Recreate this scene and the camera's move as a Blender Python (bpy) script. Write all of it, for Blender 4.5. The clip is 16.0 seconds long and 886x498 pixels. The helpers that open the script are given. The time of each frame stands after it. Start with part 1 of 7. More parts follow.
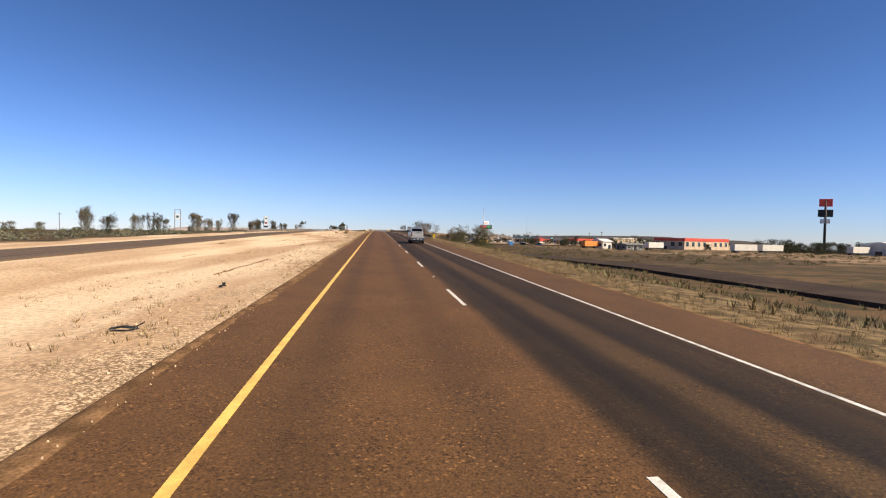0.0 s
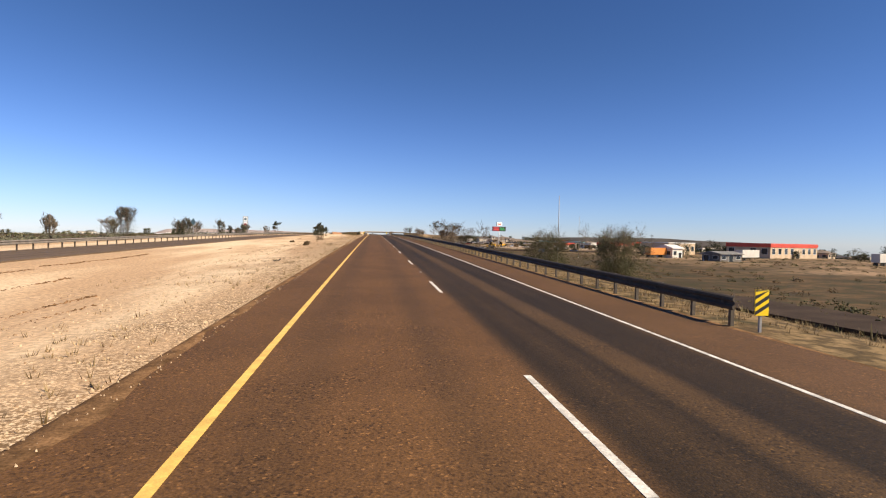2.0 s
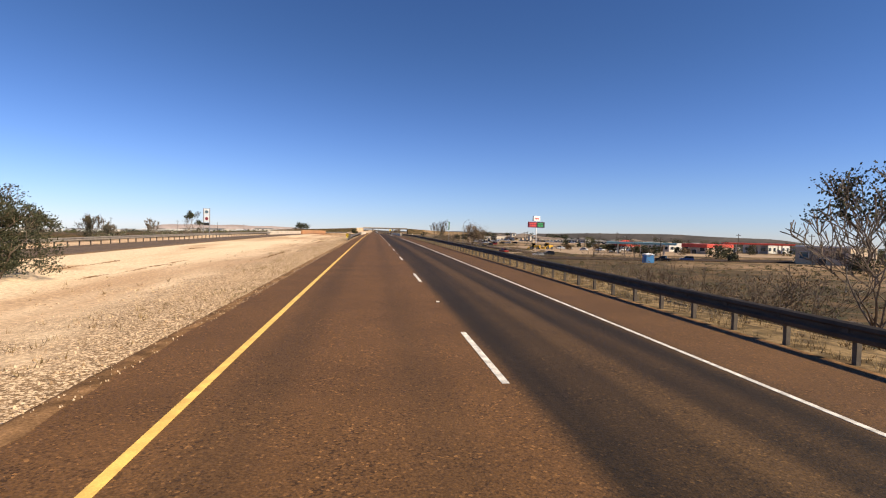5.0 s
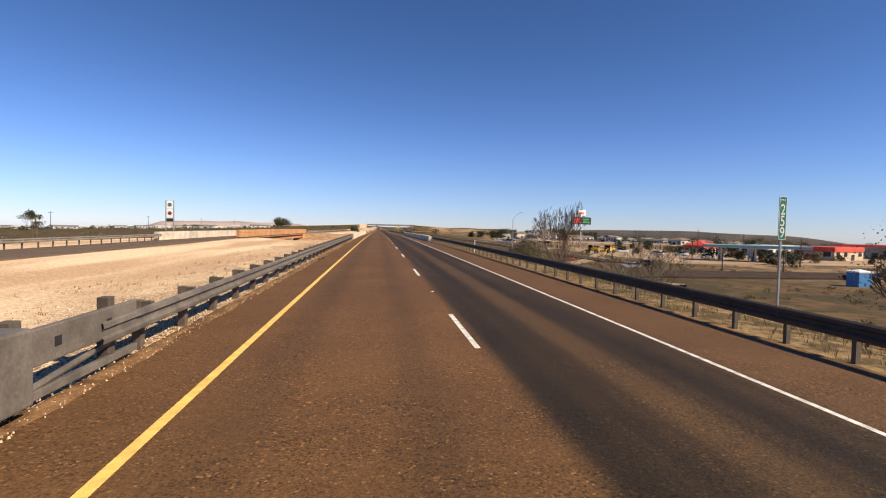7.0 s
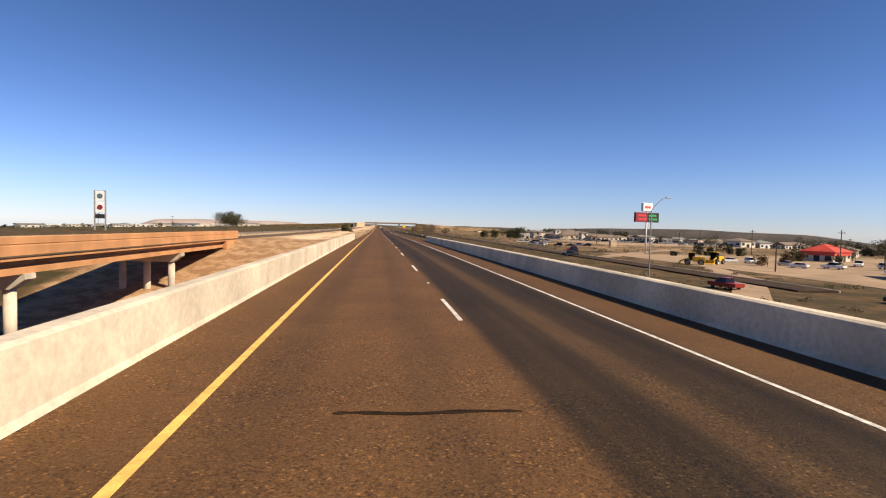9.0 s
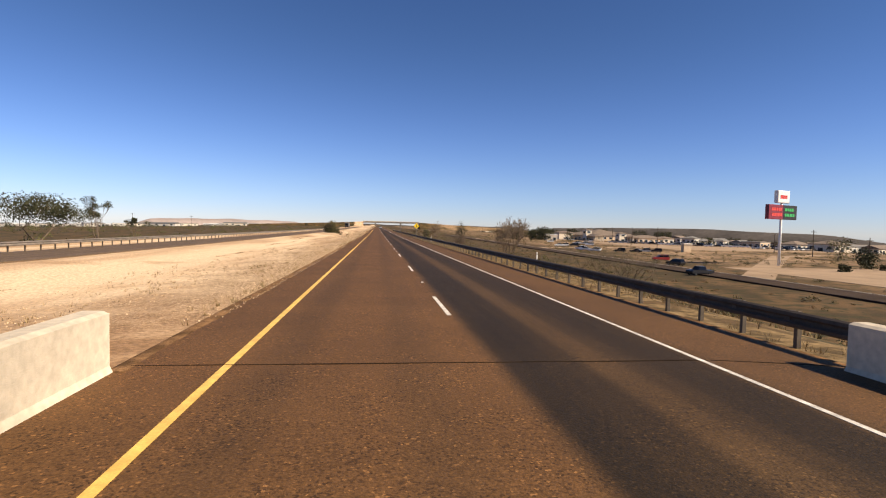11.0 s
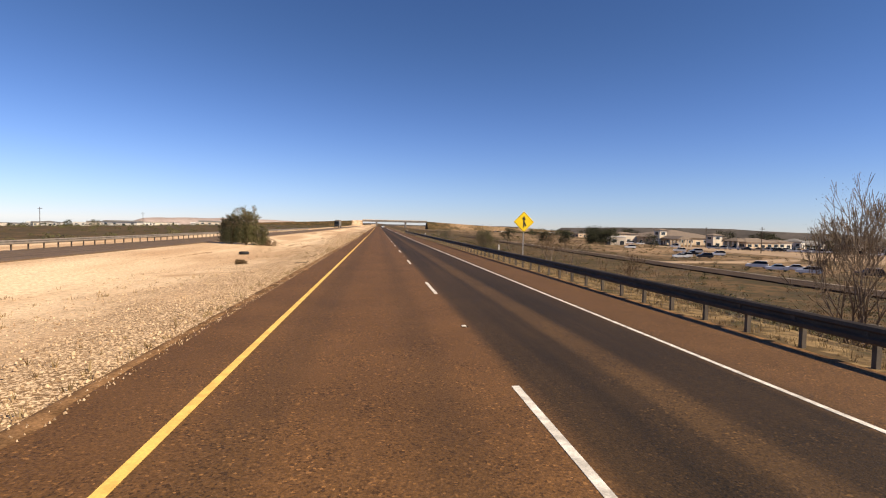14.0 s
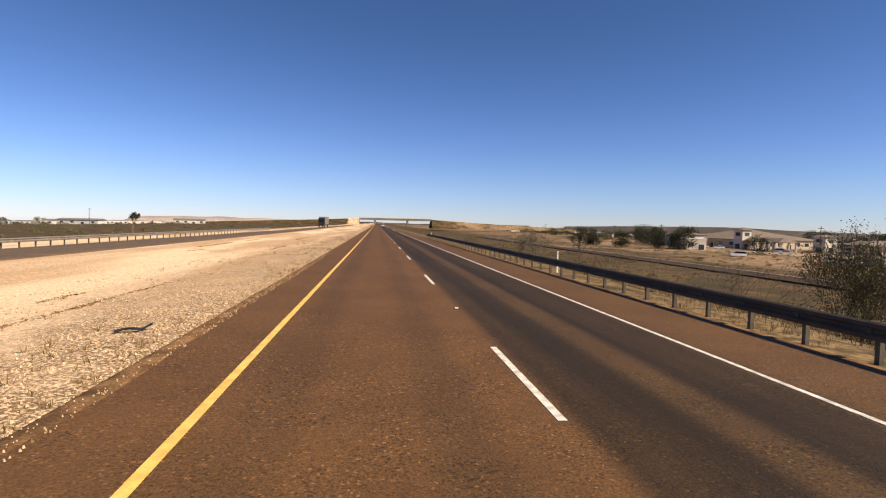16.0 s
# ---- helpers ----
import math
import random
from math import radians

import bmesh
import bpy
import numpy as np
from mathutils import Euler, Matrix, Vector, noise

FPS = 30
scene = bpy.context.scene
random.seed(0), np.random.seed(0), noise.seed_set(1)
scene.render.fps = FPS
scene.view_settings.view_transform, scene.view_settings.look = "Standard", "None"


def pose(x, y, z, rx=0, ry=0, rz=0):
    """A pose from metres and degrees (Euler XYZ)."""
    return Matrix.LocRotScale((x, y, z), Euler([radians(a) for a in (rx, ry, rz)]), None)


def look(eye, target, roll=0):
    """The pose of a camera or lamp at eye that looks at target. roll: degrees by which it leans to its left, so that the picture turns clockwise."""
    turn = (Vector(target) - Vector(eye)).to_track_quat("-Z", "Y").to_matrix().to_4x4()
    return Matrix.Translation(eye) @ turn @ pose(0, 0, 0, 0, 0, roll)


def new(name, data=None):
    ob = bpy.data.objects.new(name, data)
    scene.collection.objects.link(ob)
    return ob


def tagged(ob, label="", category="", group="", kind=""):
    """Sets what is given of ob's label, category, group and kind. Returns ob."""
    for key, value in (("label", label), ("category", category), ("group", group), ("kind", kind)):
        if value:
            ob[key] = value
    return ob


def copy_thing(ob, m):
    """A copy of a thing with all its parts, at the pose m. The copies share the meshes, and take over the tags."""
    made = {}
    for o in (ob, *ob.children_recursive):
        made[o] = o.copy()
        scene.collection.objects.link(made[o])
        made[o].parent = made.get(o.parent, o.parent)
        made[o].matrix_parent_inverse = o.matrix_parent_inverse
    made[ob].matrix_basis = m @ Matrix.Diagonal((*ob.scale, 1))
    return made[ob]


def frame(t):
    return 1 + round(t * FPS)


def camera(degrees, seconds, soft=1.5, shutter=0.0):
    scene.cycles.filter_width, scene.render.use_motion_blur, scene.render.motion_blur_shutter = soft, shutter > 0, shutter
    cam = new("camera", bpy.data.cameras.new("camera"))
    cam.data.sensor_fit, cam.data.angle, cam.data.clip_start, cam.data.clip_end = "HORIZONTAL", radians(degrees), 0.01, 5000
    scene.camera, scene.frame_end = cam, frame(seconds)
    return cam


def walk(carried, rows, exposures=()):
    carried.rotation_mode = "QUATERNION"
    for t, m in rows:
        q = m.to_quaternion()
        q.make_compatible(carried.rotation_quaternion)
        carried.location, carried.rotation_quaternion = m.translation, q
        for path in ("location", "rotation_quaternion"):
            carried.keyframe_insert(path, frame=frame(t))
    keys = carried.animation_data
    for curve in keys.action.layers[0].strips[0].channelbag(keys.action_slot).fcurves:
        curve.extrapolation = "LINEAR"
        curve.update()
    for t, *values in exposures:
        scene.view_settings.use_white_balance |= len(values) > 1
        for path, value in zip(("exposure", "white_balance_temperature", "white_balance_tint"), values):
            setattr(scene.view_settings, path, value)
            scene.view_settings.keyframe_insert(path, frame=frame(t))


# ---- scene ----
# ---- camera and its drive ----
ROLL = 1.31
EYE = (
    (0.0, -2.200, -12.50, 1.744, 7.209, -1.547),
    (0.5, -2.172, 5.79, 2.036, 7.283, -1.442),
    (1.0, -2.182, 22.43, 2.308, 7.377, -1.401),
    (1.5, -2.168, 40.06, 2.592, 7.458, -1.307),
    (2.0, -2.081, 57.71, 2.875, 7.555, -1.375),
    (2.5, -1.993, 75.00, 3.149, 7.653, -1.509),
    (3.0, -1.906, 93.17, 3.408, 7.745, -1.564),
    (3.5, -1.825, 111.49, 3.648, 7.835, -1.563),
    (4.0, -1.777, 128.82, 3.860, 7.731, -1.723),
    (6.5, -1.596, 218.60, 4.633, 7.194, -1.987),
    (7.0, -1.624, 235.92, 4.725, 7.068, -2.243),
    (7.5, -1.730, 254.25, 4.797, 7.093, -2.295),
    (8.0, -1.735, 271.58, 4.848, 7.124, -2.371),
    (8.5, -1.850, 290.10, 4.879, 7.149, -2.371),
    (9.0, -1.774, 306.52, 4.889, 7.182, -2.430),
    (11.5, -1.658, 396.52, 4.633, 7.226, -2.528),
    (12.0, -1.669, 413.75, 4.532, 7.181, -2.642),
    (12.5, -1.641, 432.34, 4.432, 7.126, -2.720),
    (13.0, -1.684, 449.22, 4.346, 7.118, -2.681),
    (13.5, -1.701, 467.53, 4.264, 7.099, -2.583),
    (14.0, -1.728, 484.94, 4.192, 7.086, -2.539),
    (14.5, -1.755, 502.15, 4.128, 7.074, -2.500),
    (15.0, -1.805, 520.78, 4.069, 7.128, -2.515),
    (15.5, -1.853, 539.32, 4.019, 7.181, -2.519),
    (16.0, -1.905, 556.13, 3.979, 7.245, -2.684),
)


def drive_pose(x, y, z, right, up):
    r, u = radians(right), radians(up)
    ahead = Vector((math.sin(r) * math.cos(u), math.cos(r) * math.cos(u), math.sin(u)))
    return look((x, y, z), Vector((x, y, z)) + ahead * 10.0, ROLL)


cam = camera(80.25, 16.0, soft=1.15)
# the picture turns warmer once the bridge is reached
walk(cam, [(t, drive_pose(x, y, z, r, u)) for t, x, y, z, r, u in EYE],
     ((0.0, 0.60, 6550, 7), (7.5, 0.60, 6600, 8), (9.5, 0.60, 6950, 9), (16.0, 0.60, 6950, 9)))

# ---- sky, sun, exposure ----
SUN_WAY = Vector((1.0, -0.6, 0.98)).normalized()
world = bpy.data.worlds.new("sky")
scene.world = world
world.use_nodes = True
wn = world.node_tree
for nd in list(wn.nodes):
    wn.nodes.remove(nd)
sky = wn.nodes.new("ShaderNodeTexSky")
sky.sky_type = "NISHITA"
sky.sun_disc = False
sky.sun_elevation = math.asin(SUN_WAY.z)
sky.sun_rotation = math.atan2(SUN_WAY.x, SUN_WAY.y)
sky.altitude = 800
sky.air_density = 1.0
sky.dust_density = 0.0
sky.ozone_density = 3.0
bgn = wn.nodes.new("ShaderNodeBackground")
bgn.inputs["Strength"].default_value = 0.0455
outn = wn.nodes.new("ShaderNodeOutputWorld")
deep = wn.nodes.new("ShaderNodeHueSaturation")
deep.inputs["Saturation"].default_value = 1.08
deep.inputs["Hue"].default_value = 0.5
steep = wn.nodes.new("ShaderNodeGamma")
steep.inputs["Gamma"].default_value = 1.13
wn.links.new(sky.outputs[0], steep.inputs["Color"])
wn.links.new(steep.outputs[0], deep.inputs["Color"])
cool = wn.nodes.new("ShaderNodeMix")
cool.data_type, cool.blend_type = "RGBA", "MULTIPLY"
cool.inputs["Factor"].default_value = 1.0
cool.inputs[7].default_value = (0.88, 0.955, 1.23, 1)
wn.links.new(deep.outputs[0], cool.inputs[6])
# pale dust haze low over the plain
way = wn.nodes.new("ShaderNodeTexCoord")
split = wn.nodes.new("ShaderNodeSeparateXYZ")
wn.links.new(way.outputs["Generated"], split.inputs[0])
low = wn.nodes.new("ShaderNodeValToRGB")
low.color_ramp.interpolation = "EASE"
low.color_ramp.elements[0].position = 0.0
low.color_ramp.elements[0].color = (0.50, 0.52, 0.645, 1)
low.color_ramp.elements[1].position = 0.36
low.color_ramp.elements[1].color = (0.5, 0.5, 0.5, 1)
mid = low.color_ramp.elements.new(0.09)
mid.color = (0.560, 0.545, 0.605, 1)
wn.links.new(split.outputs["Z"], low.inputs["Fac"])
twice = wn.nodes.new("ShaderNodeVectorMath")
twice.operation = "SCALE"
twice.inputs["Scale"].default_value = 2.0
wn.links.new(low.outputs["Color"], twice.inputs[0])
haze = wn.nodes.new("ShaderNodeMix")
haze.data_type, haze.blend_type = "RGBA", "MULTIPLY"
haze.inputs["Factor"].default_value = 1.0
wn.links.new(twice.outputs[0], haze.inputs[7])
wn.links.new(cool.outputs[2], haze.inputs[6])
wn.links.new(haze.outputs[2], bgn.inputs["Color"])
wn.links.new(bgn.outputs[0], outn.inputs["Surface"])
sun = new("sun", bpy.data.lights.new("sun", "SUN"))
sun.data.energy = 5.0
sun.data.angle = radians(0.53)
sun.data.color = (1.0, 0.87, 0.70)
sun.matrix_world = look(SUN_WAY * 300, (0, 0, 0))

# ---- road profile and ground heights ----
GRADE_Y = (-400.0, 60.0, 400.0, 560.0, 760.0, 6000.0)
GRADE_S = (0.016, 0.016, -0.006, -0.002, 0.0, 0.0)
PROFILE_Y = np.arange(-400.0, 5000.0, 1.0)
grades = np.interp(PROFILE_Y, GRADE_Y, GRADE_S)
PROFILE_Z = np.concatenate([[0.0], np.cumsum((grades[1:] + grades[:-1]) / 2)])
PROFILE_Z -= np.interp(0.0, PROFILE_Y, PROFILE_Z)

STREET_Y, STREET_Z = 341.0, -4.0
LOT_TOP = -3.93
LOT_SPANS = ((84, 200, 380, 500), (138, 228, 610, 742))
CUT_NEAR, CUT_FAR = 320.0, 355.0
BRIDGE_Y0, BRIDGE_Y1 = 311.0, 386.0


def road_z(y):
    return float(np.interp(y, PROFILE_Y, PROFILE_Z))


FALL_X0, FALL_X1, FALL = 3.5, 6.0, 0.13


def fall(x):
    """How far the outer shoulder has dropped below the lanes at x."""
    return FALL * min(1.0, max(0.0, (x - FALL_X0) / (FALL_X1 - FALL_X0)))


def right_z(y):
    return float(np.interp(y, (-400, -100, 40, 120, 220, 300, 2000), (-3.2, -2.3, -1.5, -2.5, -3.5, -4.0, -4.0)))


def left_z(y):
    return float(np.interp(y, (-400, 0, 200, 2000), (-4.0, -0.6, 0.3, 0.3)))


def smooth(a, b, v):
    k = min(1.0, max(0.0, (v - a) / (b - a)))
    return k * k * (3 - 2 * k)


def ground_z(x, y):
    r = road_z(y)
    if x >= -34:
        if x <= 7.4:
            z = r - 0.10 - fall(x)
            if -34 <= x <= -5.2:
                z = r - 0.06 - 0.30 * math.sin(math.pi * min(1.0, max(0.0, (x + 18.7) / 13.5))) ** 2
                if x < -17.5:
                    z = r - 0.05 - 0.35 * min(1.0, (-17.5 - x) / 9.5) - (0.05 if x < -18.7 else 0.0)
        else:
            k = smooth(7.4, 21.0, x)
            z = (r - 0.12 - FALL) * (1 - k) + right_z(y) * k
    else:
        k = smooth(-34, -52, x)
        z = (r - 0.45) * (1 - k) + left_z(y) * k
    bump = 0.10 * noise.noise((x * 0.11, y * 0.11, 3.0)) + 0.05 * noise.noise((x * 0.5, y * 0.5, 7.0))
    if x > 9 or x < -33:
        z += bump * 2.2
    elif -18 < x < -6:
        z += bump * 0.6
    far = max(abs(x) - 300, abs(y - 300) - 700, 0)
    z += min(far / 600, 1.0) * 4.0 * noise.noise((x * 0.002, y * 0.002, 1.0))
    # the plain falls away gently on both sides of the highway
    z -= max(0.0, x - 230.0) * 0.033 + max(0.0, -130.0 - x) * 0.026
    # the lots are graded level
    if any(a - 6 < x < b + 6 and c - 6 < y < d + 6 for a, b, c, d in LOT_SPANS):
        z = min(z, LOT_TOP - 0.06)
    # the street that passes under both bridges
    if x > -160 and 290 < y < 400:
        z = min(z, STREET_Z + max(0.0, (CUT_NEAR - (2.0 if -20.6 < x < -5 else 0.0) - y) * 1.25, (y - CUT_FAR) * 0.225))
    return z


# ---- materials ----
def material(name, base, rough=0.8, metal=0.0, vary=0.25, scale=3.0, fine=40.0, bump=0.2, bump_scale=60.0, tint=None, spec=0.5, grain=None):
    """A surface with large stains, fine grain and relief; base is its colour, tint the colour of its stains."""
    m = bpy.data.materials.new(name)
    m.use_nodes = True
    nt = m.node_tree
    b = nt.nodes["Principled BSDF"]
    b.inputs["Roughness"].default_value = rough
    b.inputs["Metallic"].default_value = metal
    b.inputs["Specular IOR Level"].default_value = spec
    geo = nt.nodes.new("ShaderNodeNewGeometry")
    n1 = nt.nodes.new("ShaderNodeTexNoise")
    n1.inputs["Scale"].default_value = scale
    n1.inputs["Detail"].default_value = 6
    n2 = nt.nodes.new("ShaderNodeTexNoise")
    n2.inputs["Scale"].default_value = fine
    n2.inputs["Detail"].default_value = 3
    for n in (n1, n2):
        nt.links.new(geo.outputs["Position"], n.inputs["Vector"])
    dark = tint or tuple(c * (1 - vary) for c in base)
    light = tuple(min(1.0, c * (1 + vary * 0.6)) for c in base)
    ramp = nt.nodes.new("ShaderNodeValToRGB")
    ramp.color_ramp.elements[0].position, ramp.color_ramp.elements[1].position = 0.36, 0.64
    ramp.color_ramp.elements[0].color = (*dark, 1)
    ramp.color_ramp.elements[1].color = (*light, 1)
    nt.links.new(n1.outputs["Fac"], ramp.inputs["Fac"])
    mix = nt.nodes.new("ShaderNodeMix")
    mix.data_type, mix.blend_type = "RGBA", "MULTIPLY"
    mix.inputs["Factor"].default_value = min(1.0, vary * 1.6) if grain is None else grain
    r2 = nt.nodes.new("ShaderNodeMapRange")
    r2.inputs["From Min"].default_value, r2.inputs["From Max"].default_value = 0.3, 0.7
    r2.inputs["To Min"].default_value, r2.inputs["To Max"].default_value = 0.55, 1.25
    nt.links.new(n2.outputs["Fac"], r2.inputs["Value"])
    nt.links.new(ramp.outputs["Color"], mix.inputs[6])
    nt.links.new(r2.outputs["Result"], mix.inputs[7])
    nt.links.new(mix.outputs[2], b.inputs["Base Color"])
    if bump:
        n3 = nt.nodes.new("ShaderNodeTexNoise")
        n3.inputs["Scale"].default_value = bump_scale
        nt.links.new(geo.outputs["Position"], n3.inputs["Vector"])
        bp = nt.nodes.new("ShaderNodeBump")
        bp.inputs["Strength"].default_value = bump
        bp.inputs["Distance"].default_value = 0.02
        nt.links.new(n3.outputs["Fac"], bp.inputs["Height"])
        nt.links.new(bp.outputs["Normal"], b.inputs["Normal"])
    return m


def asphalt(name, base, wear, track_x=(), track_w=0.55, faint_x=()):
    """Chip-sealed asphalt: stone grain, blotches drawn out along the lane, darker wheel tracks worn into it."""
    m = material(name, base, rough=0.80, vary=0.13, scale=0.5, fine=42.0, bump=0.4, bump_scale=45.0, spec=0.24, grain=0.85)
    nt = m.node_tree
    b = nt.nodes["Principled BSDF"]
    src = b.inputs["Base Color"].links[0].from_socket
    geo = nt.nodes.new("ShaderNodeNewGeometry")
    mp = nt.nodes.new("ShaderNodeMapping")
    mp.inputs["Scale"].default_value = (1.6, 0.035, 1.0)
    nt.links.new(geo.outputs["Position"], mp.inputs["Vector"])
    streak = nt.nodes.new("ShaderNodeTexNoise")
    streak.inputs["Scale"].default_value = 1.0
    streak.inputs["Detail"].default_value = 5
    nt.links.new(mp.outputs[0], streak.inputs["Vector"])
    sep = nt.nodes.new("ShaderNodeSeparateXYZ")
    nt.links.new(geo.outputs["Position"], sep.inputs[0])
    total = None
    for x in track_x:
        off = nt.nodes.new("ShaderNodeMath")
        off.operation = "SUBTRACT"
        nt.links.new(sep.outputs["X"], off.inputs[0])
        off.inputs[1].default_value = x
        ab = nt.nodes.new("ShaderNodeMath")
        ab.operation = "ABSOLUTE"
        nt.links.new(off.outputs[0], ab.inputs[0])
        mr = nt.nodes.new("ShaderNodeMapRange")
        mr.interpolation_type = "SMOOTHSTEP"
        mr.inputs["From Min"].default_value, mr.inputs["From Max"].default_value = track_w * 0.72, track_w * 0.42
        mr.inputs["To Min"].default_value, mr.inputs["To Max"].default_value = 0.0, 1.0
        nt.links.new(ab.outputs[0], mr.inputs["Value"])
        if total is None:
            total = mr.outputs["Result"]
        else:
            ad = nt.nodes.new("ShaderNodeMath")
            ad.operation = "MAXIMUM"
            nt.links.new(total, ad.inputs[0])
            nt.links.new(mr.outputs["Result"], ad.inputs[1])
            total = ad.outputs[0]
    k = nt.nodes.new("ShaderNodeMapRange")
    k.inputs["From Min"].default_value, k.inputs["From Max"].default_value = 0.3, 0.65
    k.inputs["To Min"].default_value, k.inputs["To Max"].default_value = 0.45, 1.0
    nt.links.new(streak.outputs["Fac"], k.inputs["Value"])
    fac = k.outputs["Result"]
    if total is not None:
        mu = nt.nodes.new("ShaderNodeMath")
        mu.operation = "MULTIPLY"
        nt.links.new(total, mu.inputs[0])
        nt.links.new(fac, mu.inputs[1])
        fac = mu.outputs[0]
    mix = nt.nodes.new("ShaderNodeMix")
    mix.data_type, mix.blend_type = "RGBA", "MULTIPLY"
    nt.links.new(fac, mix.inputs["Factor"])
    nt.links.new(src, mix.inputs[6])
    mix.inputs[7].default_value = (*wear, 1)
    # the outer lane is a duller, greyer mix than its shoulder
    lane = nt.nodes.new("ShaderNodeMapRange")
    lane.inputs["From Min"].default_value, lane.inputs["From Max"].default_value = -0.05, 0.30
    nt.links.new(sep.outputs["X"], lane.inputs["Value"])
    dull = nt.nodes.new("ShaderNodeMix")
    dull.data_type, dull.blend_type = "RGBA", "MULTIPLY"
    kerbside = nt.nodes.new("ShaderNodeMapRange")
    kerbside.inputs["From Min"].default_value, kerbside.inputs["From Max"].default_value = 3.75, 3.25
    kerbside.inputs["To Min"].default_value = 0.35
    nt.links.new(sep.outputs["X"], kerbside.inputs["Value"])
    both = nt.nodes.new("ShaderNodeMath")
    both.operation = "MULTIPLY"
    nt.links.new(lane.outputs["Result"], both.inputs[0])
    nt.links.new(kerbside.outputs["Result"], both.inputs[1])
    nt.links.new(both.outputs[0], dull.inputs["Factor"])
    nt.links.new(mix.outputs[2], dull.inputs[6])
    dull.inputs[7].default_value = (0.62, 0.70, 0.75, 1)
    # faint wheel paths of the inner lane
    shade = dull.outputs[2]
    for x in faint_x:
        bell = nt.nodes.new("ShaderNodeMath")
        bell.operation = "SUBTRACT"
        nt.links.new(sep.outputs["X"], bell.inputs[0])
        bell.inputs[1].default_value = x
        away = nt.nodes.new("ShaderNodeMath")
        away.operation = "ABSOLUTE"
        nt.links.new(bell.outputs[0], away.inputs[0])
        path = nt.nodes.new("ShaderNodeMapRange")
        path.interpolation_type = "SMOOTHSTEP"
        path.inputs["From Min"].default_value, path.inputs["From Max"].default_value = 0.55, 0.08
        nt.links.new(away.outputs[0], path.inputs["Value"])
        ragged = nt.nodes.new("ShaderNodeMath")
        ragged.operation = "MULTIPLY"
        nt.links.new(path.outputs["Result"], ragged.inputs[0])
        nt.links.new(k.outputs["Result"], ragged.inputs[1])
        worn = nt.nodes.new("ShaderNodeMix")
        worn.data_type, worn.blend_type = "RGBA", "MULTIPLY"
        nt.links.new(ragged.outputs[0], worn.inputs["Factor"])
        nt.links.new(shade, worn.inputs[6])
        worn.inputs[7].default_value = (0.74, 0.77, 0.80, 1)
        shade = worn.outputs[2]
    # single stone chips, pale and dark, gathered in loose patches
    vor = nt.nodes.new("ShaderNodeTexVoronoi")
    vor.inputs["Scale"].default_value = 40.0
    nt.links.new(geo.outputs["Position"], vor.inputs["Vector"])
    hue = nt.nodes.new("ShaderNodeSeparateColor")
    nt.links.new(vor.outputs["Color"], hue.inputs["Color"])
    chip = nt.nodes.new("ShaderNodeValToRGB")
    chip.color_ramp.interpolation = "CONSTANT"
    stops = ((0.0, 0.42), (0.14, 0.80), (0.45, 1.0), (0.85, 1.25), (0.965, 2.2))
    while len(chip.color_ramp.elements) < len(stops):
        chip.color_ramp.elements.new(0.5)
    for el, (at, v) in zip(chip.color_ramp.elements, stops):
        el.position, el.color = at, (v, v, v * 0.97, 1)
    nt.links.new(hue.outputs[0], chip.inputs["Fac"])
    patch = nt.nodes.new("ShaderNodeTexNoise")
    patch.inputs["Scale"].default_value = 1.3
    patch.inputs["Detail"].default_value = 4
    nt.links.new(geo.outputs["Position"], patch.inputs["Vector"])
    pm = nt.nodes.new("ShaderNodeMapRange")
    pm.inputs["From Min"].default_value, pm.inputs["From Max"].default_value = 0.35, 0.65
    pm.inputs["To Min"].default_value, pm.inputs["To Max"].default_value = 0.35, 1.0
    nt.links.new(patch.outputs["Fac"], pm.inputs["Value"])
    chips = nt.nodes.new("ShaderNodeMix")
    chips.data_type, chips.blend_type = "RGBA", "MULTIPLY"
    nt.links.new(pm.outputs["Result"], chips.inputs["Factor"])
    nt.links.new(shade, chips.inputs[6])
    nt.links.new(chip.outputs["Color"], chips.inputs[7])
    nt.links.new(chips.outputs[2], b.inputs["Base Color"])
    return m


def glass(name, tint=(0.02, 0.025, 0.03), rough=0.05):
    m = bpy.data.materials.new(name)
    m.use_nodes = True
    b = m.node_tree.nodes["Principled BSDF"]
    b.inputs["Base Color"].default_value = (*tint, 1)
    b.inputs["Roughness"].default_value = rough
    b.inputs["IOR"].default_value = 1.5
    b.inputs["Coat Weight"].default_value = 0.3
    return m


ASPHALT = asphalt("asphalt", (0.141, 0.067, 0.0235), (0.27, 0.285, 0.29), (0.78, 2.62), 1.12, (-2.95, -1.05))
ASPHALT_FAR = asphalt("asphalt_far", (0.175, 0.115, 0.068), (0.7, 0.7, 0.72), (-26.3, -24.6, -22.6, -20.9), 0.7)
ASPHALT_GREY = material("street_asphalt", (0.062, 0.042, 0.029), rough=0.95, spec=0.08, vary=0.25, scale=0.4, fine=15, bump=0.2)
LINE_WHITE = material("white_road_paint", (0.70, 0.64, 0.55), rough=0.75, vary=0.32, scale=6, fine=45, bump=0.2)
LINE_YELLOW = material("yellow_road_paint", (0.84, 0.51, 0.12), rough=0.7, vary=0.2, scale=5, fine=45, bump=0.2)
# shoulder rail steel: the shade on its road side is put into the colour
STEEL_SHADED = material("shaded_steel", (0.060, 0.042, 0.028), rough=0.8, metal=0.0, vary=0.25, scale=2.5, fine=25, bump=0.05)
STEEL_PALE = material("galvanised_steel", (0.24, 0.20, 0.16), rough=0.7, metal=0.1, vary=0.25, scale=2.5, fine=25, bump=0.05)
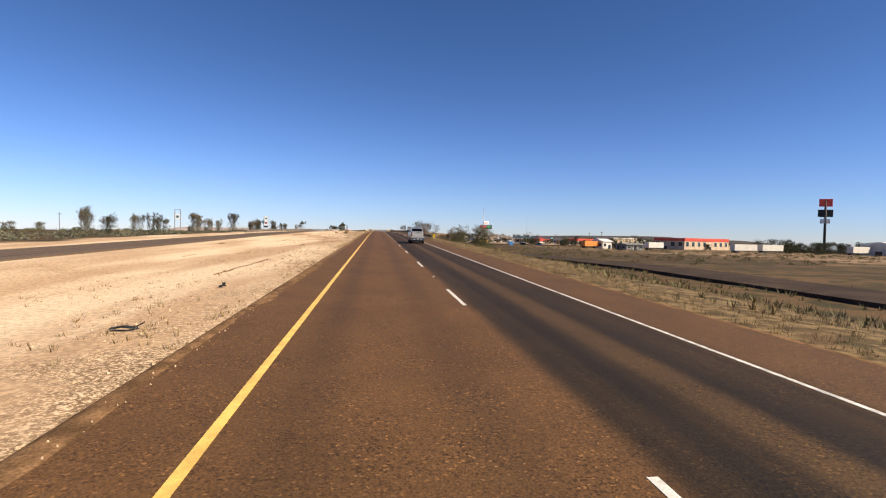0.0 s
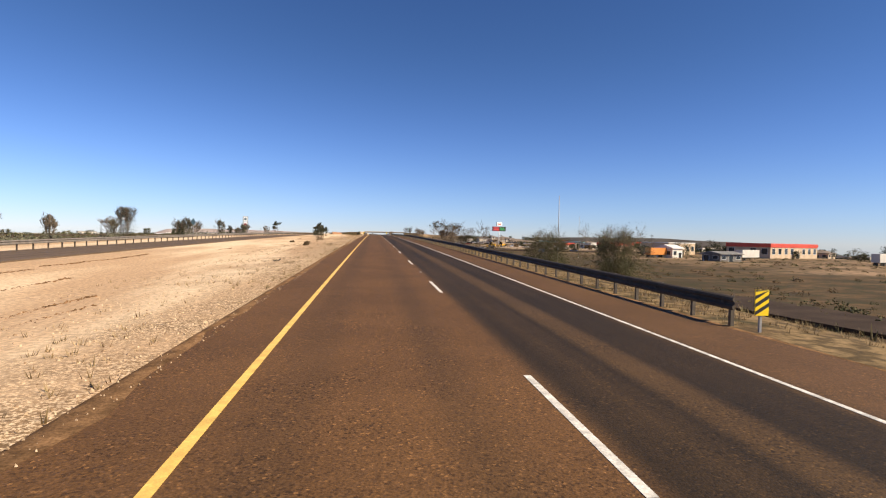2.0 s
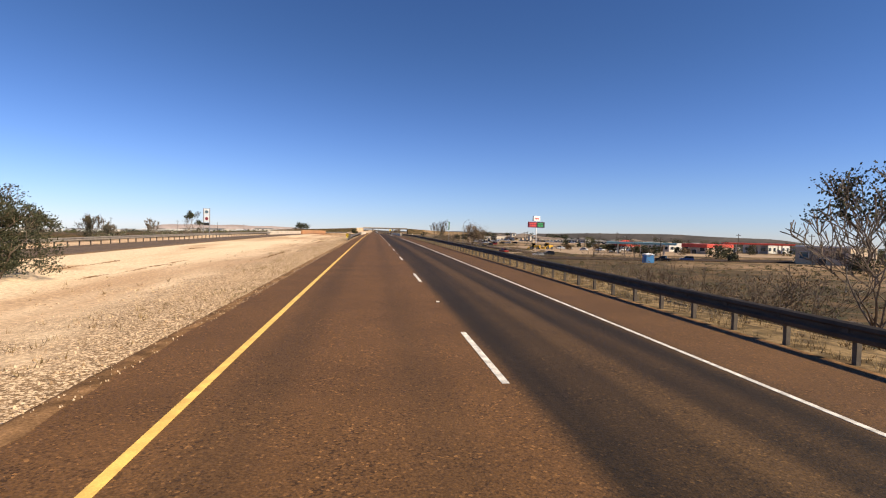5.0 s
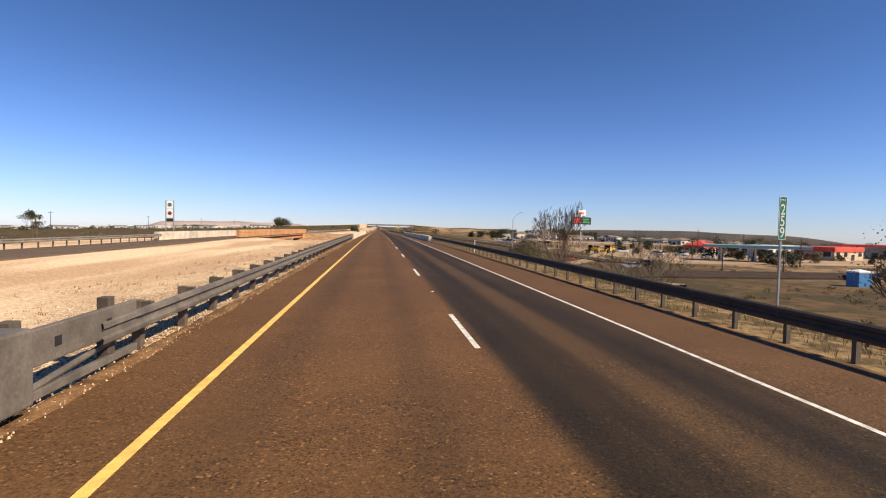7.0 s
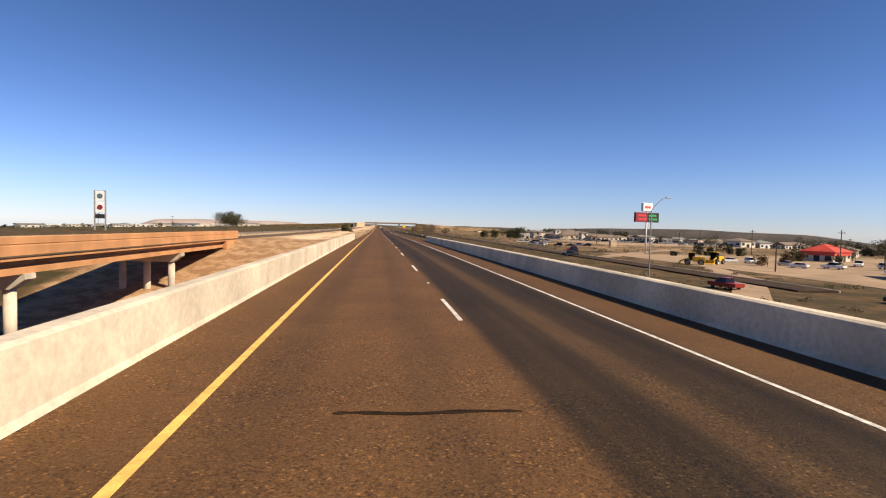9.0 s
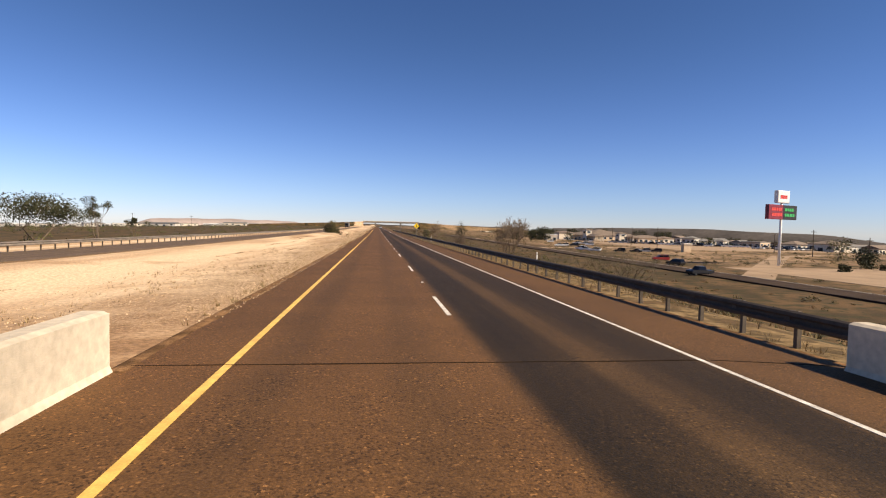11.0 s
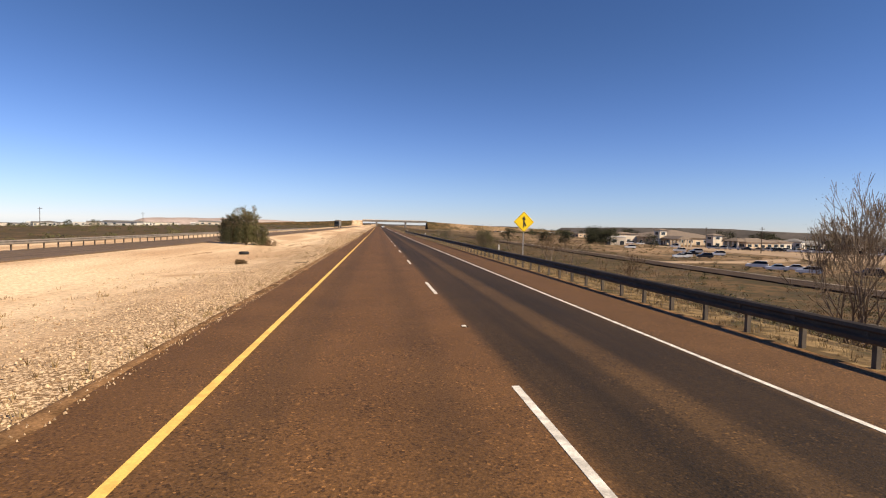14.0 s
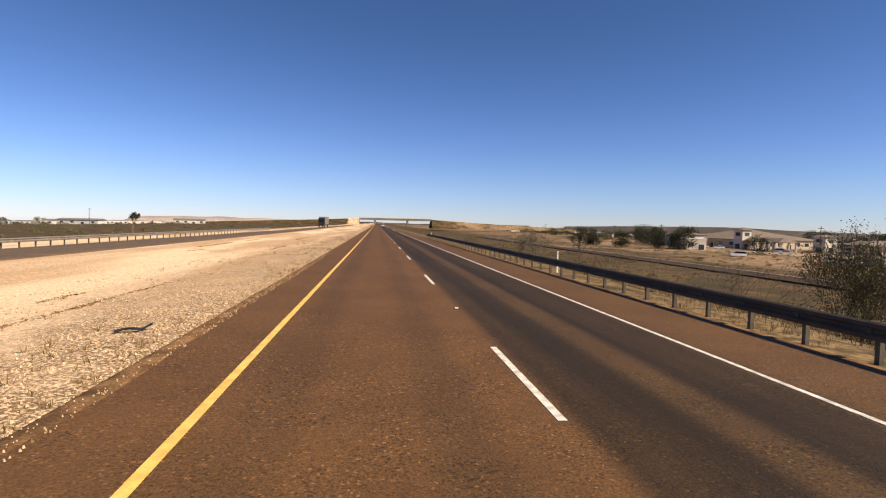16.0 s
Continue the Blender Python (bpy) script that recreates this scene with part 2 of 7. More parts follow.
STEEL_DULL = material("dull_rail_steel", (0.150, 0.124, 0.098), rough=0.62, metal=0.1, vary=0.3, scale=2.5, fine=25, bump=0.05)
POST_STEEL = material("galvanised_post", (0.10, 0.076, 0.052), rough=0.75, vary=0.25, scale=4, fine=30, bump=0.05)
POST_WOOD = material("weathered_post", (0.085, 0.062, 0.044), rough=0.9, vary=0.35, scale=5, fine=60, bump=0.4)
CONCRETE = material("parapet_concrete", (0.62, 0.52, 0.385), rough=0.88, vary=0.22, scale=0.5, fine=9, bump=0.25)
CONCRETE_TAN = material("tan_painted_concrete", (0.50, 0.24, 0.10), rough=0.85, vary=0.18, scale=0.5, fine=18, bump=0.15)
CONCRETE_PALE = material("pale_concrete", (0.55, 0.47, 0.37), rough=0.88, vary=0.22, scale=0.8, fine=18, bump=0.2)


def ground_material():
    """Pale caliche in the median, gravel by the shoulder, dry grass and bare earth elsewhere, blended by wandering edges."""
    m = bpy.data.materials.new("earth_and_dry_grass")
    m.use_nodes = True
    nt = m.node_tree
    b = nt.nodes["Principled BSDF"]
    b.inputs["Roughness"].default_value = 0.95
    b.inputs["Specular IOR Level"].default_value = 0.15
    geo = nt.nodes.new("ShaderNodeNewGeometry")
    sep = nt.nodes.new("ShaderNodeSeparateXYZ")
    nt.links.new(geo.outputs["Position"], sep.inputs[0])

    def nz(scale, detail=5.0, stretch=None):
        n = nt.nodes.new("ShaderNodeTexNoise")
        n.inputs["Scale"].default_value = scale
        n.inputs["Detail"].default_value = detail
        if stretch:
            mp = nt.nodes.new("ShaderNodeMapping")
            mp.inputs["Scale"].default_value = stretch
            nt.links.new(geo.outputs["Position"], mp.inputs["Vector"])
            nt.links.new(mp.outputs[0], n.inputs["Vector"])
        else:
            nt.links.new(geo.outputs["Position"], n.inputs["Vector"])
        return n.outputs["Fac"]

    def rng(sock, a, c, lo=0.0, hi=1.0):
        r = nt.nodes.new("ShaderNodeMapRange")
        r.interpolation_type = "SMOOTHSTEP"
        for key, v in (("From Min", a), ("From Max", c), ("To Min", lo), ("To Max", hi)):
            r.inputs[key].default_value = v
        nt.links.new(sock, r.inputs["Value"])
        return r.outputs["Result"]

    def math2(op, p, q):
        n = nt.nodes.new("ShaderNodeMath")
        n.operation = op
        for i, v in enumerate((p, q)):
            if isinstance(v, (int, float)):
                n.inputs[i].default_value = v
            else:
                nt.links.new(v, n.inputs[i])
        return n.outputs[0]

    def mixc(f, p, q, mode="MIX"):
        n = nt.nodes.new("ShaderNodeMix")
        n.data_type, n.blend_type = "RGBA", mode
        if isinstance(f, float):
            n.inputs["Factor"].default_value = f
        else:
            nt.links.new(f, n.inputs["Factor"])
        for i, v in ((6, p), (7, q)):
            if isinstance(v, tuple):
                n.inputs[i].default_value = (*v, 1)
            else:
                nt.links.new(v, n.inputs[i])
        return n.outputs[2]

    wander = math2("MULTIPLY", math2("SUBTRACT", nz(0.12), 0.5), 9.0)
    x = math2("ADD", sep.outputs["X"], wander)
    fine = nz(9.0, 8.0)
    patch = nz(0.16, 6.0)
    drift = nz(1.0, 5.0, (0.25, 0.03, 1.0))
    grass = mixc(rng(patch, 0.38, 0.62), (0.085, 0.058, 0.027), (0.270, 0.168, 0.086))
    grass = mixc(rng(nz(0.03, 4.0), 0.45, 0.62), grass, (0.340, 0.220, 0.125))
    grass = mixc(rng(nz(0.5, 7.0), 0.50, 0.64), grass, (0.078, 0.060, 0.026))
    bank = mixc(rng(patch, 0.38, 0.62), (0.064, 0.044, 0.019), (0.138, 0.082, 0.036))
    bank = mixc(rng(nz(0.5, 7.0), 0.48, 0.62), bank, (0.055, 0.045, 0.018))
    grass = mixc(rng(math2("ADD", sep.outputs["X"], math2("MULTIPLY", math2("SUBTRACT", nz(0.05, 4.0), 0.5), 60.0)), 72.0, 104.0), bank, grass)
    caliche = mixc(rng(drift, 0.40, 0.62), (0.52, 0.335, 0.19), (0.76, 0.555, 0.35))
    caliche = mixc(rng(patch, 0.60, 0.74), caliche, (0.46, 0.29, 0.155))
    gravel = mixc(rng(nz(24.0, 3.0), 0.44, 0.60), (0.24, 0.145, 0.072), (0.78, 0.56, 0.345))
    gravel = mixc(rng(nz(13.0, 4.0), 0.56, 0.64), gravel, (0.17, 0.105, 0.055))
    bare = math2("MULTIPLY", rng(sep.outputs["Y"], 130.0, 30.0), 2.4)
    band = math2("SUBTRACT", math2("ADD", sep.outputs["X"], math2("MULTIPLY", math2("SUBTRACT", nz(0.5, 8.0), 0.5), 9.0)), bare)
    median = mixc(rng(band, -10.5, -5.8), caliche, gravel)
    cut = math2("MULTIPLY", rng(sep.outputs["Y"], 313.0, 317.0), rng(sep.outputs["Y"], 398.0, 386.0))
    median = mixc(cut, median, mixc(rng(nz(0.8, 6.0), 0.4, 0.6), (0.30, 0.170, 0.085), (0.44, 0.275, 0.150)))
    inside = math2("MULTIPLY", rng(x, -36.5, -33.5), rng(sep.outputs["X"], -3.0, -4.5))
    straw = mixc(rng(nz(2.2, 6.0), 0.40, 0.60), (0.10, 0.066, 0.029), (0.25, 0.165, 0.076))
    verge = math2("MULTIPLY", rng(math2("ADD", sep.outputs["X"], math2("MULTIPLY", math2("SUBTRACT", nz(0.3, 5.0), 0.5), 10.0)), 17.0, 10.0), rng(sep.outputs["X"], 4.0, 5.0))
    grass = mixc(math2("MULTIPLY", verge, rng(nz(0.45, 5.0), 0.36, 0.52)), grass, straw)
    col = mixc(inside, grass, median)
    col = mixc(0.75, col, mixc(rng(fine, 0.3, 0.7), (0.62, 0.62, 0.62), (1.22, 1.22, 1.22)), "MULTIPLY")
    nt.links.new(col, b.inputs["Base Color"])
    bp = nt.nodes.new("ShaderNodeBump")
    bp.inputs["Strength"].default_value = 0.5
    bp.inputs["Distance"].default_value = 0.022
    nt.links.new(nz(22.0, 8.0), bp.inputs["Height"])
    nt.links.new(bp.outputs["Normal"], b.inputs["Normal"])
    return m


EARTH = ground_material()


# ---- mesh helpers ----
def link(name, verts, faces, mat, parent=None, smooth_faces=False):
    me = bpy.data.meshes.new(name)
    me.from_pydata([tuple(v) for v in verts], [], faces)
    me.update()
    if mat:
        me.materials.append(mat)
    if smooth_faces:
        me.polygons.foreach_set("use_smooth", [True] * len(me.polygons))
    ob = new(name, me)
    if parent:
        ob.parent = parent
    return ob


def part(name, bm, mat, parent=None, label="", smooth_faces=False):
    me = bpy.data.meshes.new(name)
    bmesh.ops.recalc_face_normals(bm, faces=bm.faces)
    bm.to_mesh(me)
    bm.free()
    if mat:
        me.materials.append(mat)
    if smooth_faces:
        me.polygons.foreach_set("use_smooth", [True] * len(me.polygons))
    ob = new(name, me)
    if parent:
        ob.parent = parent
    if label:
        tagged(ob, label)
    return ob


def thing(name, at, label, category, group="", kind="", turn=0.0):
    ob = new(name)
    ob.matrix_world = pose(*at, 0, 0, turn)
    return tagged(ob, label, category, group, kind)


def add_box(bm, x0, x1, y0, y1, z0, z1, bevel=0.0, m=None):
    made = bmesh.ops.create_cube(bm, size=1.0)["verts"]
    for v in made:
        v.co = Vector((x0 + (v.co.x + 0.5) * (x1 - x0), y0 + (v.co.y + 0.5) * (y1 - y0), z0 + (v.co.z + 0.5) * (z1 - z0)))
    if bevel:
        edges = list({e for v in made for e in v.link_edges})
        res = bmesh.ops.bevel(bm, geom=edges, offset=bevel, segments=2, affect="EDGES", profile=0.5)
        made = list({v for f in res["faces"] for v in f.verts} | {v for v in made if v.is_valid})
    if m is not None:
        bmesh.ops.transform(bm, matrix=m, verts=made)
    return made


def box(x0, x1, y0, y1, z0, z1, bevel=0.0):
    bm = bmesh.new()
    add_box(bm, x0, x1, y0, y1, z0, z1, bevel)
    return bm


def add_rod(bm, a, b, r0, r1=None, sides=8):
    """A tapered round bar from a to b."""
    a, b = Vector(a), Vector(b)
    d = b - a
    res = bmesh.ops.create_cone(bm, cap_ends=True, segments=sides, radius1=r0, radius2=r0 if r1 is None else r1, depth=d.length)
    m = Matrix.Translation((a + b) / 2) @ d.to_track_quat("Z", "Y").to_matrix().to_4x4()
    bmesh.ops.transform(bm, matrix=m, verts=res["verts"])
    return res["verts"]


def rod(a, b, r0, r1=None, sides=8):
    bm = bmesh.new()
    add_rod(bm, a, b, r0, r1, sides)
    return bm


def prism(poly, x0, x1):
    """A side outline (y, z) pulled across from x0 to x1."""
    bm = bmesh.new()
    a = [bm.verts.new((x0, y, z)) for y, z in poly]
    b = [bm.verts.new((x1, y, z)) for y, z in poly]
    bm.faces.new(a)
    bm.faces.new(b[::-1])
    n = len(poly)
    for i in range(n):
        bm.faces.new((a[i], b[i], b[(i + 1) % n], a[(i + 1) % n]))
    return bm


def along(section, ys, x0=0.0, zf=road_z, closed=True, dz=0.0):
    """Vertices and faces of a cross-section (x, z) swept along the road through the stations ys."""
    verts, faces, n = [], [], len(section)
    for y in ys:
        z = zf(y) + dz
        verts += [(x0 + sx, y, z + sz) for sx, sz in section]
    for i in range(len(ys) - 1):
        for j in range(n if closed else n - 1):
            a, b = i * n + j, i * n + (j + 1) % n
            faces.append((a, b, b + n, a + n))
    if closed:
        faces.append(tuple(range(n))[::-1])
        faces.append(tuple(range((len(ys) - 1) * n, len(ys) * n)))
    return verts, faces


def stations(y0, y1, step):
    n = max(1, round((y1 - y0) / step))
    return [y0 + (y1 - y0) * i / n for i in range(n + 1)]


# ---- ground ----
def grid_axis(pairs):
    out = []
    for a, b, s in pairs:
        out += stations(a, b, s)[:-1]
    return out + [pairs[-1][1]]


def build_ground():
    xs = grid_axis([(-4500, -1000, 500), (-1000, -300, 100), (-300, -60, 15), (-60, -34, 3), (-34, -6, 1.6), (-6, 7.4, 2.68), (7.4, 30, 1.6), (30, 120, 6), (120, 300, 15), (300, 1000, 100), (1000, 4500, 500)])
    ys = grid_axis([(-500, -60, 40), (-60, 300, 4), (300, 400, 2), (400, 720, 4), (720, 1000, 20), (1000, 4500, 250)])
    verts = [(x, y, ground_z(x, y)) for y in ys for x in xs]
    w = len(xs)
    faces = [(j * w + i, j * w + i + 1, (j + 1) * w + i + 1, (j + 1) * w + i) for j in range(len(ys) - 1) for i in range(w - 1)]
    return tagged(link("ground", verts, faces, EARTH, None, True), "pale caliche median and dry brown grass verges", "ground", kind="structure")


build_ground()

# ---- roads and their paint ----
YELLOW_X, DASH_X, WHITE_X = -3.66, 0.0, 3.36
ROAD_YS = stations(-60, 700, 5) + stations(720, 2200, 40)


def strip(name, x0, x1, ys, mat, label, category, dz, depth=0.10, zf=road_z, kind="structure"):
    v, f = along([(x0, 0), (x1, 0), (x1, -depth), (x0, -depth)], ys, 0.0, zf, True, dz)
    return tagged(link(name, v, f, mat), label, category, kind=kind)


v, f = along([(-5.05, 0.0), (FALL_X0, 0.0), (FALL_X1, -FALL), (FALL_X1, -0.5), (-5.05, -0.5)], ROAD_YS)
tagged(link("road", v, f, ASPHALT), "worn brown chip-seal asphalt highway with dark wheel tracks", "road", kind="structure")
FAR_ROAD_X, FAR_RAIL_X = -27.4, -27.9


def far_edge(y):
    """The inner edge of the opposite carriageway, which narrows towards its bridge."""
    return float(np.interp(y, (288, 313, 386, 408), (-18.7, -21.2, -21.2, -18.7)))


def far_fall(x):
    """The opposite carriageway leans away from the median."""
    return 0.04 + 0.32 * min(1.0, max(0.0, (-18.7 - x) / 8.7))


verts, faces = [], []
far_ys = stations(-60, 280, 10) + stations(284, 412, 2) + stations(420, 700, 10) + stations(720, 2200, 40)
for y in far_ys:
    e, z = far_edge(y), road_z(y)
    verts += [(FAR_ROAD_X, y, z - far_fall(FAR_ROAD_X)), (e, y, z - far_fall(e)), (e, y, z - far_fall(e) - 0.08), (FAR_ROAD_X, y, z - far_fall(FAR_ROAD_X) - 0.08)]
for i in range(len(far_ys) - 1):
    for j in range(4):
        c, d = i * 4 + j, i * 4 + (j + 1) % 4
        faces.append((c, d, d + 4, c + 4))
tagged(link("road_opposite", verts, faces, ASPHALT_FAR), "brown asphalt carriageway of the opposite direction", "road", kind="structure")
strip("edge_line_yellow", YELLOW_X - 0.058, YELLOW_X + 0.058, ROAD_YS, LINE_YELLOW, "solid yellow painted line on the asphalt", "road marking", 0.005, 0.004)
strip("edge_line_white", WHITE_X - 0.042, WHITE_X + 0.042, ROAD_YS, LINE_WHITE, "solid white painted line on the asphalt", "road marking", 0.005, 0.004)
for k in range(-3, 90):
    y = 12.192 * k + 0.34
    ob = strip("lane_dash", DASH_X - 0.05, DASH_X + 0.05, [y, y + 1.6, y + 3.22], LINE_WHITE, "white painted lane dash on the asphalt", "road marking", 0.005, 0.004)
    tagged(ob, group="lane dashes")

TAR = material("sealing_tar", (0.030, 0.019, 0.012), rough=0.95, spec=0.05, vary=0.3, scale=4, fine=30, bump=0.2)
for k in range(-1, 28):
    y = 24.384 * k + 7.5
    bm = bmesh.new()
    made = add_box(bm, -0.05, 0.05, -0.05, 0.05, 0.0, 0.02)
    for v in made:
        if v.co.z > 0.01:
            v.co.x, v.co.y = v.co.x * 0.7, v.co.y * 0.6
    ob = part("road_stud", bm, LINE_WHITE)
    ob.matrix_world = pose(DASH_X, y, road_z(y) + 0.001)
    tagged(ob, "small white reflective stud on a dark tar pad between lane dashes", "road stud", "road studs")
    pad = bmesh.new()
    low = [pad.verts.new((0.075 * math.cos(a) * (1 + 0.2 * math.sin(3 * a + k)), 0.10 * math.sin(a) - 0.02, 0.0)) for a in [i * math.pi / 7 for i in range(14)]]
    top = [pad.verts.new((v.co.x * 0.95, v.co.y * 0.95, 0.004)) for v in low]
    pad.faces.new(top)
    for i in range(14):
        pad.faces.new((low[i], low[(i + 1) % 14], top[(i + 1) % 14], top[i]))
    part("tar_pad", pad, TAR, ob)


def tar_mark(x0, x1, y, width, wave, seed, label, name="tar_mark"):
    """A thin dark band of sealing tar with a wandering edge, lying across the road."""
    rng = random.Random(seed)
    n = 24
    top, low = [], []
    for i in range(n + 1):
        x = x0 + (x1 - x0) * i / n
        c = y + wave * noise.noise((x * 0.8, seed, 0.0))
        w = width * rng.uniform(0.55, 1.3) * (0.25 if i in (0, n) else 1.0)
        top.append((x, c + w / 2, road_z(c) - fall(x) + 0.004))
        low.append((x, c - w / 2, road_z(c) - fall(x) + 0.004))
    verts = top + low
    m = n + 1
    faces = [(i, m + i, m + i + 1, i + 1) for i in range(n)]
    ob = link(name, verts, faces, TAR)
    mod = ob.modifiers.new("thickness", "SOLIDIFY")
    mod.thickness, mod.offset = 0.003, 0.0
    return tagged(ob, label, "road repair", kind="structure")


tar_mark(-2.2, -0.2, 311.9, 0.09, 0.25, 2, "dark curved crack in the asphalt")
tar_mark(-3.4, 0.6, 309.4, 0.5, 0.5, 3, "dark tar stain before the bridge")
tar_mark(-5.0, 6.0, BRIDGE_Y1 + 0.3, 0.04, 0.03, 4, "dark sealed expansion joint across the bridge end")


DIRT = material("shoulder_dirt", (0.23, 0.125, 0.058), rough=0.95, spec=0.05, vary=0.45, scale=2.5, fine=30, bump=0.5, bump_scale=35, grain=0.9)


def dirt_edge(name, x_edge, side, y0, y1, seed, label):
    """Loose dirt washed over the pavement's edge, with a ragged inner rim."""
    verts, faces = [], []
    ys = stations(y0, y1, 0.7)
    for y in ys:
        reach = 0.06 + 0.30 * (noise.noise((y * 0.06, seed, 0.0)) + 0.35) + 0.22 * noise.noise((y * 0.45, seed, 4.0)) + 0.10 * noise.noise((y * 1.7, seed, 8.0))
        z = road_z(y) - (FALL if side < 0 else 0.0)
        for dx, dz in ((-0.25, -0.14), (-0.10, -0.02), (0.0, 0.010), (max(0.03, reach) * 0.6, 0.009), (max(0.05, reach), 0.001)):
            verts.append((x_edge + side * dx, y, z + dz))
    for i in range(len(ys) - 1):
        for j in range(4):
            a = i * 5 + j
            faces.append((a, a + 5, a + 6, a + 1) if side < 0 else (a, a + 1, a + 6, a + 5))
    tagged(link(name, verts, faces, DIRT, None, True), label, "dirt", kind="structure")


dirt_edge("shoulder_dirt_median", -5.05, 1, -20.0, BRIDGE_Y0, 1.0, "loose tan dirt along the pavement's median edge")
dirt_edge("shoulder_dirt_median_far", -5.05, 1, BRIDGE_Y1, 700.0, 2.0, "loose tan dirt along the pavement's median edge")
dirt_edge("shoulder_dirt", 6.0, -1, -20.0, BRIDGE_Y0, 3.0, "loose brown dirt along the pavement's outer edge")
dirt_edge("shoulder_dirt_far", 6.0, -1, BRIDGE_Y1, 700.0, 4.0, "loose brown dirt along the pavement's outer edge")


# ---- guardrails ----
POST_GREY = material("weathered_post_wood", (0.115, 0.082, 0.054), rough=0.9, vary=0.35, scale=5, fine=45, bump=0.4)
W_BEAM = [(0.0, -0.16), (0.05, -0.13), (0.06, -0.07), (0.0, -0.025), (0.0, 0.025), (0.06, 0.07), (0.05, 0.13), (0.0, 0.16),
          (-0.006, 0.16), (0.042, 0.128), (0.052, 0.072), (-0.008, 0.027), (-0.008, -0.027), (0.052, -0.072), (0.042, -0.128), (-0.006, -0.16)]


def guardrail(x, y0, y1, face, label, group="", spacing=1.75, top=0.71, steel=STEEL_SHADED, wooden=False):
    """A W-beam on posts with blockouts; face is -1 where its traffic passes on the -x side."""
    base = thing("guardrail", (x, y0, road_z(y0) - (fall(x) if x > 0 else 0.36 if x < -20 else 0.0)), label, "guardrail", group)
    sec = [(sx * face, sz + top - 0.16) for sx, sz in W_BEAM]
    zf = lambda yy: road_z(yy + y0) - road_z(y0)
    v, f = along(sec, stations(0, y1 - y0, 4.0), 0.0, zf)
    link("rail", v, f, steel, base)
    post = box(-0.045, 0.045, -0.045, 0.045, -0.35, top - 0.03)
    block = box(-0.10, 0.08, -0.06, 0.06, top - 0.32, top - 0.01)
    if wooden:
        post.free()
        block.free()
        post = box(-0.07, 0.07, -0.075, 0.075, -0.35, top + 0.05, 0.008)
        block = box(-0.07, 0.075, -0.07, 0.07, top - 0.33, top + 0.035, 0.006)
    me_post, me_block = bpy.data.meshes.new("post"), bpy.data.meshes.new("blockout")
    for bmx, me, mt in ((post, me_post, POST_GREY if wooden else POST_STEEL), (block, me_block, POST_WOOD)):
        bmx.to_mesh(me)
        bmx.free()
        me.materials.append(mt)
    for y in stations(1.6 if wooden else 0.4, y1 - y0 - 0.4, spacing):
        z = zf(y)
        p = new("post", me_post)
        p.parent, p.location = base, (-face * 0.22, y, z)
        q = new("blockout", me_block)
        q.parent, q.location = base, (-face * 0.08, y, z)
    return base


# shoulder rails take the dark steel that stands for their shaded face
guardrail(6.2, 68.8, BRIDGE_Y0, -1, "steel guardrail on posts along the shoulder, coloured dark for its shaded face", "shoulder guardrails", 1.52, 0.67)
guardrail(6.2, BRIDGE_Y1, 640.0, -1, "steel guardrail on posts along the shoulder, coloured dark for its shaded face", "shoulder guardrails", 1.52, 0.67)
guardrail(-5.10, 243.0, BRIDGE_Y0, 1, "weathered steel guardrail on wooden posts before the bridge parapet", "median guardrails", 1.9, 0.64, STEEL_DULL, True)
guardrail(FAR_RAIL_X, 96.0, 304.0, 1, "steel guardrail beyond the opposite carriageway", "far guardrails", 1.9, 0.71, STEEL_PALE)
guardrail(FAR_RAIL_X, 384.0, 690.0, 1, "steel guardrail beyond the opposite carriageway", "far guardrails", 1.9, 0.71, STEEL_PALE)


# ---- the two bridges ----
PARAPET = [(-0.20, -0.25), (-0.20, 0.86), (-0.12, 0.90), (0.12, 0.90), (0.20, 0.86), (0.20, 0.10), (0.24, 0.0), (0.24, -0.25)]


def parapet(x, y0, y1, face, mat, label, height=0.88, dz=0.0):
    sec = [(sx * face, sz * height / 0.9) for sx, sz in PARAPET]
    v, f = along(sec, stations(y0, y1, 4.0), x, dz=dz)
    return tagged(link("parapet", v, f, mat), label, "bridge parapet", "bridge parapets", "structure")


parapet(-5.25, BRIDGE_Y0, BRIDGE_Y1, 1, CONCRETE, "sunlit cream concrete bridge parapet with stains", 0.80)
parapet(5.78, BRIDGE_Y0, BRIDGE_Y1, -1, CONCRETE, "concrete bridge parapet along the shoulder", 0.76, -0.11)
BENTS = (339.5, 363.5)


